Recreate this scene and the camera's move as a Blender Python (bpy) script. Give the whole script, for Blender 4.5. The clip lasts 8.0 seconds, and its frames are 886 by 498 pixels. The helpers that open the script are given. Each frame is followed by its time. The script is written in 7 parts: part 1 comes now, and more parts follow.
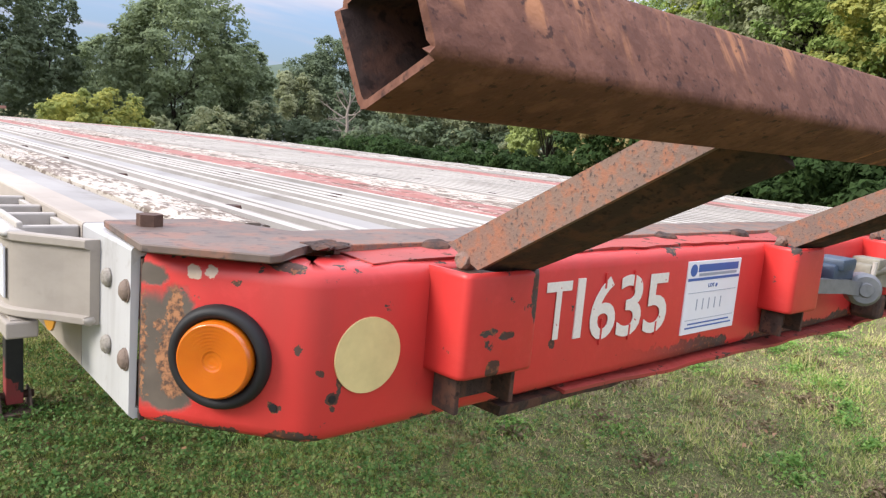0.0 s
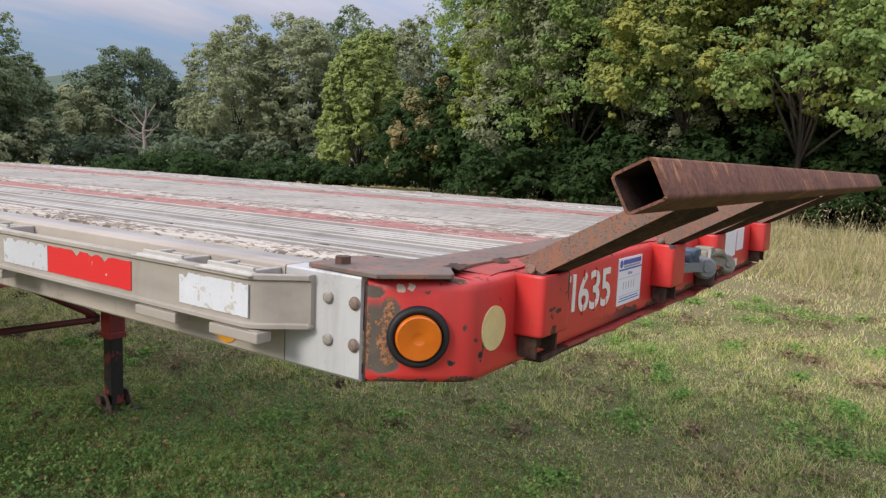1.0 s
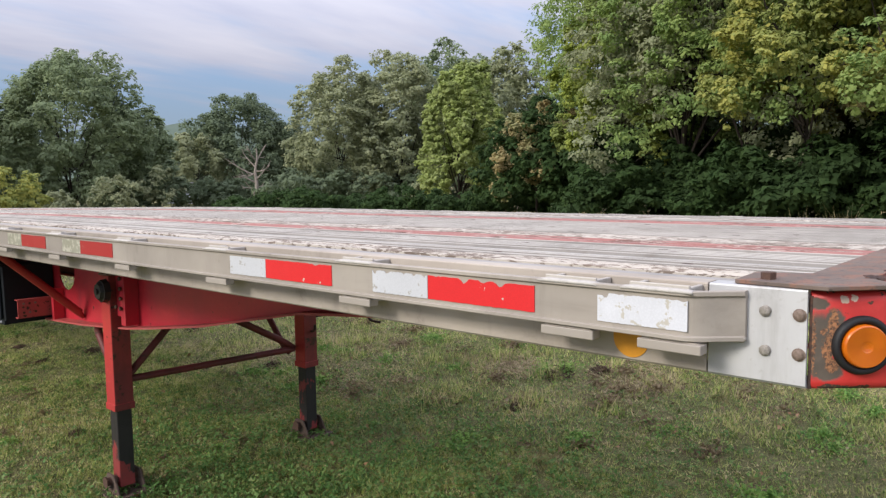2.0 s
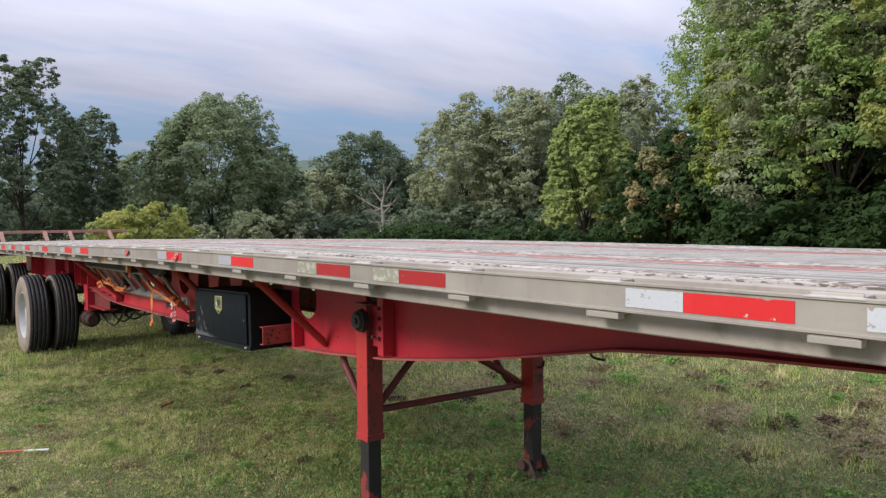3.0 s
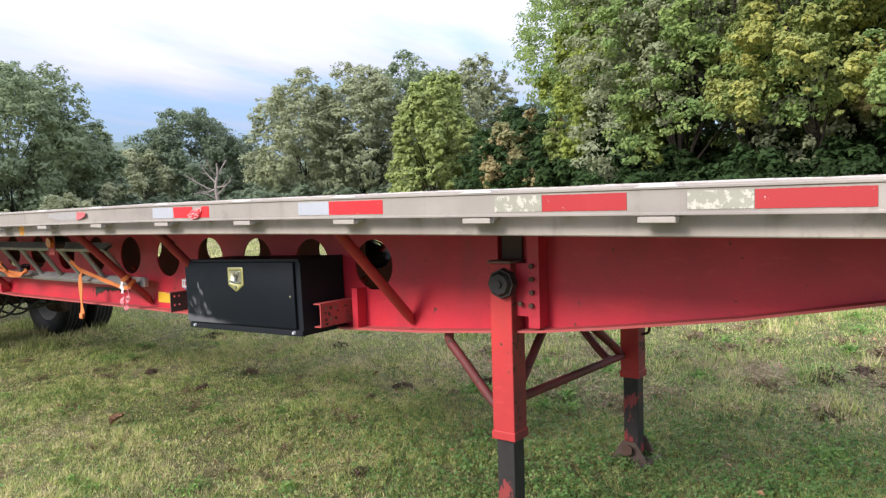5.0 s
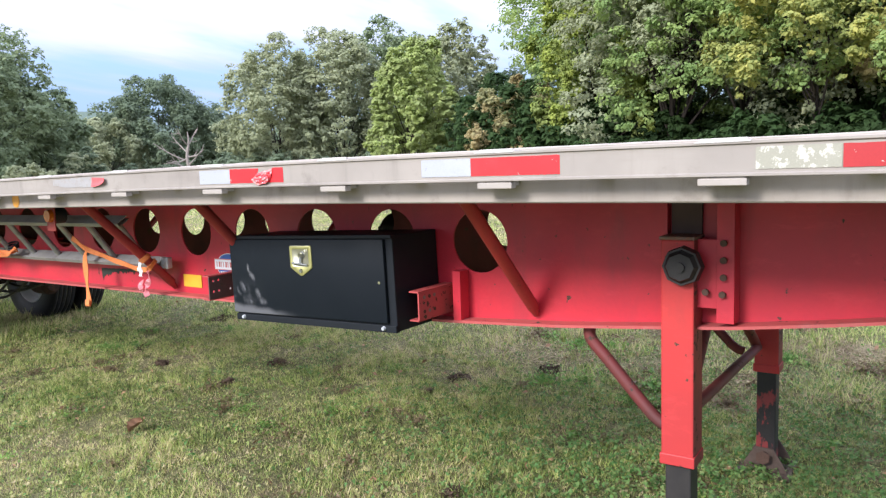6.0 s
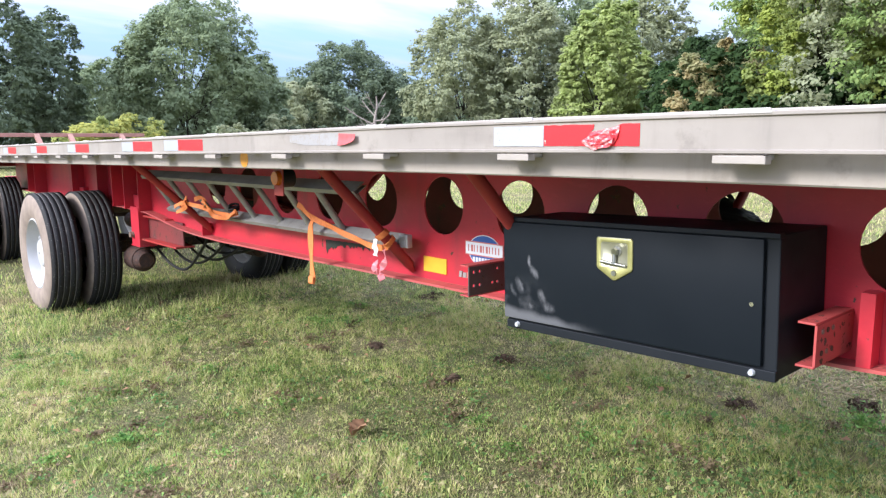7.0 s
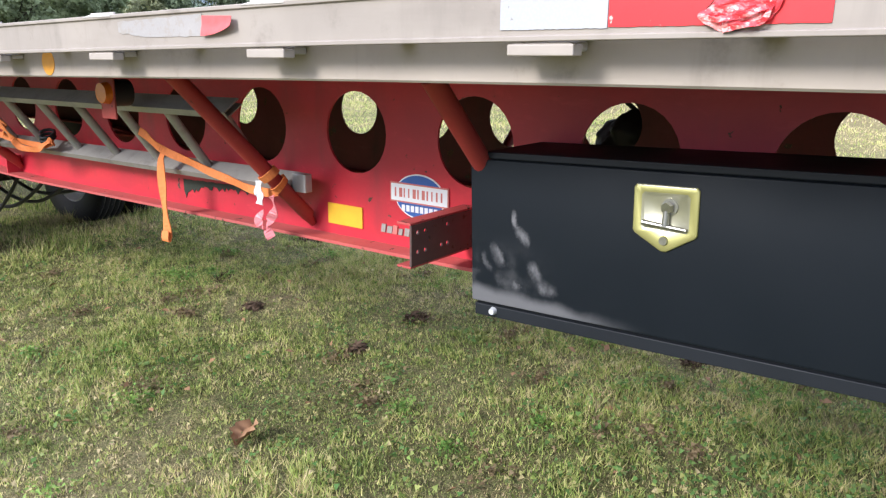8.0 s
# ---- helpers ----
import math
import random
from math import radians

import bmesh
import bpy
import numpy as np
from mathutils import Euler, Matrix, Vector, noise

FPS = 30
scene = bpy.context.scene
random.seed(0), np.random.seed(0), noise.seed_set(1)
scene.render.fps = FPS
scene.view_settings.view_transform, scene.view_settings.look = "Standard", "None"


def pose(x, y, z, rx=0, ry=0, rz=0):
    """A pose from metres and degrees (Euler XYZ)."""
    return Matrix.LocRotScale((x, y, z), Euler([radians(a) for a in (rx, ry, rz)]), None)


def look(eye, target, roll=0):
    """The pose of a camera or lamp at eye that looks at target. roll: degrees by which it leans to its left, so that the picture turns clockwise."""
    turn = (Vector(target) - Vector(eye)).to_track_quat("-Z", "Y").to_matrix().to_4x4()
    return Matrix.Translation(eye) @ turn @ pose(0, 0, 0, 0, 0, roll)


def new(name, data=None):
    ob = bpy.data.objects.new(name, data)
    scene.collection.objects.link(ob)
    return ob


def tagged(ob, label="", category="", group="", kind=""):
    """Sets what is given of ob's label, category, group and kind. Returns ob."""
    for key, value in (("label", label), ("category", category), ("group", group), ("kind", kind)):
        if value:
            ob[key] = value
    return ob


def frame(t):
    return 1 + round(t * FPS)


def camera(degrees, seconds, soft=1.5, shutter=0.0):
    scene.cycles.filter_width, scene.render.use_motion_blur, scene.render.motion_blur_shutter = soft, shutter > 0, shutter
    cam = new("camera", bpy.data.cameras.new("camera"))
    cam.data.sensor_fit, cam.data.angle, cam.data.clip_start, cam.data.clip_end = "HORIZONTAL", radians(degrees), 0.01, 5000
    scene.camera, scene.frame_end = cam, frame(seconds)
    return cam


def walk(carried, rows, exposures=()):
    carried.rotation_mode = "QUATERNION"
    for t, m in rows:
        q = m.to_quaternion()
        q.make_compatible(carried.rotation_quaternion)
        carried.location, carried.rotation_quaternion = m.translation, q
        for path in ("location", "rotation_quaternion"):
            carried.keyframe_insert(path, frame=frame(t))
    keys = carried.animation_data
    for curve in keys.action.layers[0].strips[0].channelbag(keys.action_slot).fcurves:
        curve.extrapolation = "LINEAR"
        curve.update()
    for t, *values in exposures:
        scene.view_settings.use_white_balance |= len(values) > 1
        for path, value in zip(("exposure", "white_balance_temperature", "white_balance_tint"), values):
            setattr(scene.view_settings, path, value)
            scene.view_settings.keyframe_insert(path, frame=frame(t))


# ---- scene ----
cam = camera(62.9, 8.0, 1.3)
PATH = [
    (0, (-0.132, -0.516, 1.641), (1.163, 0.979, 1.344), 4.8),
    (0.5, (-0.37, -0.503, 1.69), (1.123, 0.8, 1.422), 3.6),
    (1, (-0.721, -0.552, 1.7), (0.919, 0.566, 1.456), 2.4),
    (1.5, (-0.928, -0.525, 1.72), (0.735, 0.561, 1.492), 0.3),
    (2, (-1.138, -0.195, 1.698), (0.345, 1.135, 1.521), -0.8),
    (2.2, (-1.225, -0.046, 1.711), (0.191, 1.359, 1.568), -0.5),
    (3.3, (-1.726, 0.689, 1.674), (-0.471, 2.244, 1.6), -0.7),
    (3.5, (-1.765, 0.883, 1.662), (-0.487, 2.418, 1.584), -0.6),
    (4, (-1.921, 1.296, 1.62), (-0.561, 2.759, 1.533), -0.7),
    (4.5, (-2.009, 1.699, 1.58), (-0.528, 3.039, 1.473), -1.3),
    (4.7, (-2.02, 1.913, 1.518), (-0.486, 3.191, 1.407), -1.5),
    (5.8, (-1.882, 2.965, 1.488), (-0.209, 4.041, 1.282), -2.2),
    (6, (-1.784, 3.16, 1.481), (-0.145, 4.285, 1.26), -2.0),
    (6.5, (-1.581, 3.679, 1.461), (-0.088, 4.984, 1.203), -1.3),
    (7, (-1.439, 4.12, 1.468), (-0.114, 5.588, 1.172), -0.3),
    (7.5, (-1.234, 4.545, 1.447), (-0.036, 6.099, 1.06), 0.6),
    (8, (-0.972, 4.881, 1.409), (0.575, 6.043, 0.902), 0.4),
]
walk(cam, [(t, look(eye, target, roll)) for t, eye, target, roll in PATH],
     [(0, 1.19, 6500, 10), (0.5, 0.6, 6500, 10), (1, 0.60, 6500, 10), (1.5, 0.70, 6500, 10), (2.2, 0.78, 6450, 10), (3.5, 0.59, 6250, 10), (4.5, 1.08, 6250, 13), (6, 1.58, 5900, 13), (6.5, 1.63, 5800, 13), (7, 1.74, 5800, 12), (7.5, 1.42, 5900, 12), (8, 1.64, 6000, 13)])

# ---- world, sun, exposure ----
world = bpy.data.worlds.new("overcast_sky")
scene.world = world
world.use_nodes = True


def build_sky(nt):
    n, l = nt.nodes, nt.links
    n.clear()
    out = n.new("ShaderNodeOutputWorld")
    bg = n.new("ShaderNodeBackground")
    sky = n.new("ShaderNodeTexSky")
    sky.sky_type = "NISHITA"
    sky.sun_disc = False
    sky.sun_elevation = radians(31)
    sky.sun_rotation = radians(-74)
    sky.air_density, sky.dust_density, sky.ozone_density = 1.0, 0.6, 1.4
    tc = n.new("ShaderNodeTexCoord")
    sep = n.new("ShaderNodeSeparateXYZ")
    l.new(tc.outputs["Generated"], sep.inputs[0])
    # clouds lie on a flat layer: divide by height
    zz = n.new("ShaderNodeMath"); zz.operation = "MAXIMUM"; zz.inputs[1].default_value = 0.04
    l.new(sep.outputs["Z"], zz.inputs[0])
    za = n.new("ShaderNodeMath"); za.operation = "ADD"; za.inputs[1].default_value = 0.12
    l.new(zz.outputs[0], za.inputs[0])
    div = n.new("ShaderNodeVectorMath"); div.operation = "DIVIDE"
    comb = n.new("ShaderNodeCombineXYZ")
    for k in range(3):
        l.new(za.outputs[0], comb.inputs[k])
    l.new(tc.outputs["Generated"], div.inputs[0]); l.new(comb.outputs[0], div.inputs[1])
    mp = n.new("ShaderNodeMapping")
    mp.inputs["Rotation"].default_value = (0, 0, radians(-35))
    mp.inputs["Scale"].default_value = (0.55, 1.5, 0.0)
    l.new(div.outputs[0], mp.inputs[0])
    n1 = n.new("ShaderNodeTexNoise")
    n1.inputs["Scale"].default_value, n1.inputs["Detail"].default_value, n1.inputs["Roughness"].default_value = 1.1, 5, 0.55
    l.new(mp.outputs[0], n1.inputs["Vector"])
    # cover grows with height above the horizon
    cov = n.new("ShaderNodeMapRange")
    cov.inputs["From Min"].default_value, cov.inputs["From Max"].default_value = 0.05, 0.27
    cov.inputs["To Min"].default_value, cov.inputs["To Max"].default_value = -0.20, 0.34
    l.new(sep.outputs["Z"], cov.inputs["Value"])
    ad = n.new("ShaderNodeMath"); ad.operation = "ADD"
    l.new(n1.outputs["Fac"], ad.inputs[0]); l.new(cov.outputs[0], ad.inputs[1])
    rmp = n.new("ShaderNodeMapRange"); rmp.interpolation_type = "SMOOTHSTEP"
    rmp.inputs["From Min"].default_value, rmp.inputs["From Max"].default_value = 0.40, 0.72
    l.new(ad.outputs[0], rmp.inputs["Value"])
    n2 = n.new("ShaderNodeTexNoise")
    n2.inputs["Scale"].default_value, n2.inputs["Detail"].default_value = 2.3, 6
    l.new(mp.outputs[0], n2.inputs["Vector"])
    cr = n.new("ShaderNodeValToRGB")
    cr.color_ramp.elements[0].position, cr.color_ramp.elements[0].color = 0.30, (3.9, 4.05, 5.1, 1)
    cr.color_ramp.elements[1].position, cr.color_ramp.elements[1].color = 0.70, (5.0, 5.0, 5.8, 1)
    l.new(n2.outputs["Fac"], cr.inputs[0])
    blue = n.new("ShaderNodeMix"); blue.data_type = "RGBA"
    blue.inputs[0].default_value = 0.55
    blue.inputs[7].default_value = (2.7, 3.7, 6.0, 1)
    l.new(sky.outputs[0], blue.inputs[6])
    mix = n.new("ShaderNodeMix"); mix.data_type = "RGBA"
    l.new(rmp.outputs[0], mix.inputs[0]); l.new(blue.outputs[2], mix.inputs[6]); l.new(cr.outputs[0], mix.inputs[7])
    # an overcast sky is brightest overhead
    ov = n.new("ShaderNodeMapRange")
    ov.interpolation_type = "SMOOTHSTEP"
    ov.inputs["From Min"].default_value, ov.inputs["From Max"].default_value = 0.0, 0.64
    ov.inputs["To Min"].default_value, ov.inputs["To Max"].default_value = 0.050, 0.214
    l.new(sep.outputs["Z"], ov.inputs["Value"])
    l.new(mix.outputs[2], bg.inputs[0])
    l.new(ov.outputs[0], bg.inputs[1])
    l.new(bg.outputs[0], out.inputs[0])


build_sky(world.node_tree)

sun_data = bpy.data.lights.new("sun", "SUN")
sun_data.energy, sun_data.angle, sun_data.color = 1.8, radians(18), (1.0, 0.94, 0.84)
sun = new("sun", sun_data)
sun.matrix_world = look((-28, 8, 17.5), (0, 0, 0))

# ---- materials ----
class Nodes:
    """Small helper to wire up one material."""

    def __init__(self, name):
        self.m = bpy.data.materials.new(name)
        self.m.use_nodes = True
        self.nt = self.m.node_tree
        self.b = self.nt.nodes["Principled BSDF"]
        self.tc = self.nt.nodes.new("ShaderNodeTexCoord")

    def put(self, sock, value):
        if hasattr(value, "is_linked") or hasattr(value, "links"):
            self.nt.links.new(value, sock)
        else:
            sock.default_value = value

    def coords(self, scale=(1, 1, 1), which="Object"):
        mp = self.nt.nodes.new("ShaderNodeMapping")
        mp.inputs["Scale"].default_value = scale
        self.nt.links.new(self.tc.outputs[which], mp.inputs[0])
        return mp.outputs[0]

    def noise(self, scale, detail=4, rough=0.55, vec=None, dist=0.0):
        n = self.nt.nodes.new("ShaderNodeTexNoise")
        n.inputs["Scale"].default_value, n.inputs["Detail"].default_value = scale, detail
        n.inputs["Roughness"].default_value, n.inputs["Distortion"].default_value = rough, dist
        self.nt.links.new(vec or self.tc.outputs["Object"], n.inputs["Vector"])
        return n.outputs["Fac"]

    def step(self, value, lo, hi, a=0.0, b=1.0):
        n = self.nt.nodes.new("ShaderNodeMapRange")
        n.interpolation_type = "SMOOTHSTEP"
        for k, v in (("From Min", lo), ("From Max", hi), ("To Min", a), ("To Max", b)):
            n.inputs[k].default_value = v
        self.nt.links.new(value, n.inputs["Value"])
        return n.outputs[0]

    def math(self, op, a, b=0.0):
        n = self.nt.nodes.new("ShaderNodeMath")
        n.operation = op
        self.put(n.inputs[0], a)
        self.put(n.inputs[1], b)
        return n.outputs[0]

    def mix(self, fac, a, b):
        n = self.nt.nodes.new("ShaderNodeMix")
        n.data_type = "RGBA"
        self.put(n.inputs[0], fac)
        for s, v in ((n.inputs[6], a), (n.inputs[7], b)):
            if isinstance(v, tuple):
                s.default_value = (*v[:3], 1)
            else:
                self.nt.links.new(v, s)
        return n.outputs[2]

    def bump(self, height, strength=0.3, distance=0.01):
        n = self.nt.nodes.new("ShaderNodeBump")
        n.inputs["Strength"].default_value, n.inputs["Distance"].default_value = strength, distance
        self.nt.links.new(height, n.inputs["Height"])
        self.nt.links.new(n.outputs[0], self.b.inputs["Normal"])

    def finish(self, color, rough=0.5, metal=0.0, spec=0.5):
        if isinstance(color, tuple):
            self.b.inputs["Base Color"].default_value = (*color[:3], 1)
        else:
            self.nt.links.new(color, self.b.inputs["Base Color"])
        self.put(self.b.inputs["Roughness"], rough)
        self.put(self.b.inputs["Metallic"], metal)
        self.b.inputs["Specular IOR Level"].default_value = spec
        return self.m

    def xyz(self):
        n = self.nt.nodes.new("ShaderNodeSeparateXYZ")
        self.nt.links.new(self.tc.outputs["Object"], n.inputs[0])
        return n.outputs

    def blots(self, u, v, spots, warp=0.012, scale=60, soft=0.10):
        """A mask of ragged ovals (centre u, centre v, half width, half height) on two coordinates, pushed about by noise."""
        u = self.math("ADD", u, self.math("MULTIPLY", self.math("SUBTRACT", self.noise(scale, 4, 0.7), 0.5), warp))
        v = self.math("ADD", v, self.math("MULTIPLY", self.math("SUBTRACT", self.noise(scale * 0.83, 4, 0.7, self.coords((1.07, 1.13, 0.93))), 0.5), warp))
        mask = None
        for cu, cv, ru, rv in spots:
            a = self.math("MULTIPLY", self.math("SUBTRACT", u, cu), 1 / ru)
            b = self.math("MULTIPLY", self.math("SUBTRACT", v, cv), 1 / rv)
            d = self.math("SQRT", self.math("ADD", self.math("MULTIPLY", a, a), self.math("MULTIPLY", b, b)))
            m = self.step(d, 1.0 - soft, 1.0, 1.0, 0.0)
            mask = m if mask is None else self.math("MAXIMUM", mask, m)
        return mask

    def rand(self, island=False):
        if island:
            return self.nt.nodes.new("ShaderNodeNewGeometry").outputs["Random Per Island"]
        return self.nt.nodes.new("ShaderNodeObjectInfo").outputs["Random"]




def paint(name, col, dark, chips=0.62, dirt=0.35, rough=0.42, chip_scale=26.0, corner=False, grime=(0.10, 0.06, 0.045)):
    """Weathered enamel over steel, with chips down to rust and faded blotches."""
    w = Nodes(name)
    big = w.noise(2.2, 4)
    c = w.mix(w.step(big, 0.3, 0.75), col, dark)
    fine = w.noise(60, 3)
    c = w.mix(w.step(fine, 0.35, 0.8, 0.0, 0.25), c, dark)
    scuff = w.noise(24, 6, 0.7, w.coords((1, 0.35, 1)), 0.4)
    c = w.mix(w.step(scuff, 0.54, 0.70, 0.0, 0.28), c, tuple(min(1.0, v * 1.12 + 0.022) for v in col))
    streak = w.noise(7, 5, 0.6, w.coords((1, 1, 0.25)))
    c = w.mix(w.step(streak, 0.52, 0.85, 0.0, dirt), c, grime)
    chip_n = w.noise(chip_scale, 6, 0.62, dist=0.3)
    mask = w.step(chip_n, chips, chips + 0.025)
    if corner:
        x, _y, zz = w.xyz()
        # chips and tears
        mask = w.math("MAXIMUM", mask, w.blots(x, zz, [
            (0.397, 1.503, 0.008, 0.034), (0.336, 1.4665, 0.013, 0.004), (0.360, 1.461, 0.010, 0.004), (0.345, 1.430, 0.009, 0.009),
            (0.2008, 1.4085, 0.007, 0.007), (0.2075, 1.417, 0.003, 0.010), (0.1873, 1.4323, 0.004, 0.003), (0.158, 1.400, 0.004, 0.006), (0.168, 1.523, 0.012, 0.005), (0.168, 1.372, 0.014, 0.008),
            (0.202, 1.399, 0.003, 0.003), (0.172, 1.4534, 0.003, 0.004), (0.488, 1.423, 0.006, 0.006), (0.134, 1.506, 0.003, 0.003), (0.101, 1.372, 0.016, 0.005), (0.130, 1.370, 0.012, 0.005)], 0.016, 70))
        # scraped paint by the lower lip
        scrape = w.math("ADD", zz, w.math("MULTIPLY", w.noise(9, 5, 0.65), 0.10))
        scrape = w.math("MULTIPLY", w.step(scrape, 1.436, 1.440, 1.0, 0.0), w.step(x, 0.60, 0.85))
        mask = w.math("MAXIMUM", mask, scrape)
        # worn top and bottom bends
        bend = w.math("MAXIMUM", w.step(zz, 1.512, 1.524, 0.0, 0.07), w.step(zz, 1.368, 1.382, 0.09, 0.0))
        mask = w.math("MAXIMUM", mask, w.step(w.math("ADD", w.noise(34, 6, 0.65), bend), 0.665, 0.68))
    rust = w.mix(w.noise(90, 4), (0.055, 0.028, 0.022), (0.100, 0.048, 0.032))
    rust = w.mix(w.step(w.noise(34, 3), 0.48, 0.60), rust, (0.060, 0.046, 0.040))
    rust = w.mix(w.step(w.noise(210, 4, 0.6), 0.56, 0.64, 0.0, 0.8), rust, (0.30, 0.110, 0.045))
    c = w.mix(mask, c, rust)
    if corner:
        # bare grey steel at the end of the corner piece, with a scab of orange rust, and glue left by a label
        bare = w.blots(x, zz, [(0.083, 1.438, 0.019, 0.064), (0.097, 1.468, 0.016, 0.036), (0.081, 1.505, 0.012, 0.012), (0.092, 1.398, 0.022, 0.020)], 0.020, 40, 0.35)
        c = w.mix(bare, c, w.mix(w.noise(40, 5), (0.050, 0.042, 0.034), (0.125, 0.100, 0.078)))
        scab = w.blots(x, zz, [(0.0975, 1.472, 0.0065, 0.028), (0.092, 1.435, 0.0065, 0.026), (0.096, 1.408, 0.008, 0.012), (0.0865, 1.462, 0.004, 0.006), (0.0775, 1.440, 0.0016, 0.060)], 0.020, 120, 0.3)
        c = w.mix(scab, c, w.mix(w.step(w.noise(150, 5, 0.7), 0.38, 0.60), (0.060, 0.036, 0.026), (0.33, 0.150, 0.068)))
        glue = w.blots(x, zz, [(0.108, 1.511, 0.005, 0.006), (0.1185, 1.513, 0.004, 0.006)], 0.010, 110)
        c = w.mix(glue, c, w.mix(w.noise(120, 3), (0.45, 0.33, 0.24), (0.62, 0.50, 0.40)))
        mask = w.math("MAXIMUM", mask, bare)
    r = w.math("ADD", w.math("MULTIPLY", mask, 0.4), w.math("ADD", w.math("MULTIPLY", big, 0.15), rough - 0.08))
    h = w.math("SUBTRACT", w.math("MULTIPLY", w.noise(140, 3), 0.25), mask)
    w.bump(h, 0.35, 0.0015)
    return w.finish(c, r, 0.0, 0.45)


M_RED = paint("red_paint", (0.57, 0.028, 0.046), (0.40, 0.024, 0.042), chips=0.68, dirt=0.55, grime=(0.15, 0.040, 0.045))
M_LEG_RED = paint("scuffed_red_leg", (0.58, 0.038, 0.036), (0.40, 0.032, 0.032), chips=0.645, dirt=0.55, rough=0.5, chip_scale=22, grime=(0.16, 0.05, 0.045))
M_RED_FRONT = paint("red_paint_front", (0.600, 0.040, 0.036), (0.47, 0.032, 0.030), chips=0.715, dirt=0.35, chip_scale=42, corner=True)
M_RED_DULL = paint("dull_dark_red_paint", (0.40, 0.035, 0.030), (0.26, 0.028, 0.026), chips=0.66, dirt=0.6, rough=0.55)
M_FLANGE = paint("dusty_flange", (0.46, 0.080, 0.075), (0.35, 0.075, 0.070), chips=0.64, dirt=0.5, rough=0.7, grime=(0.30, 0.20, 0.18))
M_BRACKET = paint("faded_bracket", (0.46, 0.070, 0.064), (0.34, 0.060, 0.056), chips=0.60, dirt=0.45, rough=0.6, chip_scale=40)
M_BRACKET_DARK = paint("dark_primer_bracket", (0.105, 0.058, 0.052), (0.060, 0.040, 0.036), chips=0.60, dirt=0.5, rough=0.7, chip_scale=30)
# darker copy of the frame red, carrying the shade inside the frame
M_RED_SHADED = paint("shade_dark_inner_red", (0.135, 0.022, 0.026), (0.060, 0.018, 0.020), chips=0.62, dirt=0.8, rough=0.75, chip_scale=10, grime=(0.03, 0.022, 0.02))
M_RED_LIP = paint("red_lip", (0.42, 0.05, 0.04), (0.22, 0.05, 0.04), chips=0.60, dirt=0.6, rough=0.6, chip_scale=40)
# dirty leg red, darkened to carry the shade on the leg's front
M_LEG_SHADE = paint("shade_darkened_leg_front", (0.34, 0.036, 0.032), (0.17, 0.030, 0.028), chips=0.58, dirt=0.75, rough=0.6, chip_scale=12, grime=(0.03, 0.022, 0.02))
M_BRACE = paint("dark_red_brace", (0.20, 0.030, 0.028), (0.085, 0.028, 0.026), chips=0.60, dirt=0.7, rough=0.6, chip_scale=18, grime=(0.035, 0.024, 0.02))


def rusty(name, a, b, pit=(0.02, 0.012, 0.01), bright=(0.33, 0.12, 0.045), amount=0.62, scale=55, rough=0.78):
    w = Nodes(name)
    c = w.mix(w.step(w.noise(5, 5), 0.35, 0.7), a, b)
    c = w.mix(w.step(w.noise(scale, 5, 0.65), 0.45, 0.62, 0.0, 0.7), c, bright)
    c = w.mix(w.step(w.noise(scale * 3.2, 3), 0.55, 0.7, 0.0, 0.85), c, pit)
    run = w.noise(16, 4, 0.6, w.coords((1, 0.25, 0.25)))
    c = w.mix(w.step(run, amount, amount + 0.1, 0.0, 0.7), c, bright)
    w.bump(w.noise(scale * 3.2, 4), 0.5, 0.002)
    return w.finish(c, rough, 0.0, 0.3 if rough > 0.7 else 0.5)


w_ = Nodes("rust_streaked_tube")
c_ = w_.mix(w_.step(w_.noise(7, 5), 0.35, 0.7), (0.160, 0.072, 0.048), (0.105, 0.047, 0.034))
c_ = w_.mix(w_.step(w_.noise(60, 5, 0.65), 0.44, 0.62, 0.0, 0.7), c_, (0.225, 0.105, 0.070))
run_ = w_.noise(1.0, 5, 0.65, w_.coords((52, 11, 11)), 0.8)
spots_ = w_.noise(6.5, 4, 0.6)
c_ = w_.mix(w_.math("MULTIPLY", w_.step(run_, 0.51, 0.62, 0.0, 0.80), w_.step(spots_, 0.48, 0.60)), c_, (0.48, 0.22, 0.105))
c_ = w_.mix(w_.step(w_.noise(180, 3), 0.58, 0.7, 0.0, 0.8), c_, (0.040, 0.022, 0.020))
w_.bump(w_.noise(170, 4), 0.5, 0.002)
M_RUST_TUBE = w_.finish(c_, 0.78, 0.0, 0.2)
M_RUST_ARM = rusty("rusty_arm", (0.205, 0.135, 0.105), (0.165, 0.115, 0.098), pit=(0.060, 0.044, 0.040), bright=(0.31, 0.125, 0.070), amount=0.56, scale=95)
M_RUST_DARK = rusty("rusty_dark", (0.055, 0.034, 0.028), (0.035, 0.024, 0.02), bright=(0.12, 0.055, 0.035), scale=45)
M_DECK_STEEL = rusty("deck_edge_steel", (0.165, 0.122, 0.098), (0.110, 0.080, 0.065), pit=(0.06, 0.045, 0.04), bright=(0.23, 0.105, 0.065), amount=0.60, scale=24, rough=0.62)


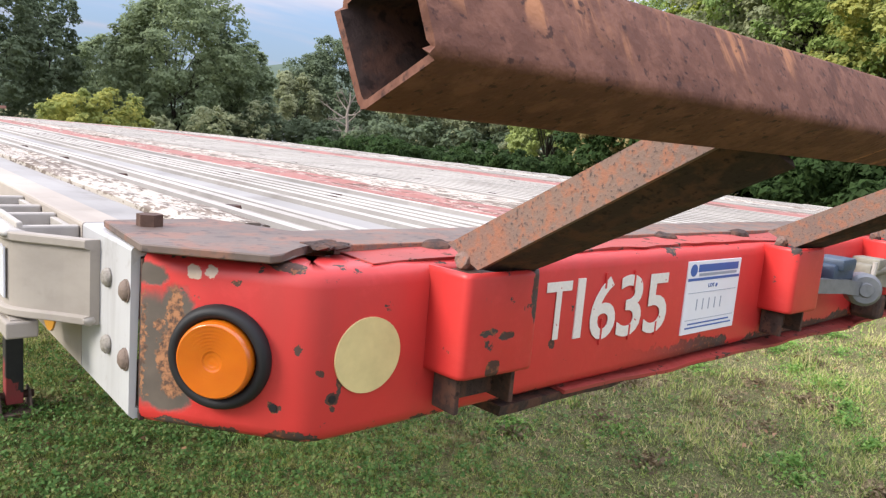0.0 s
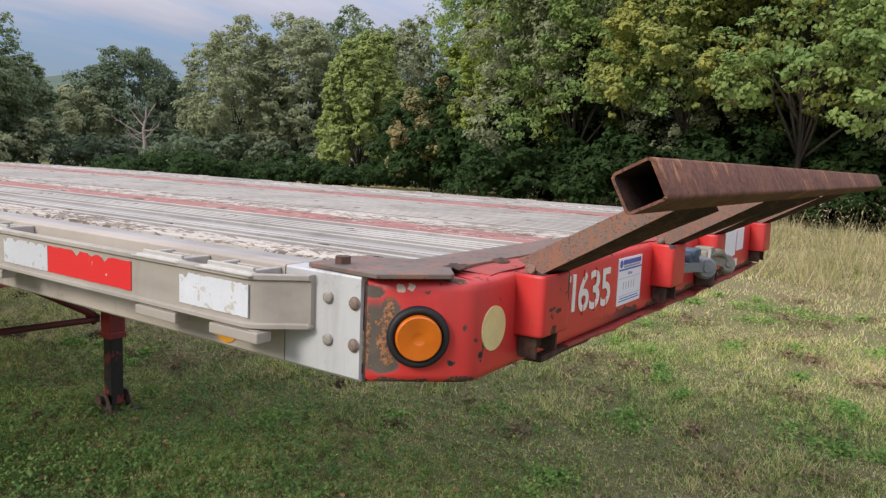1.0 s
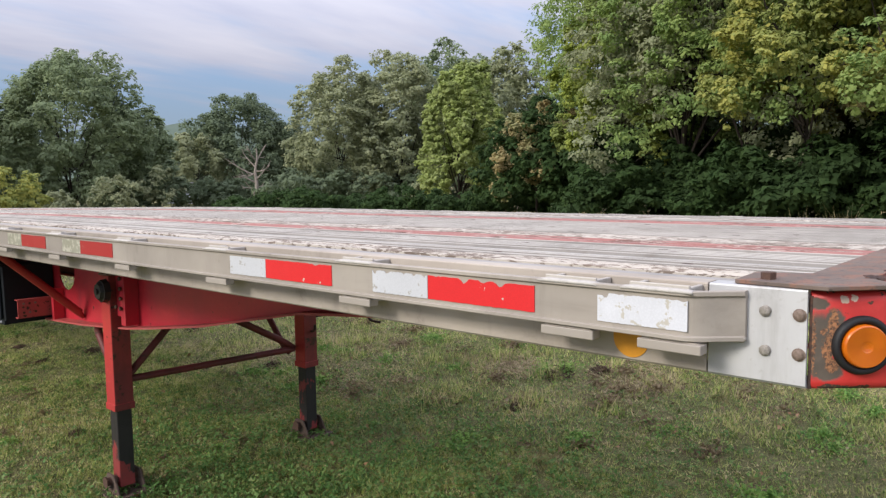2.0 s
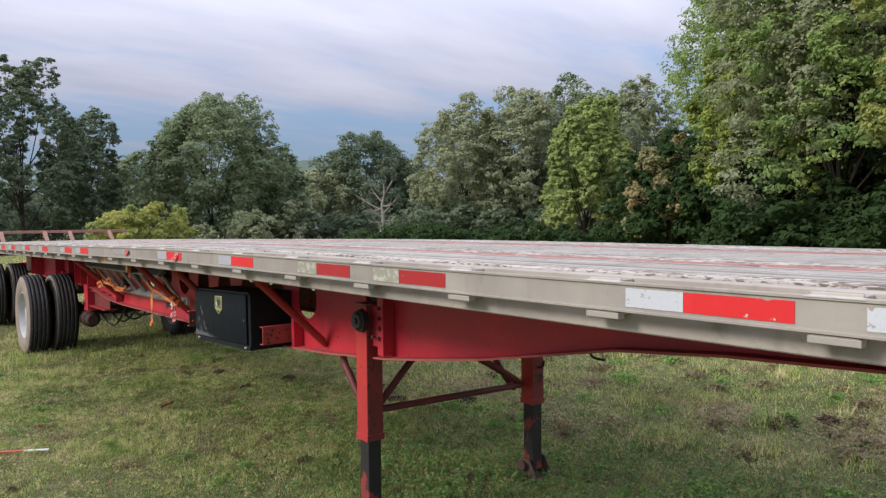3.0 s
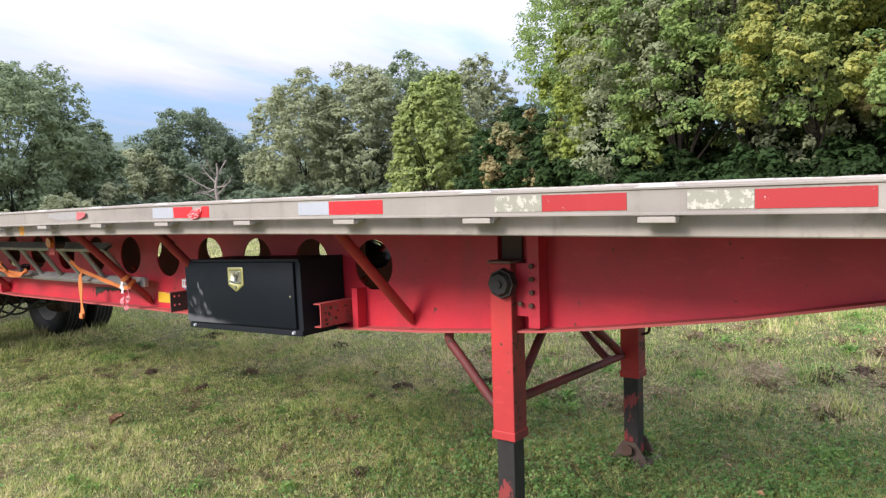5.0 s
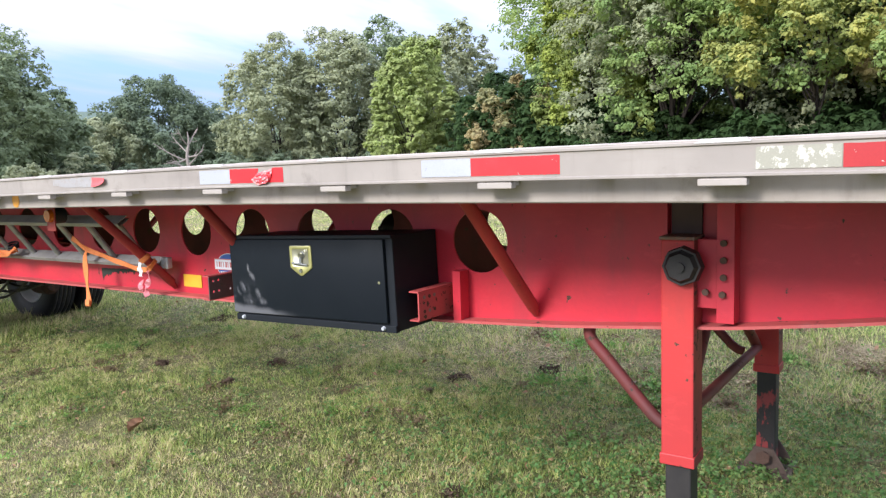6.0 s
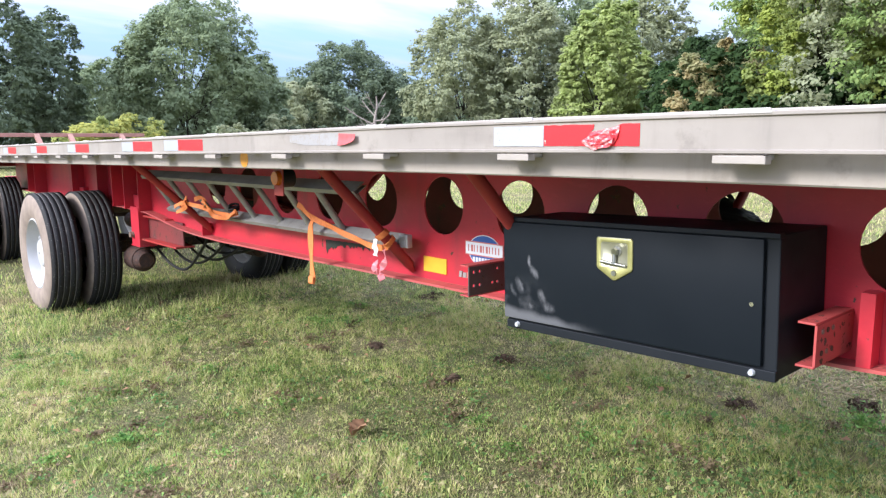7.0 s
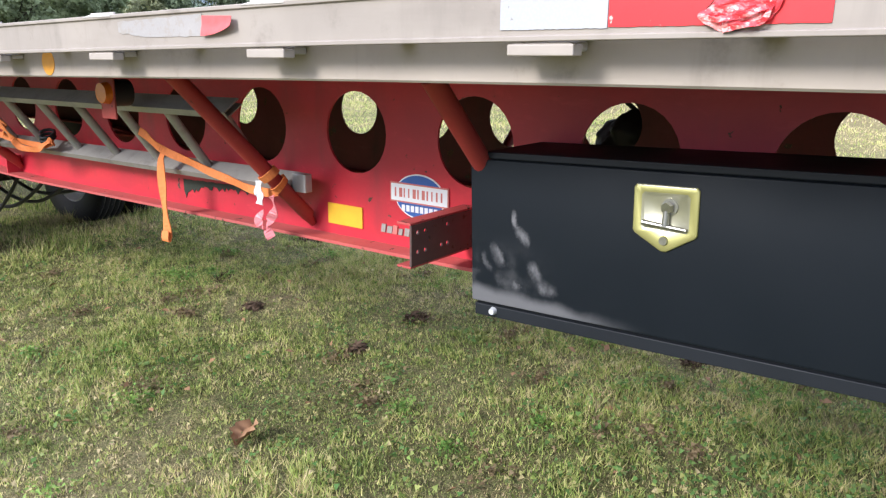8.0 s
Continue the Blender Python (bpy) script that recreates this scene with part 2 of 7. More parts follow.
def alloy(name, a, b, rough=0.5, metal=0.35, dirt=0.3, streaks=(1, 0.12, 1), rearward=0.0):
    w = Nodes(name)
    c = w.mix(w.step(w.noise(3.0, 5), 0.3, 0.72), a, b)
    if rearward:
        # grey-brown mixed in, more of it towards the wheels
        along_y = w.math("ADD", w.xyz()[1], w.math("MULTIPLY", w.noise(1.5, 5, 0.6), 1.6))
        c = w.mix(w.step(along_y, 1.6, 4.6, 0.0, rearward), c, (0.150, 0.132, 0.112))
    c = w.mix(w.step(w.noise(14, 5, 0.62, w.coords(streaks)), 0.5, 0.8, 0.0, dirt), c, (0.19, 0.165, 0.14))
    c = w.mix(w.step(w.noise(75, 4), 0.6, 0.75, 0.0, 0.35), c, (0.30, 0.27, 0.23))
    # drips, and grime rubbed in at random
    c = w.mix(w.step(w.noise(11, 5, 0.65, w.coords((1, 1, 0.16))), 0.52, 0.74, 0.0, 0.35), c, tuple(0.55 * v for v in b))
    c = w.mix(w.step(w.noise(5, 6, 0.7), 0.56, 0.70, 0.0, 0.52), c, (0.165, 0.143, 0.120))
    w.bump(w.noise(120, 4), 0.12, 0.001)
    return w.finish(c, w.math("ADD", w.math("MULTIPLY", w.noise(20, 3), 0.25), rough - 0.1), metal, 0.4)


M_RAIL = alloy("weathered_side_rail", (0.440, 0.386, 0.326), (0.350, 0.305, 0.256), 0.68, 0.05, 0.35, rearward=0.24)
M_RUB = alloy("weathered_rub_rail", (0.372, 0.332, 0.282), (0.293, 0.260, 0.222), 0.7, 0.03, 0.45, rearward=0.30)
w_ = Nodes("greasy_black_and_red_leg")
low_ = w_.math("MULTIPLY", w_.math("SUBTRACT", 0.26, w_.xyz()[2]), 0.65)
mk_ = w_.step(w_.math("ADD", w_.noise(9, 5, 0.6, w_.coords((1, 1, 0.45))), low_), 0.555, 0.585)
c_ = w_.mix(w_.noise(30, 4), (0.013, 0.012, 0.012), (0.034, 0.029, 0.027))
c_ = w_.mix(mk_, c_, w_.mix(w_.noise(20, 4), (0.30, 0.035, 0.034), (0.17, 0.040, 0.036)))
w_.bump(w_.noise(60, 4), 0.3, 0.003)
M_LEG_BLACK = w_.finish(c_, 0.55, 0.0, 0.45)
M_POCKET = alloy("weathered_pocket", (0.46, 0.43, 0.38), (0.37, 0.34, 0.30), 0.6, 0.15, 0.45)
M_BRIGHT = alloy("bare_aluminium", (0.55, 0.55, 0.55), (0.40, 0.395, 0.385), 0.55, 0.30, 0.6, (1, 1, 0.15))
M_RIB = alloy("worn_plank_rib", (0.50, 0.465, 0.41), (0.38, 0.352, 0.310), 0.65, 0.05, 0.5, (1, 0.08, 1))
M_PLANK = alloy("aluminium_plank", (0.350, 0.336, 0.314), (0.262, 0.251, 0.234), 0.7, 0.03, 0.7, (1, 0.06, 1))
M_PLANK_PALE = alloy("pale_aluminium_plank", (0.375, 0.342, 0.300), (0.275, 0.250, 0.220), 0.72, 0.03, 0.7, (1, 0.06, 1))
M_RIB_SIDE = alloy("shaded_grimy_rib_side", (0.270, 0.252, 0.230), (0.185, 0.172, 0.156), 0.8, 0.0, 0.5, (1, 0.06, 1))
M_LADDER = alloy("dull_aluminium", (0.42, 0.40, 0.37), (0.32, 0.31, 0.29), 0.5, 0.35, 0.5, (1, 0.2, 1))


def weathered_wood(name, pale, under, red=None, cover=0.5):
    """Softwood plank with flaking paint; grain runs along the trailer."""
    w = Nodes(name)
    grain = w.noise(70, 6, 0.65, w.coords((1, 0.035, 1)))
    c = w.mix(w.step(grain, 0.35, 0.65), under, tuple(0.6 * v for v in under))
    flake = w.noise(80, 6, 0.72, w.coords((1.3, 0.35, 1)), 0.4)
    broad = w.noise(7, 4, 0.6, w.coords((1.6, 0.5, 1)))
    flake = w.math("ADD", w.math("MULTIPLY", flake, 0.75), w.math("MULTIPLY", broad, 0.25))
    c = w.mix(w.step(flake, cover, cover + 0.03), c, pale)
    if red:
        fl2 = w.noise(16, 7, 0.7, w.coords((1.6, 0.35, 1)), 0.5)
        c = w.mix(w.step(fl2, 0.42, 0.50, 0.0, 0.88), c, red)
    w.bump(w.math("ADD", w.math("MULTIPLY", grain, 0.5), flake), 0.6, 0.006)
    return w.finish(c, 0.85, 0.0, 0.2)


M_WOOD = weathered_wood("flaking_white_wood", (0.47, 0.425, 0.365), (0.22, 0.175, 0.14), cover=0.48)
M_WOOD_RED = weathered_wood("flaking_red_wood", (0.44, 0.36, 0.31), (0.17, 0.10, 0.08), (0.34, 0.150, 0.130), 0.5)


def plain(name, col, rough=0.5, metal=0.0, var=0.25, scale=20, spec=0.5, bump=0.0, stretch=(1, 1, 1)):
    w = Nodes(name)
    c = w.mix(w.noise(scale, 5, 0.6, w.coords(stretch)), tuple(v * (1 - var) for v in col), tuple(min(1, v * (1 + var)) for v in col))
    if bump:
        w.bump(w.noise(scale * 5, 4), bump, 0.002)
    return w.finish(c, rough, metal, spec)


def tape(name, col, worn=0.7, under=(0.46, 0.43, 0.37)):
    """Reflective tape with a fine prism weave, scuffed through in spots."""
    w = Nodes(name)
    ck = w.nt.nodes.new("ShaderNodeTexVoronoi")
    ck.inputs["Scale"].default_value = 260
    w.nt.links.new(w.tc.outputs["Object"], ck.inputs["Vector"])
    c = w.mix(w.step(ck.outputs["Distance"], 0.2, 0.7, 0.0, 0.14), col, tuple(v * 0.6 for v in col))
    c = w.mix(w.step(w.noise(9, 5), 0.5, 0.8, 0.0, 0.3), c, tuple(min(1, v * 1.25 + 0.03) for v in col))
    c = w.mix(w.step(w.noise(38, 6, 0.66), worn, worn + 0.02), c, under)
    return w.finish(c, 0.38, 0.0, 0.5)


M_TAPE_RED = tape("red_reflective_tape", (0.64, 0.020, 0.024), 0.655, (0.50, 0.44, 0.38))
M_TAPE_RED_WORN = tape("worn_red_reflective_tape", (0.36, 0.020, 0.022), 0.665)
M_TAPE_WHITE = tape("white_reflective_tape", (0.37, 0.38, 0.40), 0.655, (0.24, 0.235, 0.22))
M_TAPE_CLEAN = tape("pale_reflective_tape", (0.52, 0.53, 0.55), 0.60, (0.34, 0.32, 0.29))
M_TAPE_FRONT = tape("peeling_white_tape", (0.60, 0.61, 0.64), 0.575)
M_TAPE_OLD = tape("crazed_reflective_tape", (0.29, 0.28, 0.215), 0.53, (0.45, 0.43, 0.35))
w_ = Nodes("crumpled_red_tape")
c_ = w_.mix(w_.step(w_.noise(70, 4, 0.6, w_.coords((1, 0.6, 1.4)), 0.6), 0.48, 0.62), (0.62, 0.045, 0.055), (0.74, 0.30, 0.28))
c_ = w_.mix(w_.step(w_.noise(120, 3), 0.60, 0.70, 0.0, 0.7), c_, (0.66, 0.62, 0.55))
w_.bump(w_.noise(160, 3), 0.4, 0.002)
M_TAPE_CRUMPLED = w_.finish(c_, 0.45, 0.0, 0.4)
M_SCRAPED = tape("scraped_tape_glue", (0.315, 0.300, 0.285), 0.535, (0.29, 0.265, 0.235))

w_ = Nodes("black_powder_coat")
c_ = w_.mix(w_.noise(4, 4), (0.0075, 0.0095, 0.0125), (0.012, 0.0145, 0.0180))
w_.bump(w_.noise(420, 2), 0.15, 0.0006)
M_BLACK = w_.finish(c_, w_.step(w_.noise(6, 4), 0.3, 0.7, 0.50, 0.60), 0.0, 0.2)

# toolbox door: pale scuffs near its lower rear corner, thinning upwards
w_ = Nodes("scuffed_black_door")
c_ = w_.mix(w_.noise(4, 4), (0.0050, 0.0075, 0.0105), (0.0085, 0.0115, 0.0150))
x_, y_, z_ = w_.xyz()
lean_ = w_.math("ADD", y_, w_.math("MULTIPLY", w_.math("SUBTRACT", z_, 1.0), -0.35))
mask_ = w_.blots(lean_, z_, [(5.646, 1.080, 0.009, 0.032), (5.642, 1.050, 0.020, 0.026), (5.722, 1.004, 0.020, 0.034), (5.760, 0.984, 0.014, 0.030),
                             (5.636, 0.972, 0.020, 0.038), (5.622, 0.940, 0.034, 0.026), (5.700, 0.940, 0.020, 0.020)], 0.045, 24, 0.95)
mask_ = w_.math("MULTIPLY", mask_, w_.step(w_.noise(26, 6, 0.7, w_.coords((1, 1, 0.45))), 0.30, 0.70, 0.25, 1.0))
smear_ = w_.math("ADD", w_.math("SUBTRACT", z_, w_.math("MULTIPLY", w_.math("SUBTRACT", y_, 5.40), 0.075)), w_.math("MULTIPLY", w_.noise(12, 5, 0.6), 0.030))
smear_ = w_.math("MULTIPLY", w_.step(smear_, 0.895, 0.925, 0.80, 0.0), w_.step(y_, 5.36, 5.60))
haze_ = w_.math("MULTIPLY", w_.math("MULTIPLY", w_.step(z_, 0.92, 1.06, 1.0, 0.0), w_.step(y_, 5.56, 5.74)), w_.step(w_.noise(14, 5), 0.45, 0.70, 0.0, 0.40))
mask_ = w_.math("MAXIMUM", w_.math("MAXIMUM", mask_, smear_), haze_)
c_ = w_.mix(w_.math("MULTIPLY", mask_, 0.62), c_, (0.235, 0.235, 0.245))
w_.bump(w_.noise(420, 2), 0.15, 0.0006)
M_BLACK_DOOR = w_.finish(c_, w_.step(w_.noise(6, 4), 0.3, 0.7, 0.50, 0.62), 0.0, 0.14)

M_STEEL = plain("worn_steel_handle", (0.42, 0.42, 0.41), 0.32, 1.0, 0.25, 60)
M_CHROME = plain("polished_steel", (0.72, 0.72, 0.70), 0.16, 1.0, 0.08, 30)
M_ZINC = plain("yellow_zinc_plate", (0.44, 0.42, 0.165), 0.45, 0.65, 0.12, 40)
M_DISH = plain("pale_zinc_dish", (0.46, 0.45, 0.33), 0.42, 0.75, 0.15, 40)
M_RUBBER = plain("black_rubber", (0.012, 0.012, 0.013), 0.6, 0, 0.3, 40, 0.4)
M_GROOVE = plain("dusty_tread_groove", (0.30, 0.27, 0.245), 0.9, 0, 0.6, 18, 0.2)
w_ = Nodes("worn_tyre_tread")
c_ = w_.mix(w_.noise(7, 5, 0.6), (0.0105, 0.0105, 0.0115), (0.022, 0.0215, 0.021))
c_ = w_.mix(w_.step(w_.noise(120, 3, 0.6), 0.66, 0.70), c_, (0.30, 0.29, 0.27))
w_.bump(w_.noise(70, 4), 0.2, 0.002)
M_TYRE = w_.finish(c_, 0.72, 0.0, 0.35)
M_SIDEWALL = plain("dusty_sidewall", (0.25, 0.200, 0.160), 0.85, 0, 0.45, 9, 0.2, 0.2)
M_RIM = plain("white_wheel_rim", (0.44, 0.44, 0.435), 0.5, 0.1, 0.2, 8)
M_BOLT = plain("dull_bolt_head", (0.21, 0.155, 0.120), 0.7, 0.2, 0.6, 220, bump=0.6)
M_SPATTER = plain("weld_spatter", (0.34, 0.31, 0.27), 0.5, 0.4, 0.7, 260, bump=0.8)
M_BOLT_RUST = plain("rusty_bolt", (0.085, 0.045, 0.030), 0.75, 0.1, 0.5, 150, bump=0.4)
M_YELLOW = plain("faded_yellow_disc", (0.64, 0.54, 0.25), 0.5, 0, 0.28, 34)
M_YELLOW_PLATE = plain("yellow_plate", (0.72, 0.43, 0.03), 0.45, 0, 0.18, 20)
M_ORANGE_REF = plain("orange_reflector", (0.62, 0.27, 0.02), 0.4, 0, 0.2, 40)
M_PINK = plain("faded_pink_ribbon", (0.62, 0.20, 0.22), 0.5, 0, 0.25, 60)
M_STRAP = plain("orange_webbing", (0.66, 0.205, 0.060), 0.75, 0, 0.25, 90, 0.3, 0.2)
M_WHITE = plain("white_paint", (0.70, 0.69, 0.66), 0.5, 0, 0.08, 40)
M_STENCIL = tape("stencilled_white_paint", (0.74, 0.70, 0.64), 0.60, (0.46, 0.024, 0.022))
M_WELD = plain("white_scuffed_weld", (0.43, 0.405, 0.365), 0.65, 0.05, 0.3, 90, 0.4, 0.6)
M_DUSTY_RUST = plain("dusty_pink_rust", (0.30, 0.165, 0.125), 0.85, 0, 0.3, 12)
M_OLD_GREEN = plain("old_dark_green_paint", (0.018, 0.026, 0.018), 0.6, 0, 0.5, 40)
M_SHOE = plain("dirty_rusty_shoe", (0.095, 0.066, 0.052), 0.8, 0, 0.5, 25, 0.3, 0.4)
M_PAPER = plain("white_sticker", (0.76, 0.77, 0.80), 0.4, 0, 0.05, 30)
M_BLUE = plain("blue_print", (0.035, 0.105, 0.36), 0.4, 0, 0.1, 60)
M_GREY_INK = plain("grey_print", (0.30, 0.33, 0.40), 0.5, 0, 0.1, 60)
M_GLAD_BLUE = plain("blue_painted_casting", (0.055, 0.085, 0.13), 0.5, 0.2, 0.4, 60, bump=0.2)
M_GLAD_GREY = plain("cast_aluminium", (0.22, 0.23, 0.24), 0.5, 0.5, 0.35, 60, bump=0.2)
M_GLAD_CREAM = plain("dirty_cream_casting", (0.24, 0.225, 0.18), 0.6, 0.1, 0.45, 50, bump=0.2)
M_DEAD_LEAF = plain("dead_leaf", (0.30, 0.175, 0.095), 0.8, 0, 0.35, 50, 0.2)
M_HOSE = plain("black_hose", (0.012, 0.012, 0.013), 0.45, 0, 0.3, 30)
M_UNDER = plain("dark_brown_underframe", (0.085, 0.055, 0.05), 0.85, 0, 0.5, 5)
M_TAPE_SCRAP = plain("faded_red_tape_scrap", (0.50, 0.085, 0.080), 0.5, 0, 0.25, 60)
M_RED_PALE = plain("faded_red_print", (0.56, 0.17, 0.15), 0.5, 0, 0.2, 60)
M_STICK = plain("pale_stick", (0.62, 0.60, 0.56), 0.7, 0, 0.2, 30)

# amber lens: coloured plastic, clear enough to glow with the light behind it
w_ = Nodes("amber_lens")
M_AMBER = w_.finish(w_.mix(w_.noise(40, 3), (0.50, 0.105, 0.004), (0.64, 0.160, 0.006)), 0.16, 0.0, 0.6)
w_.b.inputs["Subsurface Weight"].default_value = 0.18
w_.b.inputs["Subsurface Radius"].default_value = (0.02, 0.006, 0.001)
w_.b.inputs["Coat Weight"].default_value = 0.5
M_TARP = plain("black_vinyl_sheet", (0.014, 0.013, 0.013), 0.6, 0, 0.4, 12, 0.3)

# ---- mesh helpers ----
ORIGIN = {}


def thing(name, at, label, category, group="", kind=""):
    """An Empty at a thing's base; its parts are built in world coordinates."""
    e = new(name)
    e.location = at
    e.empty_display_size = 0.1
    ORIGIN[e.name] = Matrix.Translation(at)
    return tagged(e, label, category, group, kind)


def hang(ob, parent):
    if parent is not None:
        ob.parent = parent
        if parent.name in ORIGIN:
            ob.matrix_parent_inverse = ORIGIN[parent.name].inverted()
    return ob


def part(name, bm, material, parent=None, label="", smooth=0.0):
    """One bmesh becomes one object under a thing or a part. material: one, or a list for face material indices."""
    if smooth:
        for f in bm.faces:
            f.smooth = True
        for e in bm.edges:
            e.smooth = len(e.link_faces) == 2 and e.calc_face_angle(3.2) < radians(smooth)
    bmesh.ops.recalc_face_normals(bm, faces=bm.faces)
    me = bpy.data.meshes.new(name)
    bm.to_mesh(me)
    bm.free()
    for m in material if isinstance(material, list) else [material]:
        me.materials.append(m)
    ob = hang(new(name, me), parent)
    return tagged(ob, label)


def again(ob, m, parent=None):
    """The same mesh once more, at the pose m."""
    o = hang(new(ob.name.split(".")[0], ob.data), parent or ob.parent)
    o.matrix_basis = m
    for key in ("label",):
        if key in ob:
            o[key] = ob[key]
    return o


def box(bm, x0, x1, y0, y1, z0, z1, bevel=0.0, m=None, mi=0):
    t = Matrix.Translation(((x0 + x1) / 2, (y0 + y1) / 2, (z0 + z1) / 2)) @ Matrix.Diagonal((x1 - x0, y1 - y0, z1 - z0, 1))
    r = bmesh.ops.create_cube(bm, size=1, matrix=(m @ t) if m else t)
    faces = {f for v in r["verts"] for f in v.link_faces}
    if bevel:
        edges = list({e for v in r["verts"] for e in v.link_edges})
        br = bmesh.ops.bevel(bm, geom=edges, offset=bevel, segments=2, affect="EDGES", profile=0.5, clamp_overlap=True)
        faces = {f for f in br["faces"]} | {f for f in faces if f.is_valid}
    for f in faces:
        f.material_index = mi
    return bm


def rod(bm, p0, p1, r0, r1=None, n=12, caps=True, mi=0):
    p0, p1 = Vector(p0), Vector(p1)
    d = p1 - p0
    m = Matrix.Translation((p0 + p1) / 2) @ d.to_track_quat("Z", "Y").to_matrix().to_4x4()
    r = bmesh.ops.create_cone(bm, cap_ends=caps, segments=n, radius1=r0, radius2=r0 if r1 is None else r1, depth=d.length, matrix=m)
    for f in {f for v in r["verts"] for f in v.link_faces}:
        f.material_index = mi
    return bm


def loft(bm, rings, closed=True, caps=True, mi=0):
    """Joins rings of points, one to the next."""
    vs = [[bm.verts.new(p) for p in ring] for ring in rings]
    for a, b in zip(vs, vs[1:]):
        k = len(a)
        for i in range(k if closed else k - 1):
            j = (i + 1) % k
            f = bm.faces.new((a[i], a[j], b[j], b[i]))
            f.material_index = mi
    if caps and closed:
        for ring in (vs[0], vs[-1]):
            f = bm.faces.new(ring)
            f.material_index = mi
    return bm


def camber(y):
    """The unladen bed sags slightly towards its tail."""
    return -0.0068 * ((y - 5.8) + math.sqrt((y - 5.8) ** 2 + 0.6)) + 0.005 * math.exp(-((y - 4.4) / 1.6) ** 2)


def along(bm, profile, y0, y1, step=0.5, bend=True, mi=0):
    """A closed (x, z) profile drawn out along the trailer."""
    k = max(1, round((y1 - y0) / step))
    ys = [y0 + (y1 - y0) * i / k for i in range(k + 1)]
    return loft(bm, [[(x, y, z + (camber(y) if bend else 0)) for x, z in profile] for y in ys], mi=mi)


def pipe(bm, pts, r, n=8, mi=0):
    """A round bar through points, with rounded joints."""
    pts = [Vector(p) for p in pts]
    rings = []
    side = None
    for i, p in enumerate(pts):
        d = (pts[min(i + 1, len(pts) - 1)] - pts[max(i - 1, 0)]).normalized()
        if side is None:
            side = d.cross(Vector((0.13, 0.27, 0.95))).normalized()
        side = (side - d * side.dot(d)).normalized()
        up = d.cross(side)
        rr = r[i] if isinstance(r, (list, tuple)) else r
        rings.append([p + (side * math.cos(2 * math.pi * k / n) + up * math.sin(2 * math.pi * k / n)) * rr for k in range(n)])
    return loft(bm, rings, mi=mi)


def smooth_path(pts, k=6):
    """Catmull-Rom through points."""
    p = [Vector(q) for q in pts]
    p = [p[0]] + p + [p[-1]]
    out = []
    for i in range(1, len(p) - 2):
        a, b, c, d = p[i - 1], p[i], p[i + 1], p[i + 2]
        for s in range(k):
            t = s / k
            out.append(0.5 * ((2 * b) + (c - a) * t + (2 * a - 5 * b + 4 * c - d) * t * t + (3 * b - a - 3 * c + d) * t ** 3))
    out.append(p[-2])
    return out


def ribbon(bm, pts, width, across, thick=0.002, mi=0):
    """A flat strap through points, `across` giving its width direction."""
    rings = []
    for i, p in enumerate(pts):
        p = Vector(p)
        d = (Vector(pts[min(i + 1, len(pts) - 1)]) - Vector(pts[max(i - 1, 0)])).normalized()
        a = across[i] if isinstance(across, list) else across
        a = Vector(a)
        a = (a - d * a.dot(d)).normalized() * width / 2
        u = d.cross(a).normalized() * thick / 2
        rings.append([p - a - u, p + a - u, p + a + u, p - a + u])
    return loft(bm, rings, mi=mi)


def plate_with_holes(outline, holes, thick):
    """A flat (u, v) plate with round holes, as a bmesh in the (y, z) plane, thickness along x."""
    bm = bmesh.new()
    edges = []
    for loop in [outline] + [[(cy + r * math.cos(2 * math.pi * k / 28), cz + r * math.sin(2 * math.pi * k / 28)) for k in range(28)] for cy, cz, r in holes]:
        vs = [bm.verts.new((0, u, v)) for u, v in loop]
        edges += [bm.edges.new((vs[i], vs[(i + 1) % len(vs)])) for i in range(len(vs))]
    bmesh.ops.triangle_fill(bm, use_beauty=True, use_dissolve=False, edges=edges)
    r = bmesh.ops.extrude_face_region(bm, geom=list(bm.faces))
    bmesh.ops.translate(bm, vec=(thick, 0, 0), verts=[v for v in r["geom"] if isinstance(v, bmesh.types.BMVert)])
    return bm


def shape_yz(bm, pts, x0, x1, mi=0):
    """A closed (y, z) outline with thickness along x."""
    return loft(bm, [[(x0, y, z) for y, z in pts], [(x1, y, z) for y, z in pts]], mi=mi)


def shape_xz(bm, pts, y0, y1, mi=0):
    return loft(bm, [[(x, y0, z) for x, z in pts], [(x, y1, z) for x, z in pts]], mi=mi)


def circle(cu, cv, r, n=24, a0=0.0, a1=360.0):
    full = a1 - a0 >= 360
    k = n if full else n + 1
    return [(cu + r * math.cos(radians(a0 + (a1 - a0) * i / n)), cv + r * math.sin(radians(a0 + (a1 - a0) * i / n))) for i in range(k)]


def fast_mesh(name, verts, faces, material):
    """A mesh from numpy arrays: verts (n, 3), faces (m, 3 or 4)."""
    me = bpy.data.meshes.new(name)
    k = faces.shape[1]
    me.vertices.add(len(verts))
    me.vertices.foreach_set("co", np.ascontiguousarray(verts, dtype=np.float32).ravel())
    me.loops.add(faces.size)
    me.loops.foreach_set("vertex_index", np.ascontiguousarray(faces, dtype=np.int32).ravel())
    me.polygons.add(len(faces))
    me.polygons.foreach_set("loop_start", np.arange(0, faces.size, k, dtype=np.int32))
    me.polygons.foreach_set("loop_total", np.full(len(faces), k, dtype=np.int32))
    me.update(calc_edges=True)
    me.materials.append(material)
    return me

# ---- the flatbed trailer ----
W, LENGTH = 2.44, 14.50
trailer = thing("flatbed_trailer", (W / 2, LENGTH / 2, 0.05), "long weathered flatbed trailer, red steel frame and aluminium deck", "trailer")


def mirror(profile):
    return [(W - x, z) for x, z in reversed(profile)]


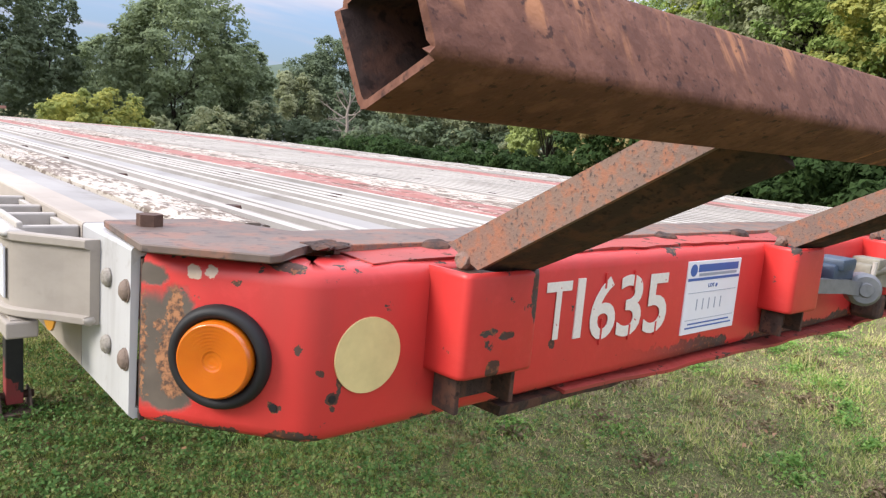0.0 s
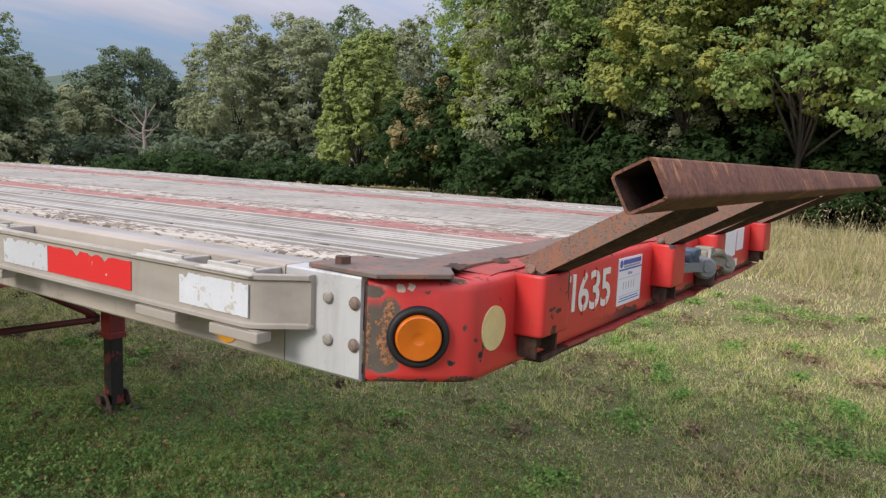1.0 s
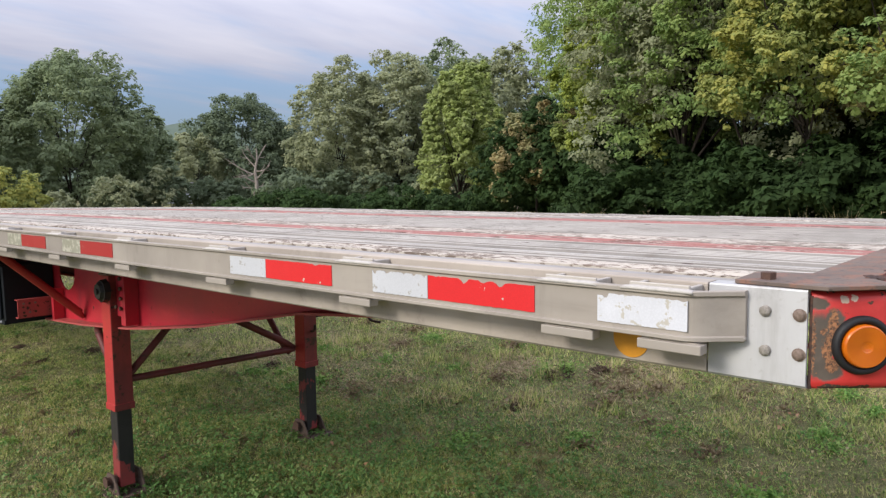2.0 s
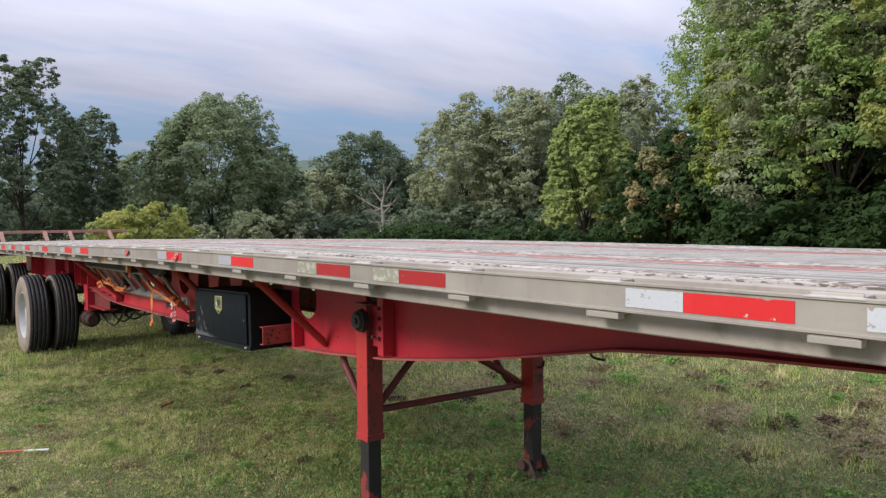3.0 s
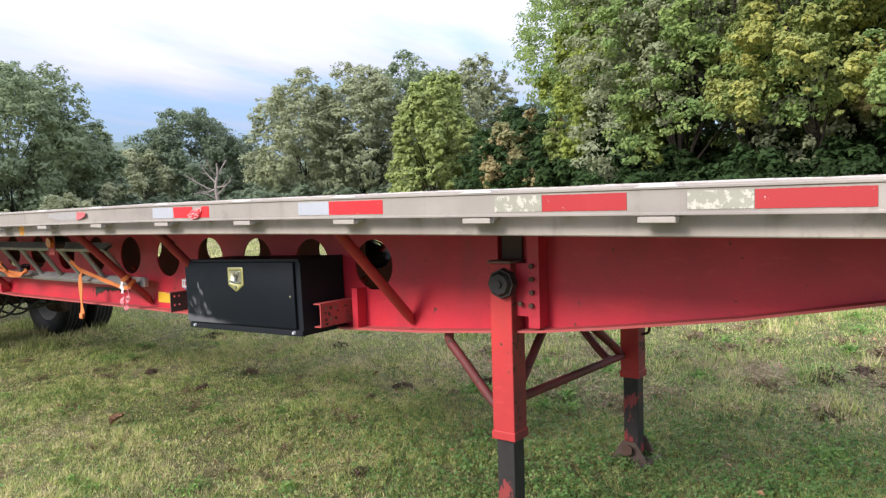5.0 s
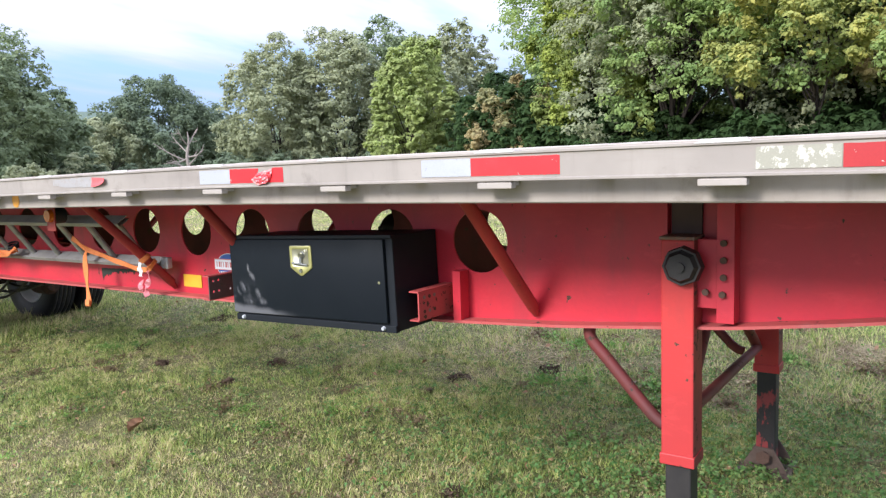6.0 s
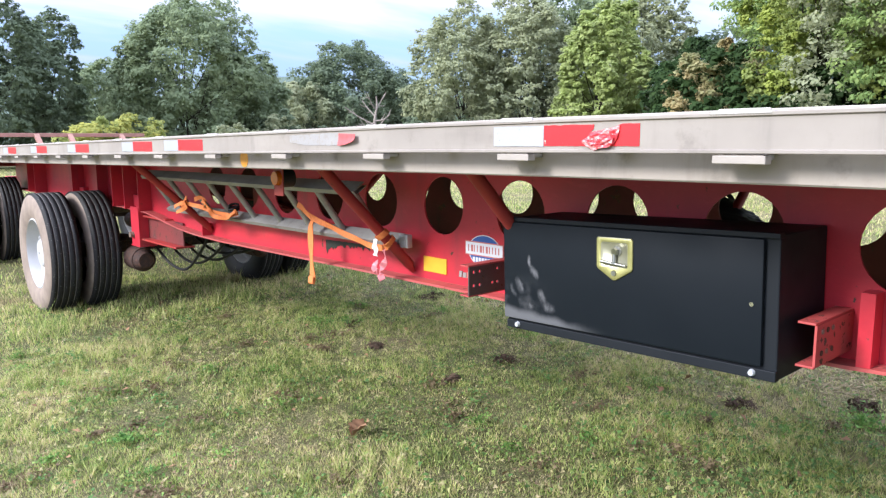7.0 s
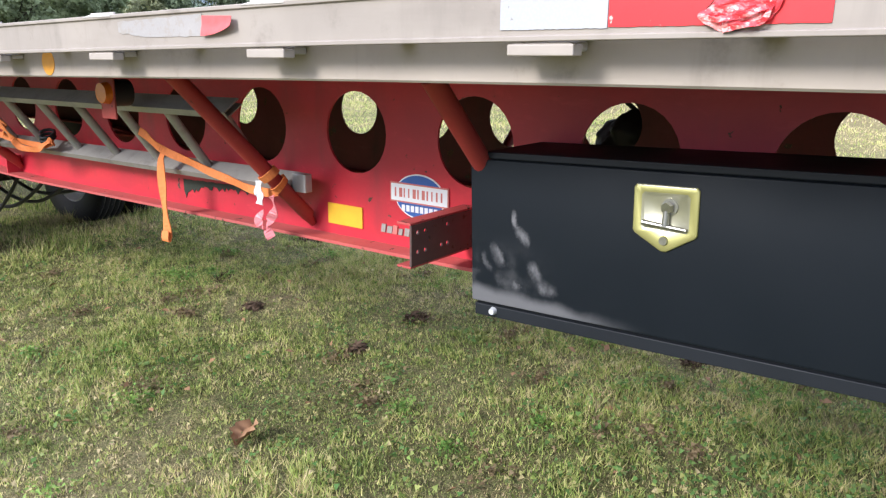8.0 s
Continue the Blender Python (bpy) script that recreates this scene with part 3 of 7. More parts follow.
# side rails: deep channel whose face stands behind the rub rail
RAIL = [(0.069, 1.374), (0.069, 1.5240), (0.0700, 1.5262), (0.0720, 1.527), (0.110, 1.527), (0.110, 1.519), (0.077, 1.519), (0.075, 1.380), (0.120, 1.380), (0.120, 1.372), (0.073, 1.370)]
for prof in (RAIL, mirror(RAIL)):
    part("side_rail", along(bmesh.new(), prof, 0.285, LENGTH - 0.05), M_RAIL, trailer, "weathered grey-beige aluminium side rail")
    part("side_rail_end", along(bmesh.new(), prof, 0.1275, 0.282), M_BRIGHT, trailer, "bare shiny aluminium end of the side rail")

# rub rails: flat bar with a bead along either edge, bent in at the front
def rub_profile(d):
    return [(d + 0.0005, 1.4355), (d - 0.0035, 1.4360), (d - 0.0042, 1.4370), (d - 0.0042, 1.4425), (d - 0.0034, 1.4435), (d + 0.0010, 1.4448), (d + 0.0010, 1.5095), (d - 0.0034, 1.5108), (d - 0.0042, 1.5118), (d - 0.0042, 1.5178), (d - 0.0030, 1.5192), (d + 0.010, 1.5195), (d + 0.010, 1.4355)]


for flip in (False, True):
    rings = []
    for y, d in [(0.218, 0.0585), (0.240, 0.0405), (0.258, 0.0240), (0.263, 0.0192), (0.268, 0.0148), (0.273, 0.0108), (0.278, 0.0074), (0.283, 0.0046), (0.288, 0.0025), (0.294, 0.0009)] + [(0.30 + i * 0.5, 0.0) for i in range(29)] + [(LENGTH - 0.02, 0.0)]:
        p = rub_profile(d)
        p = [(W - x, z) for x, z in p] if flip else p
        rings.append([(x, y, z + camber(y)) for x, z in p])
    part("rub_rail", loft(bmesh.new(), rings), M_RUB, trailer, "long flat aluminium rub rail with scuffed edges")

# stake pockets between rub rail and side rail, each with a lug below
bm = bmesh.new()
for a, b in ((-0.054, -0.045), (0.045, 0.054)):
    box(bm, 0.0105, 0.0685, a, b, 1.437, 1.5225, 0.002)
box(bm, 0.0615, 0.0685, -0.045, 0.045, 1.437, 1.5185, 0.001)
box(bm, 0.0105, 0.0165, -0.054, 0.054, 1.437, 1.5265, 0.0015)
# the sleeve shows a little way below the rub rail
box(bm, 0.034, 0.0685, -0.044, 0.036, 1.4215, 1.4365, 0.003)
pocket = part("stake_pocket", bm, M_POCKET, trailer, "open square stake pocket in the rub rail")
bm = bmesh.new()
box(bm, -0.0035, 0.0255, -0.056, 0.056, 1.4145, 1.4315, 0.002)
# torn weld over the lug
rows = []
for i in range(15):
    y = -0.050 + 0.100 * i / 14
    k = 0.0025 + 0.0020 * noise.noise((y * 90, 4, 7))
    rows.append([(0.002, y, 1.4310), (0.002 + 0.002 * noise.noise((y * 70, 1, 1)), y, 1.4312 + k), (0.014, y, 1.4312 + k), (0.014, y, 1.4310)])
loft(bm, rows)
lug = part("pocket_lug", bm, M_RUB, trailer, "flat aluminium lug under the rub rail")
POCKETS = [0.346, 0.520] + [1.112 + 0.6175 * i for i in range(22)]
# rough weld ridge on top of the rub rail at each pocket
bm = bmesh.new()
rows = []
for i in range(23):
    y = -0.064 + 0.128 * i / 22
    k = 0.0022 + 0.0016 * noise.noise((y * 60, 1, 2)) + 0.0012 * noise.noise((y * 170, 3, 2))
    k *= min(1.0, min(i, 22 - i) / 2 + 0.15)
    rows.append([(-0.0048, y, 1.5145), (-0.0048, y, 1.5175 + k * 0.5), (0.003, y, 1.519 + k), (0.012, y, 1.519 + k * 0.9), (0.0175, y, 1.518), (0.0175, y, 1.5145)])
loft(bm, rows)
weld = part("weld_ridge", bm, M_WELD, trailer, "scuffed white weld ridge on the rub rail", 40)
for o in (pocket, lug, weld):
    o.matrix_basis = Matrix.Translation((0, POCKETS[0] + (-0.024 if o is lug else 0), 0))
turn = Matrix.Translation((W, 0, 0)) @ Matrix.Rotation(math.pi, 4, "Z")
for y in POCKETS:
    for o in (pocket, lug, weld):
        yo = y - 0.024 if o is lug and y == POCKETS[0] else y
        if y != POCKETS[0]:
            again(o, Matrix.Translation((0, yo, camber(y))))
        again(o, Matrix.Translation((0, yo, camber(y))) @ turn)

# small spacer blocks between the pockets
bm = box(bmesh.new(), 0.0105, 0.0685, -0.016, 0.016, 1.437, 1.450, 0.002)
spacer = part("rail_spacer", bm, M_POCKET, trailer)
spacer.matrix_basis = Matrix.Translation((0, 0.82, 0))
for i in range(21):
    y = 1.42 + 0.6175 * i
    again(spacer, Matrix.Translation((0, y, camber(y))))

# weld blobs at the front ends of the rub rails
for fx in (0.060, W - 0.060):
    for z in (1.4385,):
        bm = bmesh.new()
        r = bmesh.ops.create_icosphere(bm, subdivisions=2, radius=0.0065, matrix=Matrix.Translation((fx, 0.2225, z)))
        for v in r["verts"]:
            v.co += Vector((noise.noise(v.co * 120), noise.noise(v.co * 120 + Vector((3, 0, 0))), noise.noise(v.co * 120 + Vector((0, 5, 0))))) * 0.003
        part("weld_bead", bm, M_POCKET, trailer, "rough weld at the rub rail's end", 60)

# reflective tape on the near rub rail: (front edge, rear edge, material, label)
TAPES = [(0.290, 0.456, M_TAPE_FRONT, "scuffed white reflective tape")]
for y, kind in ((0.592, "new"), (1.196, "new"), (2.421, "old"), (3.053, "old"), (3.998, "new"), (5.050, "new"), (7.365, "new"), (7.985, "new"),
                (9.055, "new"), (10.05, "new"), (11.0, "new"), (11.78, "new"), (12.5, "new"), (13.2, "new"), (13.9, "new")):
    TAPES.append((y, y + 0.2785, M_TAPE_RED if kind == "new" else M_TAPE_RED_WORN, "red reflective tape" if kind == "new" else "dulled red reflective tape"))
    TAPES.append((y + 0.2800, y + 0.455, (M_TAPE_CLEAN if y < 2 else M_TAPE_WHITE) if kind == "new" else M_TAPE_OLD, "white reflective tape" if kind == "new" else "crazed peeling reflective tape"))
rt = random.Random(4)
for y0, y1, m, lab in TAPES:
    bm = bmesh.new()
    n = 36
    torn = 0.020 if y0 < 1.3 else 0.0012
    top = [(y0 + (y1 - y0) * i / n, 1.5035 - rt.random() * 0.0008 - max(0.0, torn * (noise.noise((y0 * 9 + i * 0.31, y1 * 5, 2.0)) - 0.12))) for i in range(n + 1)]
    bot = [(y, 1.4515 + rt.random() * 0.0010) for y, _ in reversed(top)]
    zc = camber((y0 + y1) / 2)
    if y0 == 5.050:
        # a piece has torn away from the upper edge
        top = [q for q in top if q[0] < 5.100] + [(5.104, 1.501), (5.122, 1.478), (5.140, 1.460), (5.170, 1.456), (5.190, 1.458), (5.199, 1.464), (5.198, 1.471), (5.191, 1.477), (5.186, 1.485), (5.177, 1.492), (5.175, 1.5025)] + [q for q in top if q[0] > 5.205]
    shape_yz(bm, [(y, z + zc) for y, z in top + bot], -0.0008, 0.0008)
    part("reflective_tape", bm, m, trailer, lab)
# scraped tape with a loose red scrap
edge = [(6.252 + 0.330 * i / 16, 1.4985 + 0.004 * noise.noise((i * 0.7, 3, 1)) - 0.0006 * i) for i in range(17)]
foot = [(y, 1.4530 + 0.003 * noise.noise((y * 40, 8, 1)) + 0.012 * max(0.0, (y - 6.47) / 0.11)) for y, _ in reversed(edge)]
part("reflective_tape", shape_yz(bmesh.new(), edge + foot, -0.0004, 0.0008), M_SCRAPED, trailer, "scraped remains of white reflective tape")
bm = bmesh.new()
rows = []
for i in range(15):
    u = i / 14
    y = 6.250 - 0.112 * u
    hi, lo = 1.4945 - 0.004 * u, 1.4530 + 0.018 * u * u
    row = []
    for k in range(7):
        v = k / 6
        curl = 0.010 * u * u + 0.006 * (1 - v) ** 2
        row.append(bm.verts.new((-0.0018 - curl - 0.0022 * abs(noise.noise((u * 5, v * 4, 2))), y, lo + (hi - lo) * v)))
    rows.append(row)
for a, b in zip(rows, rows[1:]):
    for k in range(6):
        bm.faces.new((a[k], a[k + 1], b[k + 1], b[k]))
r = bmesh.ops.extrude_face_region(bm, geom=list(bm.faces))
bmesh.ops.translate(bm, vec=(0.0010, 0, 0), verts=[v for v in r["geom"] if isinstance(v, bmesh.types.BMVert)])
part("tape_scrap", bm, M_TAPE_SCRAP, trailer, "torn curling scrap of red tape", 40)
# loose crumpled end of tape, folded over itself
bm = bmesh.new()
rows = []
for i in range(31):
    u = i / 30
    hi = np.interp(u, [0, 0.25, 0.78, 0.9, 1], [1.501, 1.496, 1.487, 1.476, 1.470])
    lo = np.interp(u, [0, 0.12, 0.3, 0.72, 0.85, 1], [1.484, 1.458, 1.453, 1.444, 1.451, 1.462])
    row = []
    for k in range(19):
        y, z = 5.103 + 0.098 * u, lo + (hi - lo) * k / 18
        q = Vector((y * 34, z * 52 + 14 * (y - 5.1), 0.7))
        lift = min(1.0, 4.0 * u + 0.15) * (0.35 + 0.65 * min(1.0, 5 * (1 - k / 18) + 0.1))
        crease = abs(noise.noise(q)) + 0.55 * abs(noise.noise(q * 2.3 + Vector((3, 1, 0))))
        row.append(bm.verts.new((-0.0025 - 0.0100 * lift * crease, y + 0.0030 * noise.noise(q * 2.1), z + 0.0030 * noise.noise(q * 1.9 + Vector((0, 0, 4))))))
    rows.append(row)
for a, b in zip(rows, rows[1:]):
    for k in range(18):
        bm.faces.new((a[k], a[k + 1], b[k + 1], b[k]))
r = bmesh.ops.extrude_face_region(bm, geom=list(bm.faces))
bmesh.ops.translate(bm, vec=(-0.0008, 0, 0), verts=[v for v in r["geom"] if isinstance(v, bmesh.types.BMVert)])
part("crumpled_tape", bm, M_TAPE_CRUMPLED, trailer, "crumpled torn flap of red tape")
# its rolled edges
for fold in ([(-0.005, 5.200, 1.466), (-0.013, 5.180, 1.459), (-0.014, 5.150, 1.463), (-0.009, 5.118, 1.474), (-0.004, 5.112, 1.482)],
             [(-0.006, 5.172, 1.446), (-0.013, 5.150, 1.451), (-0.012, 5.124, 1.456), (-0.008, 5.116, 1.476)]):
    pts = smooth_path(fold, 6)
    bm = ribbon(bmesh.new(), pts, 0.007, [Vector((0.5 * math.sin(i * 0.9), 0.3, 0.8)) for i in range(len(pts))], 0.0012)
    part("crumpled_tape", bm, M_TAPE_CRUMPLED, trailer, "crumpled torn flap of red tape")

# round orange reflectors low on the rail face
for y, z in ((0.425, 1.4125), (7.095, 1.4105)):
    bm = shape_yz(bmesh.new(), [(u, v + camber(y)) for u, v in circle(y, z, 0.0355, 28)], 0.0670, 0.0700)
    part("side_reflector", bm, M_ORANGE_REF, trailer, "round faded orange reflector on the side rail")

# rail end bolts
bm = bmesh.new()
r = bmesh.ops.create_uvsphere(bm, u_segments=14, v_segments=8, radius=0.0088)
for v in r["verts"]:
    v.co.x *= 0.55
    v.co += Vector((0, noise.noise(v.co * 260), noise.noise(v.co * 260 + Vector((5, 0, 0))))) * 0.0020
rod(bm, (0.004, 0, 0), (0.0005, 0, 0), 0.0106, n=14)
bolt = part("rail_bolt", bm, M_BOLT, trailer, "rough rounded bolt head", 40)
SPOTS = [(0.190, 1.488), (0.189, 1.4235), (0.138, 1.486), (0.138, 1.4230)]
bolt.matrix_basis = Matrix.Translation((0.067, *SPOTS[2]))
again(bolt, Matrix.Translation((0.067, *SPOTS[3])))

bm = bmesh.new()
r = bmesh.ops.create_icosphere(bm, subdivisions=3, radius=0.0092)
for v in r["verts"]:
    v.co *= 1 + 0.16 * noise.noise(v.co * 330) + 0.12 * noise.noise(v.co * 800)
    v.co.x *= 0.55
bolt = part("rail_bolt", bm, M_SPATTER, trailer, "bolt head under rough silvery weld spatter", 50)
bolt.matrix_basis = Matrix.Translation((0.067, *SPOTS[0]))
again(bolt, Matrix.Translation((0.067, *SPOTS[1])))

# ---- deck: aluminium planks with raised ribs, and nailing strips of wood ----
def alu_plank(x0, x1, ribs, z=1.5235):
    pts = [(x0 + 0.0025, z)]
    for c in ribs:
        pts += [(c - 0.011, z), (c - 0.008, z + 0.0065), (c + 0.008, z + 0.0065), (c + 0.011, z)]
    pts += [(x1 - 0.0025, z), (x1 - 0.0025, z - 0.03), (x0 + 0.0025, z - 0.03)]
    return pts


DECK = [("alu", 0.1105, 0.168, ()), ("wood", 0.168, 0.262, ()), ("pale", 0.262, 0.335, (0.276, 0.325)), ("alu", 0.335, 0.500, (0.350, 0.440, 0.490)),
        ("alu", 0.500, 0.672, (0.520, 0.550, 0.582, 0.655)), ("red", 0.672, 0.826, ()), ("wood", 0.826, 1.000, ()), ("pale", 1.000, 1.20, (1.02, 1.06, 1.10, 1.14, 1.18)),
        ("alu", 1.20, 1.41, (1.22, 1.26, 1.30, 1.35, 1.39)), ("pale", 1.41, 1.64, (1.43, 1.48, 1.52, 1.57, 1.62)), ("red", 1.64, 1.86, ()),
        ("pale", 1.86, 2.04, (1.88, 1.92, 1.97, 2.01)), ("wood", 2.04, 2.13, ()), ("alu", 2.13, 2.33, (2.15, 2.20, 2.26, 2.31))]
rd = random.Random(11)
for kind, x0, x1, ribs in DECK:
    if kind in ("alu", "pale"):
        bm = along(bmesh.new(), alu_plank(x0, x1, ribs), 0.172 if x0 > 0.2 else 0.240, LENGTH - 0.1, 0.6)
        for f in bm.faces:
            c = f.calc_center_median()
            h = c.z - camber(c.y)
            # rib sides go darker: groove shade in the colour as well as grime
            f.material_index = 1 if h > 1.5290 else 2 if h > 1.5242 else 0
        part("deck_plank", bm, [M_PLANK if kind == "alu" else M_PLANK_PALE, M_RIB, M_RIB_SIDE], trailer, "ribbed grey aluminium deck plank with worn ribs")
    else:
        # worn boards: uneven top, in three lengths
        for ya, yb in ((0.240 if x0 < 0.3 else 0.172, 4.85), (4.858, 9.65), (9.658, LENGTH - 0.1)):
            bm = bmesh.new()
            nx, ny = 6, max(2, int((yb - ya) / 0.16))
            grid = []
            for j in range(ny + 1):
                y = ya + (yb - ya) * j / ny
                row = []
                for i in range(nx + 1):
                    x = x0 + 0.0045 + (x1 - x0 - 0.009) * i / nx
                    z = 1.5300 + 0.004 * noise.noise((x * 30, y * 2.2, 3.0)) + 0.003 * noise.noise((x * 60, y * 7, 9.0)) - (0.003 if i in (0, nx) else 0)
                    row.append(bm.verts.new((x, y, z + camber(y))))
                grid.append(row)
            for j in range(ny):
                for i in range(nx):
                    bm.faces.new((grid[j][i], grid[j][i + 1], grid[j + 1][i + 1], grid[j + 1][i]))
            r = bmesh.ops.extrude_edge_only(bm, edges=[e for e in bm.edges if e.is_boundary])
            for v in r["geom"]:
                if isinstance(v, bmesh.types.BMVert):
                    v.co.z -= 0.03
            part("nailing_strip", bm, M_WOOD if kind == "wood" else M_WOOD_RED, trailer, "splintered wooden strip with flaking white paint" if kind == "wood" else "worn wooden strip with faded red paint")

# deck screws
bm = rod(bmesh.new(), (0, 0, -0.002), (0, 0, 0.0055), 0.0145, 0.012, n=9)
screw = part("deck_screw", bm, M_RUST_DARK, trailer)
first = True
for x, off in ((0.290, 0.0), (0.535, 0.15), (0.566, 0.15), (1.05, 0.3), (1.12, 0.2), (1.26, 0.05), (1.45, 0.35), (1.56, 0.22), (1.95, 0.1), (2.23, 0.3)):
    for k in range(20):
        y = 0.42 + off + k * 0.46 + rd.uniform(-0.03, 0.03)
        m = Matrix.Translation((x + rd.uniform(-0.006, 0.006), y, 1.5245 + camber(y)))
        if first:
            screw.matrix_basis = m
            first = False
        else:
            again(screw, m)

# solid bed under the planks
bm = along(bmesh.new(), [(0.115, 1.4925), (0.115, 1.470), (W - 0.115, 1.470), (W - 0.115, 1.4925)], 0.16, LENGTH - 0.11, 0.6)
part("deck_bed", bm, M_UNDER, trailer, "dark brown underside of the deck")

# cross members below the deck, coloured darker to keep bounced light down
bm = bmesh.new()
box(bm, 0.125, W - 0.125, -0.035, 0.035, 1.462, 1.468)
box(bm, 0.125, W - 0.125, -0.003, 0.003, 1.374, 1.462)
box(bm, 0.125, W - 0.125, -0.035, 0.035, 1.368, 1.374)
cross = part("cross_member", bm, M_RED_SHADED, trailer, "red steel cross member darkened for shade below the bed")
cross.matrix_basis = Matrix.Translation((0, 0.5, 0))
for i in range(1, 23):
    y = 0.5 + 0.6175 * i
    again(cross, Matrix.Translation((0, y, camber(y))))

# front edge plate of the deck
def plan_strip(bm, pts, z0, z1):
    return loft(bm, [[(x, y, z0) for x, y in pts], [(x, y, z1) for x, y in pts]])


CORNER = [(0.078, 0.243), (0.067, 0.098), (0.148, 0.023), (0.160, 0.026), (0.178, 0.044), (0.190, 0.052), (0.214, 0.070), (0.236, 0.080), (0.236, 0.150), (0.188, 0.248)]
for corner in (CORNER, [(W - x, y) for x, y in reversed(CORNER)]):
    bm = plan_strip(bmesh.new(), corner, 1.5275, 1.5350)
    bmesh.ops.bevel(bm, geom=list(bm.edges), offset=0.0012, segments=1, affect="EDGES")
    part("corner_plate", bm, M_DECK_STEEL, trailer, "bare brown steel plate on the deck's corner")
bm = box(bmesh.new(), 0.2375, W - 0.2375, 0.0745, 0.171, 1.5245, 1.5318, 0.001)
part("front_edge_plate", bm, M_DECK_STEEL, trailer, "flat brown steel sheet along the deck's front edge")
bm = box(bmesh.new(), 0.2375, W - 0.2375, 0.0690, 0.0740, 1.5240, 1.5330, 0.001)
part("front_edge_bar", bm, M_RUST_ARM, trailer, "rusty bar along the front edge sheet")
# flaking lumps where corner plate and sheet meet
for fx in (0.222, W - 0.222):
    bm = bmesh.new()
    for k in range(9):
        c = Vector((fx + 0.030 * noise.noise((k * 1.7, fx, 2)), 0.062 + 0.034 * noise.noise((k * 2.3, fx, 5)), 1.5335))
        r = bmesh.ops.create_icosphere(bm, subdivisions=1, radius=0.011, matrix=Matrix.Translation(c))
        for v in r["verts"]:
            v.co.z = 1.5345 + (v.co.z - 1.5335) * 0.30
            v.co += Vector((noise.noise(v.co * 150), noise.noise(v.co * 150 + Vector((4, 0, 0))), 0)) * 0.007
    part("rust_flakes", bm, M_RUST_DARK, trailer, "flaking rust at the plate's joint")
# old bolt holes in the beam
for hx, hy, hz, nx, ny in ((0.158, 0.0257, 1.3997, -0.758, -0.652), (0.2008, 0.0, 1.4085, 0.0, -1.0), (W - 0.158, 0.0257, 1.3997, 0.758, -0.652)):
    c, d = Vector((hx, hy, hz)), Vector((nx, ny, 0))
    part("bolt_hole", rod(bmesh.new(), c - d * 0.002, c + d * 0.0012, 0.0036, n=12), M_RUBBER, trailer, "small rusted bolt hole")
for fx in (0.108, W - 0.108):
    bm = rod(bmesh.new(), (fx, 0.199, 1.534), (fx, 0.199, 1.5465), 0.0125, n=6)
    part("plate_bolt", bm, M_BOLT_RUST, trailer, "rusty hexagon bolt")
for i in range(9):
    x = 0.36 + i * 0.215
    bm = bmesh.new()
    r = bmesh.ops.create_icosphere(bm, subdivisions=2, radius=0.018, matrix=Matrix.Translation((x, 0.064, 1.5285)))
    for v in r["verts"]:
        v.co.z = 1.5285 + (v.co.z - 1.5285) * 0.45 + 0.003 * noise.noise(v.co * 90)
        v.co.x += 0.006 * noise.noise(v.co * 70)
    part("weld_bead", bm, M_RUST_DARK, trailer, "rusty weld bead on the front plate")
# second, thinner strip, peeling red paint
bm = bmesh.new()
rows = []
for i in range(61):
    x = 0.245 + (W - 0.49) * i / 60
    z = 1.5230 + 0.0030 * noise.noise((x * 9, 0, 1.7)) + 0.002 * noise.noise((x * 31, 0, 4))
    rows.append([(x, 0.018, z), (x, 0.085, z + 0.003), (x, 0.085, z + 0.006), (x, 0.016 + 0.006 * noise.noise((x * 23, 7, 0)), z + 0.0045)])
loft(bm, rows)
part("top_flange", bm, M_RED_LIP, trailer, "rusty front flange with peeling red paint")

# ---- front beam: rounded channel with cut corners ----
def offset_plan(pts, d):
    out = []
    for i, p in enumerate(pts):
        p = Vector(p)
        a = (p - Vector(pts[i - 1])).normalized() if i > 0 else None
        b = (Vector(pts[i + 1]) - p).normalized() if i < len(pts) - 1 else None
        na = Vector((a.y, -a.x)) if a else None
        nb = Vector((b.y, -b.x)) if b else None
        if na is None or nb is None:
            out.append(p + (na or nb) * d)
        else:
            n = (na + nb).normalized()
            out.append(p + n * d / max(0.3, n.dot(na)))
    return out


def round_plan(pts, r=0.014, k=4):
    out = [Vector(pts[0])]
    for i in range(1, len(pts) - 1):
        p, a, b = Vector(pts[i]), Vector(pts[i - 1]), Vector(pts[i + 1])
        p0, p1 = p + (a - p).normalized() * r, p + (b - p).normalized() * r
        for s in range(k + 1):
            t = s / k
            out.append((1 - t) ** 2 * p0 + 2 * t * (1 - t) * p + t * t * p1)
    out.append(Vector(pts[-1]))
    return out


PLAN = round_plan([(0.076, 0.121), (0.180, 0.0), (W - 0.180, 0.0), (W - 0.076, 0.121)], 0.020, 5)
# more stations along the face, so the sheet can be a little wavy
fine = []
for a, b in zip(PLAN, PLAN[1:]):
    k = max(1, int((b - a).length / 0.05))
    fine += [a + (b - a) * i / k for i in range(k)]
PLAN = fine + [PLAN[-1]]
SECTION = [(-0.070, 1.5240), (-0.016, 1.5240), (-0.008, 1.5220), (-0.002, 1.516), (0.0, 1.507), (0.0, 1.382), (-0.002, 1.374), (-0.008, 1.3685), (-0.016, 1.367), (-0.055, 1.367), (-0.055, 1.371), (-0.008, 1.374), (-0.005, 1.382), (-0.005, 1.507), (-0.010, 1.517), (-0.070, 1.5200)]
rings = []
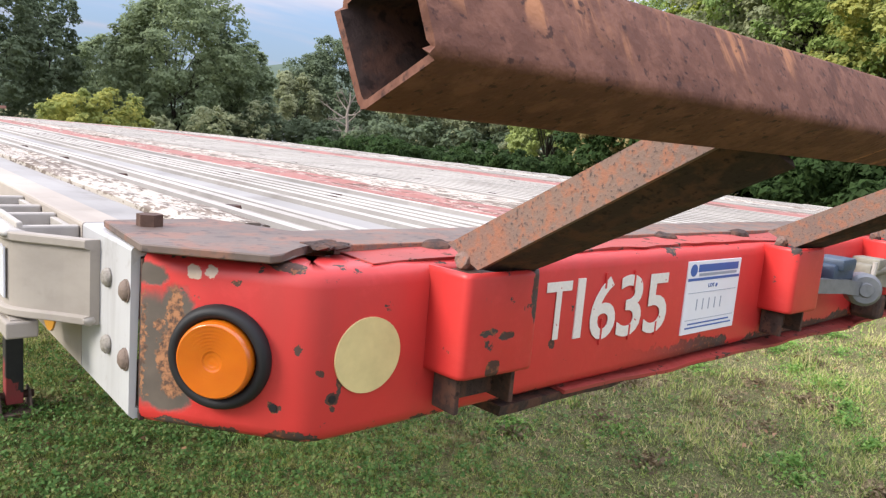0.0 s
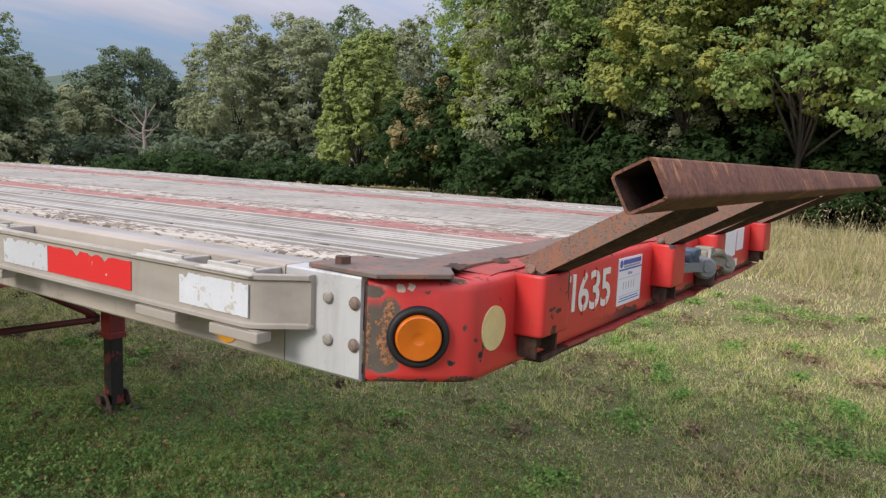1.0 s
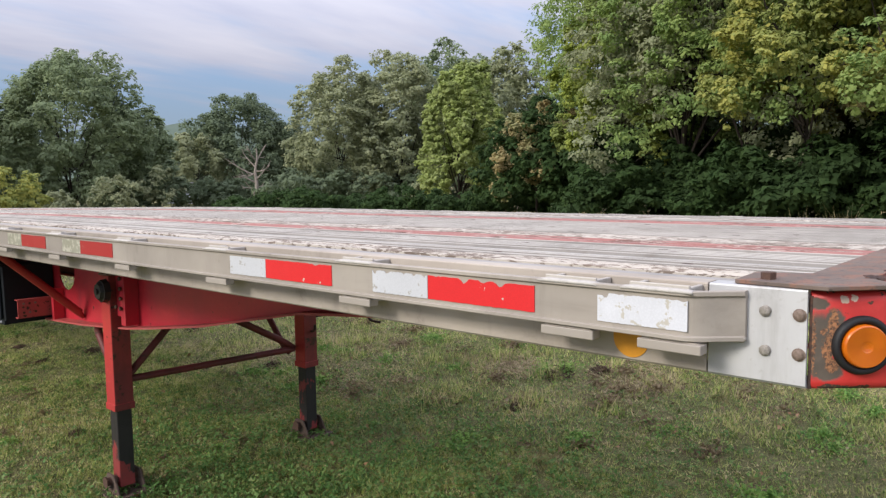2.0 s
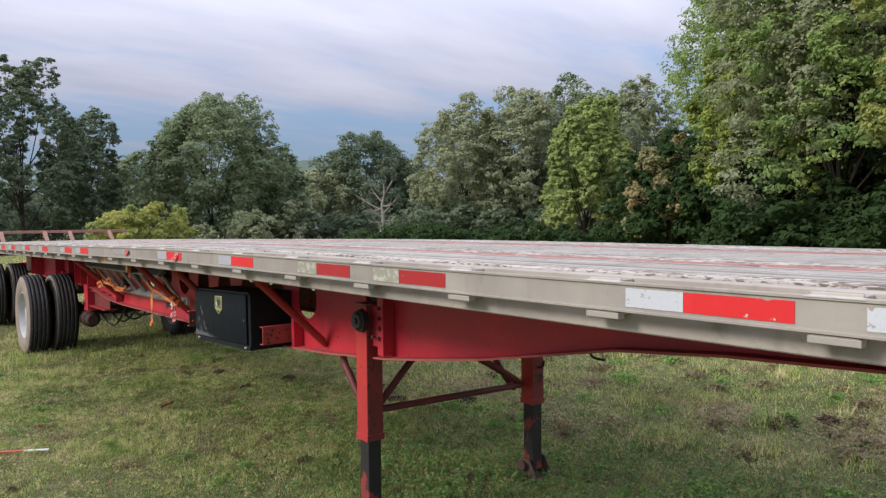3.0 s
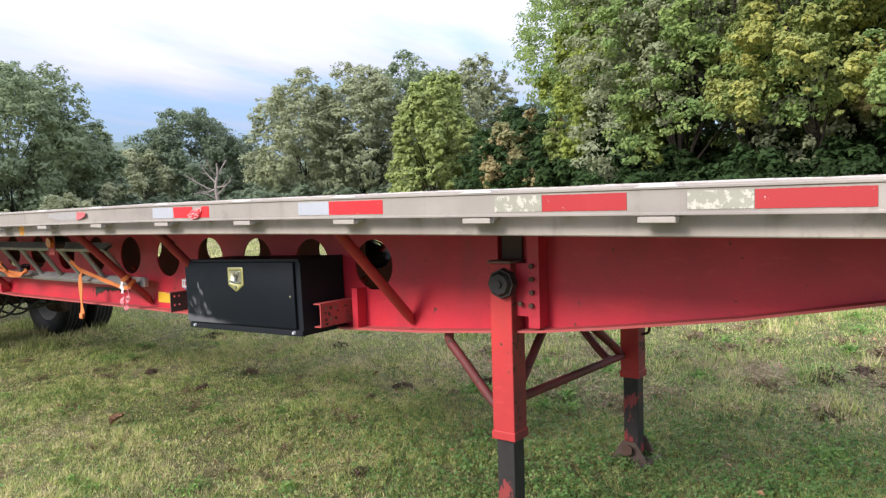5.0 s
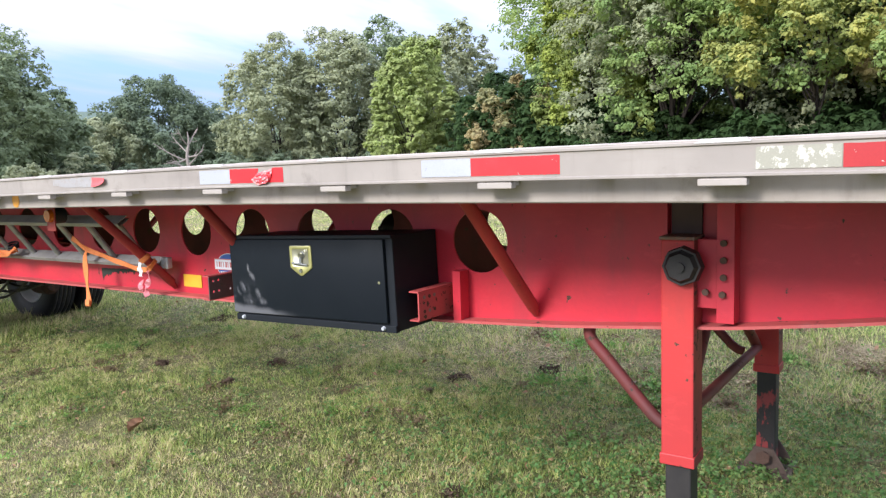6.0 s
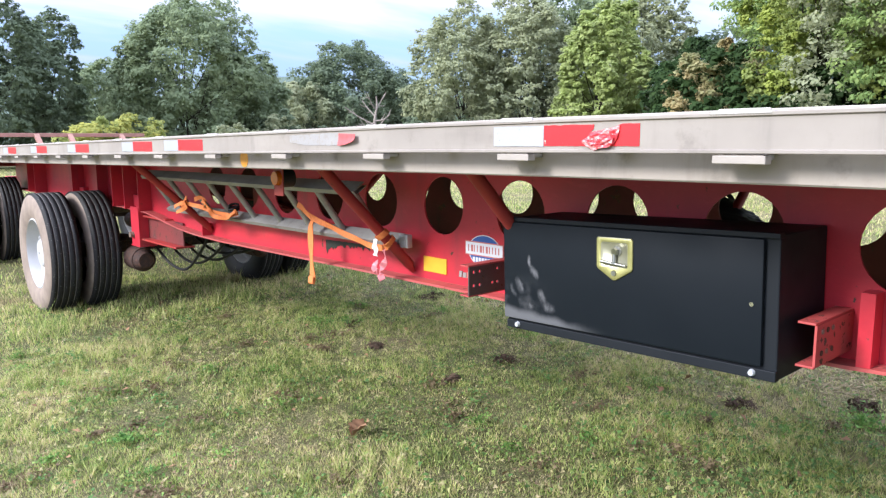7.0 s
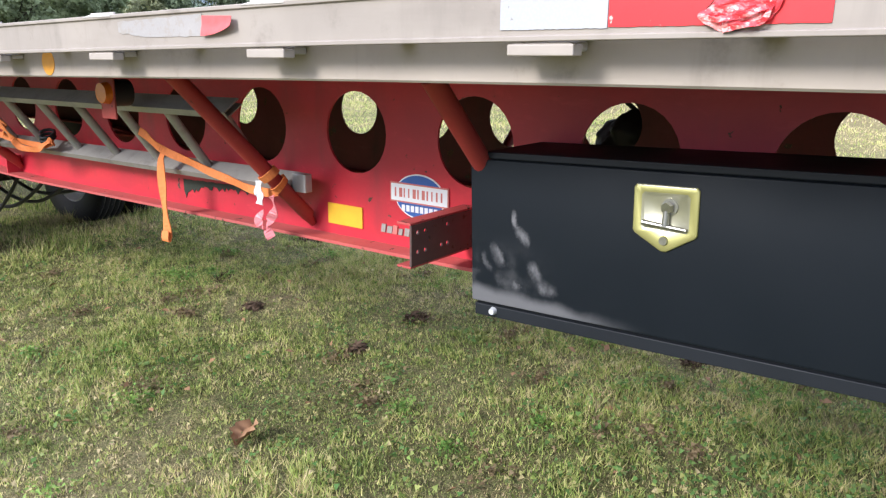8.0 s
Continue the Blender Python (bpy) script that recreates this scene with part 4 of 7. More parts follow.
offs = {d: offset_plan([tuple(p) for p in PLAN], d) for d in {s[0] for s in SECTION}}
for i in range(len(PLAN)):
    wav = 0.0007 * noise.noise((PLAN[i].x * 6, 2.0, 0.5)) + 0.0004 * noise.noise((PLAN[i].x * 19, 5.0, 0.5))
    rings.append([(offs[d][i].x, offs[d][i].y + wav * (0.4 if z < 1.4 else 1), z + (0.003 * noise.noise((PLAN[i].x * 4, 8, 1)) if z < 1.39 else 0)) for d, z in SECTION])
front_beam = part("front_beam", loft(bmesh.new(), rings), M_RED_FRONT, trailer, "battered red steel front beam with chips and rust", 35)

# beam end rims by the side rails, dark rust standing for a shaded gap
for s in (0, 1):
    xs = 0.0790 if not s else W - 0.0790
    bm = bmesh.new()
    box(bm, xs - 0.0025, xs + 0.0025, 0.1215, 0.1265, 1.369, 1.517, 0.001)
    part("rim_plate", bm, M_RUST_DARK, front_beam, "dark rusty end rim standing in for a shaded gap")

# bent lower lip, torn in places
bm = bmesh.new()
rows = []
for i in range(91):
    x = 0.52 + (W - 0.76) * i / 90
    n1 = noise.noise((x * 5, 1, 3)) + 0.6 * noise.noise((x * 17, 2, 3))
    out = 0.012 * max(0.0, min(1.0, (x - 0.66) / 0.25)) * max(0.0, min(1.0, (W - 0.3 - x) / 0.3))
    y0 = -0.001 - out - 0.004 * max(0, n1)
    z0 = 1.3665 - 0.004 + 0.007 * n1 * (1 if x > 0.5 else 0.3)
    rows.append([(x, y0, z0), (x, 0.030, 1.3645), (x, 0.030, 1.3605), (x, y0 + 0.001, z0 - 0.005)])
loft(bm, rows)
part("lower_lip", bm, M_RED_LIP, front_beam, "bent and rusty lower lip")
bm = bmesh.new()
rows = []
for i in range(61):
    x = 0.42 + (W - 0.72) * i / 60
    n1 = noise.noise((x * 8, 4, 6)) + 0.6 * noise.noise((x * 27, 4, 6))
    rows.append([(x, 0.004, 1.3602), (x, 0.05, 1.3602), (x, 0.05, 1.348 + 0.004 * n1), (x, 0.006, 1.350 + 0.006 * n1)])
loft(bm, rows)
part("under_strip", bm, M_RUST_DARK, front_beam, "dark dirty strip under the beam")

# front stake pockets
def front_pocket(x0, x1):
    bm = bmesh.new()
    pts = round_plan([(x0 - 0.004, 0.002), (x0, -0.050), (x1, -0.052), (x1 + 0.004, 0.002)], 0.009, 4)
    inner = offset_plan([tuple(p) for p in pts], -0.005)
    rings = []
    for z in (1.423, 1.427, 1.518, 1.5235):
        k = 0.0015 if z in (1.423, 1.5235) else 0.0
        rings.append([(p.x, p.y + k, z) for p in pts] + [(p.x, p.y, z) for p in reversed(inner)])
    loft(bm, rings)
    ob = part("front_stake_pocket", bm, M_RED_FRONT, trailer, "square red stake pocket on the front beam", 35)
    bm = bmesh.new()
    for a, b in ((x0 + 0.008, x0 + 0.014), (x1 - 0.014, x1 - 0.008)):
        box(bm, a, b, -0.036, -0.003, 1.384, 1.432, 0.001)
    box(bm, x0 + 0.014, x1 - 0.014, -0.010, -0.004, 1.388, 1.430)
    part("inner_sleeve", bm, M_RUST_DARK, ob, "rusty open sleeve under the pocket")
    # flat plate inside, closing the top
    bm = box(bmesh.new(), x0 + 0.002, x1 - 0.002, -0.046, -0.003, 1.5155, 1.5195)
    part("pocket_cap", bm, M_RUST_DARK, ob)
    return ob


FRONT_POCKETS = [(0.306, 0.402), (0.975, 1.068), (W - 1.068, W - 0.975), (W - 0.402, W - 0.306)]
for a, b in FRONT_POCKETS:
    front_pocket(a, b)

# yellow disc
bm = shape_xz(bmesh.new(), circle(0.2358, 1.4445, 0.0352, 40), -0.0022, 0.0008)
part("front_disc", bm, M_YELLOW, trailer, "round faded yellow reflector disc")

# amber marker lamps on the cut corners
def marker_lamp(centre, normal):
    n = Vector(normal).normalized()
    m = Matrix.Translation(centre) @ n.to_track_quat("Z", "Y").to_matrix().to_4x4()

    def lathe(profile, seg=40):
        b = bmesh.new()
        loft(b, [[m @ Vector((r * math.cos(2 * math.pi * k / seg), r * math.sin(2 * math.pi * k / seg), z)) for k in range(seg)] for r, z in profile], caps=True)
        return b

    grommet = part("lamp_grommet", lathe([(0.0465, 0.0), (0.0470, 0.004), (0.0450, 0.0095), (0.0410, 0.0125), (0.0370, 0.0110), (0.0345, 0.006), (0.033, 0.0015)]), M_RUBBER, trailer, "black rubber lamp grommet", 40)
    lens = [(0.0350, 0.002), (0.0345, 0.012), (0.0340, 0.0155), (0.0325, 0.0178)]
    r = 0.0310
    while r > 0.008:
        lens += [(r, 0.0190), (r - 0.0012, 0.0174)]
        r -= 0.0030
    lens += [(0.0060, 0.0182), (0.0050, 0.0176), (0.0018, 0.0177)]
    part("amber_lens", lathe(lens, 48), M_AMBER, grommet, "round amber plastic lens with fine rings", 20)
    return grommet


nrm = Vector((-0.121, -0.104, 0)).normalized()
marker_lamp((0.1265, 0.0640, 1.4395), nrm)
marker_lamp((W - 0.1265, 0.0640, 1.4395), (-nrm.x, nrm.y, 0))

# painted number
def flat_text(body, size, squeeze, shear=0.0):
    cu = bpy.data.curves.new("lettering", "FONT")
    cu.body, cu.size, cu.extrude, cu.resolution_u, cu.shear, cu.space_character, cu.offset = body, size, 0.0004, 4, shear, 1.16, size * 0.016
    tmp = bpy.data.objects.new("lettering", cu)
    scene.collection.objects.link(tmp)
    me = bpy.data.meshes.new_from_object(tmp)
    bpy.data.objects.remove(tmp)
    xs = [v.co.x for v in me.vertices]
    ys = [v.co.y for v in me.vertices]
    for v in me.vertices:
        v.co.x = (v.co.x - min(xs)) * squeeze
        v.co.y -= min(ys)
    return me, (max(xs) - min(xs)) * squeeze, max(ys) - min(ys)


num = part("painted_number", box(bmesh.new(), 0.5235, 0.5370, -0.0018, 0.0004, 1.4255, 1.4970, 0.0004), M_STENCIL, trailer, "white stencilled unit number on red paint")
for ch, x0, x1, z0, hh in (("T", 0.470, 0.513, 1.4285, 0.067), ("6", 0.552, 0.601, 1.4190, 0.077), ("3", 0.606, 0.655, 1.4170, 0.079), ("5", 0.663, 0.713, 1.4150, 0.079)):
    me, tw, th = flat_text(ch, 0.1, 1.0)
    me.materials.append(M_STENCIL)
    dg = hang(new("painted_digit", me), num)
    dg.matrix_basis = Matrix.Translation((x0, -0.0013, z0)) @ Matrix.Rotation(radians(90), 4, "X") @ Matrix.Diagonal(((x1 - x0) / tw, hh / th, 1, 1))
# stencil bridges cut across the digits
for bx0, bx1, bz0, bz1 in ((0.574, 0.577, 1.412, 1.4445), (0.574, 0.577, 1.482, 1.501), (0.632, 0.635, 1.412, 1.432), (0.632, 0.635, 1.476, 1.501), (0.690, 0.693, 1.412, 1.430)):
    part("stencil_bridge", box(bmesh.new(), bx0, bx1, -0.0022, 0.0004, bz0, bz1), M_RED_FRONT, num)

# auction sticker with plain printed bars
sticker = part("sticker", box(bmesh.new(), 0.755, 0.897, -0.0020, 0.0004, 1.4025, 1.506, 0.0005), M_PAPER, trailer, "white paper sticker with blue printed bars")
for nm, x0, x1, z0, z1, m in (("printed_bar", 0.781, 0.889, 1.4905, 1.5010, M_BLUE), ("printed_bar", 0.784, 0.886, 1.4845, 1.4885, M_GREY_INK), ("printed_band", 0.757, 0.895, 1.4785, 1.4822, M_BLUE),
                              ("printed_bar", 0.762, 0.890, 1.4610, 1.4617, M_GREY_INK), ("printed_bar", 0.762, 0.890, 1.4225, 1.4232, M_GREY_INK),
                              ("printed_bar", 0.770, 0.880, 1.4160, 1.4180, M_BLUE), ("printed_bar", 0.764, 0.888, 1.4105, 1.4125, M_BLUE)):
    part(nm, box(bmesh.new(), x0, x1, -0.0025, -0.0018, z0, z1), m, sticker)
bm = bmesh.new()
shape_xz(bm, circle(0.769, 1.4935, 0.0085, 24), -0.0025, -0.0018)
part("printed_disc", bm, M_BLUE, sticker)
me, tw, th = flat_text("LOT #", 0.01, 1.0)
me.materials.append(M_BLUE)
lot = hang(new("printed_word", me), sticker)
lot.matrix_basis = Matrix.Translation((0.812, -0.0022, 1.4670)) @ Matrix.Rotation(radians(90), 4, "X") @ Matrix.Diagonal((0.024 / tw, 0.006 / th, 1, 1))
for k in range(5):
    bm = box(bmesh.new(), 0.786 + k * 0.016, 0.788 + k * 0.016, -0.0024, -0.0018, 1.436, 1.452)
    part("printed_stroke", bm, M_GREY_INK, sticker)

# far stickers
for x0, x1, z0, z1, m in ((1.66, 1.82, 1.425, 1.512, M_PAPER), (1.835, 1.93, 1.438, 1.512, M_PAPER), (1.68, 1.86, 1.385, 1.412, M_WHITE), (1.545, 1.635, 1.455, 1.512, M_WOOD)):
    part("sticker", box(bmesh.new(), x0, x1, -0.0020, 0.0004, z0, z1, 0.0005), m, trailer, "faded white sticker on the front beam")

# air couplings beside the middle pockets
def coupling(c, axis, arm_to, body, m_head, m_body):
    """Round coupling head on a flat arm, with its valve body behind."""
    c, ax = Vector(c), Vector(axis).normalized()
    bm = bmesh.new()
    x0, x1, y0, y1, z0, z1 = body
    box(bm, x0, x1, y0, y1, z0, z1, 0.007)
    box(bm, x0 + 0.012, x1 - 0.020, y0 - 0.008, y1, z1 - 0.010, z1 + 0.010, 0.004)
    rod(bm, ((x0 + x1) / 2, y1 + 0.001, (z0 + z1) / 2), ((x0 + x1) / 2, 0.001, (z0 + z1) / 2), 0.016, n=12)
    base = part("air_coupling", bm, m_body, trailer, "cast air line coupling on the front beam", 30)
    bm = bmesh.new()
    rod(bm, c - ax * 0.014, c + ax * 0.010, 0.0285, 0.0285, n=22)
    rod(bm, c + ax * 0.010, c + ax * 0.016, 0.0285, 0.023, n=22)
    rod(bm, c + ax * 0.016, c + ax * 0.020, 0.013, 0.011, n=16)
    part("coupling_head", bm, m_head, base, "round coupling head", 30)
    bm = ribbon(bmesh.new(), [c, c.lerp(Vector(arm_to), 0.5) + Vector((0, -0.004, 0.003)), Vector(arm_to)], 0.024, (0, 0, 1), 0.012)
    part("coupling_arm", bm, m_head, base)
    return base


coupling((1.220, -0.060, 1.448), (-0.75, -0.64, 0.05), (1.085, -0.036, 1.458), (1.120, 1.205, -0.050, -0.006, 1.462, 1.492), M_GLAD_GREY, M_GLAD_BLUE)
cream = coupling((1.475, -0.052, 1.432), (-0.60, -0.75, 0.25), (1.330, -0.040, 1.455), (1.290, 1.360, -0.046, -0.006, 1.446, 1.484), M_GLAD_CREAM, M_GLAD_CREAM)
bm = bmesh.new()
pipe(bm, smooth_path([(1.305, -0.040, 1.470), (1.36, -0.052, 1.476), (1.42, -0.052, 1.468), (1.47, -0.048, 1.448), (1.53, -0.040, 1.430)], 5), 0.011, 10)
part("coupling_cover", bm, M_GLAD_CREAM, cream, "arched cream cover", 40)
bm = bmesh.new()
rod(bm, (1.268, -0.056, 1.440), (1.270, -0.058, 1.492), 0.0042, n=8)
part("coupling_pin", bm, M_WELD, trailer, "pale coupling pin")
bm = rod(bmesh.new(), (1.545, -0.040, 1.428), (1.610, -0.034, 1.418), 0.020, 0.018, n=12)
part("coupling_plug", bm, M_RUST_DARK, trailer, "rusty end plug", 30)
bm = box(bmesh.new(), 1.345, 1.385, -0.050, -0.001, 1.376, 1.424, 0.008)
part("coupling_bracket", bm, M_RUST_DARK, trailer, "rusty coupling bracket")

# ---- rusty rack: square tube on four angle arms ----
slope = Vector((0, -0.894, 0.447))
upv = Vector((0, 0.447, 0.894))
bm = bmesh.new()
half, wall = 0.0245, 0.0032
TUBE_A, TUBE_B = Vector((0.027, -0.2885, 1.6810)), Vector((2.412, -0.335, 1.681))
rings = []
for h in (half, half - wall):
    corner = []
    for sx, sz in ((1, 1), (1, -1), (-1, -1), (-1, 1)):
        r = 0.005 if h == half else 0.003
        for k in range(4):
            a = {(1, 1): 90 - 30 * k, (1, -1): 0 - 30 * k, (-1, -1): -90 - 30 * k, (-1, 1): 180 - 30 * k}[(sx, sz)]
            corner.append((sx * (h - r) + r * math.cos(radians(a)), sz * (h - r) + r * math.sin(radians(a))))
    rings.append(corner)


def tube_ring(t, corner, jag=0.0):
    c = TUBE_A.lerp(TUBE_B, t)
    out = []
    for i, (u, v) in enumerate(corner):
        p = c + slope * u + upv * v
        p.x += jag * noise.noise((i * 0.9, v * 60, u * 60))
        out.append(p)
    return out


loft(bm, [tube_ring(1, rings[1]), tube_ring(0, rings[1], 0.004), tube_ring(0, rings[0], 0.004)] + [tube_ring(t, rings[0]) for t in (0.02, 0.25, 0.5, 0.75, 1.0)] + [tube_ring(1, rings[1])], caps=False)
bmesh.ops.remove_doubles(bm, verts=bm.verts, dist=0.00001)
# inner faces in dark rust, imitating the shade inside the tube
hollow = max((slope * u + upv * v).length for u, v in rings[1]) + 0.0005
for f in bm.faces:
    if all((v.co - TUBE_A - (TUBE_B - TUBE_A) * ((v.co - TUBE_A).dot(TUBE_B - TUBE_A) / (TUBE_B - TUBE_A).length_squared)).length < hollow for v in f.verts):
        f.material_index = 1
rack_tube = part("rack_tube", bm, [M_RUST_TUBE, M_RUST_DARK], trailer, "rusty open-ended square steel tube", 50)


def rack_arm(x):
    bm = bmesh.new()
    top0, low0 = Vector((x, 0.016, 1.5405)), Vector((x, -0.030, 1.5225))
    top1, low1 = Vector((x, -0.258, 1.6885)), Vector((x, -0.279, 1.6470))
    low1 = low1.lerp(top1, 0.36)
    t = Vector((0.006, 0, 0))
    loft(bm, [[top0, low0, low0 + t, top0 + t], [top1, low1, low1 + t, top1 + t]])
    # second leg leans down behind the first, dark rust standing in for shade
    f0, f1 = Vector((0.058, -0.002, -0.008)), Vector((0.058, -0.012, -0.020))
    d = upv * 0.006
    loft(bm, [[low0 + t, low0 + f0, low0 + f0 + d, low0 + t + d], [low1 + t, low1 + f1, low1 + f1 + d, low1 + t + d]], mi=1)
    # weld lump at the foot
    r = bmesh.ops.create_icosphere(bm, subdivisions=2, radius=0.011, matrix=Matrix.Translation((x + 0.004, -0.008, 1.527)))
    for v in r["verts"]:
        v.co += Vector((noise.noise(v.co * 80), noise.noise(v.co * 80 + Vector((3, 0, 0))), 0)) * 0.006
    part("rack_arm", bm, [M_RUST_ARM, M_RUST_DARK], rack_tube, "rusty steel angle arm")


for x in (0.3345, 1.003, 1.398, 2.062):
    rack_arm(x)

# the same kind of rack at the tail
bm = bmesh.new()
zt = camber(LENGTH)
box(bm, 0.03, W - 0.03, LENGTH + 0.215, LENGTH + 0.265, 1.660 + zt, 1.710 + zt, 0.004)
tail_tube = part("rack_tube", bm, M_DUSTY_RUST, trailer, "rusty square steel tube at the tail")
for x in (0.34, 1.0, 1.40, 2.06):
    bm = bmesh.new()
    loft(bm, [[(x, LENGTH + 0.01, 1.53 + zt), (x + 0.06, LENGTH + 0.01, 1.53 + zt), (x + 0.06, LENGTH - 0.03, 1.535 + zt), (x, LENGTH - 0.03, 1.535 + zt)],
              [(x, LENGTH + 0.24, 1.662 + zt), (x + 0.06, LENGTH + 0.24, 1.662 + zt), (x + 0.06, LENGTH + 0.215, 1.70 + zt), (x, LENGTH + 0.215, 1.70 + zt)]])
    part("rack_arm", bm, M_DUSTY_RUST, tail_tube, "faded dusty angle arm")
# tail beam
bm = bmesh.new()
box(bm, 0.02, W - 0.02, LENGTH - 0.10, LENGTH, 1.30 + zt, 1.522 + zt, 0.008)
part("tail_beam", bm, M_RED_DULL, trailer, "dull red tail beam")
for x in (0.02, W - 0.10):
    bm = box(bmesh.new(), x, x + 0.08, LENGTH - 0.06, LENGTH - 0.005, 0.72, 1.30 + zt, 0.005)
    part("tail_post", bm, M_RED_DULL, trailer, "red tail guard post")
bm = box(bmesh.new(), 0.02, W - 0.02, LENGTH - 0.06, LENGTH - 0.005, 0.62, 0.72, 0.006)
part("tail_guard", bm, M_RED_DULL, trailer, "red tail guard bar")

# ---- main beams: deep webs with round holes ----
HOLES = [4.672 + 0.4485 * i for i in range(10)]


def beam_low(y):
    """Height of the beam's lower edge along the trailer."""
    for (ya, za), (yb, zb) in zip(LOW, LOW[1:]):
        if ya <= y <= yb:
            t = (y - ya) / (yb - ya)
            return za + (zb - za) * t
    return LOW[-1][1]


LOW = [(0.30, 1.300), (1.70, 1.236), (2.15, 1.196), (2.50, 1.130), (2.90, 1.054), (3.40, 0.982), (3.70, 0.944), (4.30, 0.894), (4.80, 0.868), (6.00, 0.852), (7.50, 0.842), (8.55, 0.834), (8.95, 0.842), (9.20, 0.858), (9.45, 0.884), (9.65, 0.912), (9.85, 0.932), (10.40, 0.942), (14.35, 0.925)]
for bx, out in ((0.680, -1), (1.808, 1)):
    top = [(y, 1.372 + camber(y)) for y in [14.35 - i * 1.17 for i in range(13)]]
    bm = plate_with_holes(LOW + top, [(y, 1.186, 0.127) for y in HOLES] if out < 0 else [(4.713 + 0.467 * i, 1.157, 0.127) for i in range(9)], 0.008)
    bmesh.ops.translate(bm, vec=(bx - (0.0 if out < 0 else 0.008), 0, 0), verts=bm.verts)
    web = part("beam_web", bm, M_RED if out < 0 else M_RED_SHADED, trailer, "deep red steel beam web with round holes" if out < 0 else "beam web with round holes, red darkened for inner shade")
    bm = bmesh.new()
    loft(bm, [[(bx - 0.075, y, z), (bx + 0.075, y, z), (bx + 0.075, y, z - 0.010), (bx - 0.075, y, z - 0.010)] for y, z in LOW])
    part("beam_flange", bm, M_FLANGE, trailer, "dusty pinkish-red bottom flange with worn edge")
    bm = bmesh.new()
    loft(bm, [[(bx - 0.06, y, z), (bx + 0.06, y, z), (bx + 0.06, y, z - 0.008), (bx - 0.06, y, z - 0.008)] for y, z in top])
    part("beam_flange", bm, M_RED_DULL, trailer, "red top flange")
    for y, zt, deep in ((8.82, 0.965, 0.070), (9.90, 1.36, 0.100), (10.16, 1.36, 0.120), (10.44, 1.36, 0.120), (10.92, 1.36, 0.090), (11.60, 1.36, 0.110), (12.95, 1.36, 0.120), (13.25, 1.36, 0.120)):
        zt += camber(y)
        bm = shape_yz(bmesh.new(), [(y - 0.005, beam_low(y)), (y + 0.005, beam_low(y)), (y + 0.005, zt), (y - 0.005, zt)], min(bx + out * deep, bx), max(bx + out * deep, bx))
        part("web_stiffener", bm, M_RED, trailer, "welded red stiffener plate")

# slanted tube braces from beam to rail
def brace(y, x1=0.655, z1=0.925, m=None):
    bm = bmesh.new()
    zt_ = 1.380 + camber(y)
    rod(bm, (0.185, y, zt_), (x1, y, z1), 0.024, n=14)
    # flattened, bolted foot
    rod(bm, (x1 - 0.01, y, z1 + 0.008), (x1 + 0.022, y - 0.002, z1 - 0.035), 0.022, 0.012, n=12)
    part("tube_brace", bm, m or M_RED_DULL, trailer, "dull red tube brace under the rail", 40)


for y, fz in ((4.423, 0.945), (5.785, 0.910), (6.665, 0.905), (8.800, 0.900)):
    brace(y, 0.650, fz)
    bm = bmesh.new()
    rod(bm, (W - 0.185, y, 1.380 + camber(y)), (W - 0.655, y, 0.925), 0.024, n=10)
    part("tube_brace", bm, M_RED_DULL, trailer, "dull red tube brace under the rail", 40)

# yellow plate, oval emblem and scraped lettering on the web
part("yellow_plate", box(bmesh.new(), 0.6755, 0.6795, 6.441, 6.594, 0.883, 0.951), M_YELLOW_PLATE, trailer, "small yellow metal plate on the beam")
emblem = part("emblem", shape_yz(bmesh.new(), [(6.209 + (u - 6.209) * 1.42, v) for u, v in circle(6.209, 1.012, 0.0640, 40)], 0.6768, 0.6795), M_BLUE, trailer, "round blue and white emblem on the beam")
part("emblem_ring", shape_yz(bmesh.new(), [(6.209 + (u - 6.209) * 1.40, v) for u, v in circle(6.209, 1.012, 0.0680, 40)], 0.6778, 0.6796), M_PAPER, emblem, "thin white rim")
part("emblem_band", box(bmesh.new(), 0.6752, 0.6769, 6.099, 6.321, 0.990, 1.050), M_RED_PALE, emblem, "faded red border of the band")
part("emblem_band", box(bmesh.new(), 0.6744, 0.6753, 6.1035, 6.3165, 0.9945, 1.0455), M_PAPER, emblem, "white band across the emblem")
for k, wide in enumerate((0.006, 0.012, 0.005, 0.005, 0.012, 0.006, 0.011, 0.006, 0.005, 0.006, 0.006)):
    yb = 6.302 - k * 0.0175
    part("emblem_block", box(bmesh.new(), 0.6739, 0.6745, yb - wide, yb, 1.0060, 1.0340), M_RED_PALE, emblem, "faded red printed stroke")
for k in range(8):
    yb = 6.276 - k * 0.0175
    part("emblem_block", box(bmesh.new(), 0.6758, 0.6769, yb - 0.0125, yb, 0.9640, 0.9830), M_PAPER, emblem, "white printed block")
for k, (wide, high) in enumerate(((0.017, 0.026), (0.020, 0.022), (0.018, 0.027), (0.015, 0.020), (0.019, 0.024), (0.018, 0.026), (0.016, 0.021))):
    yb = 6.362 - k * 0.0235
    part("name_bar", shape_yz(bmesh.new(), [(yb, 0.886), (yb - wide, 0.886), (yb - wide - 0.004, 0.886 + high), (yb - 0.004, 0.886 + high)], 0.6755, 0.6795), M_RED_PALE if k % 3 == 2 else M_SCRAPED, trailer, "scraped white lettering bar")

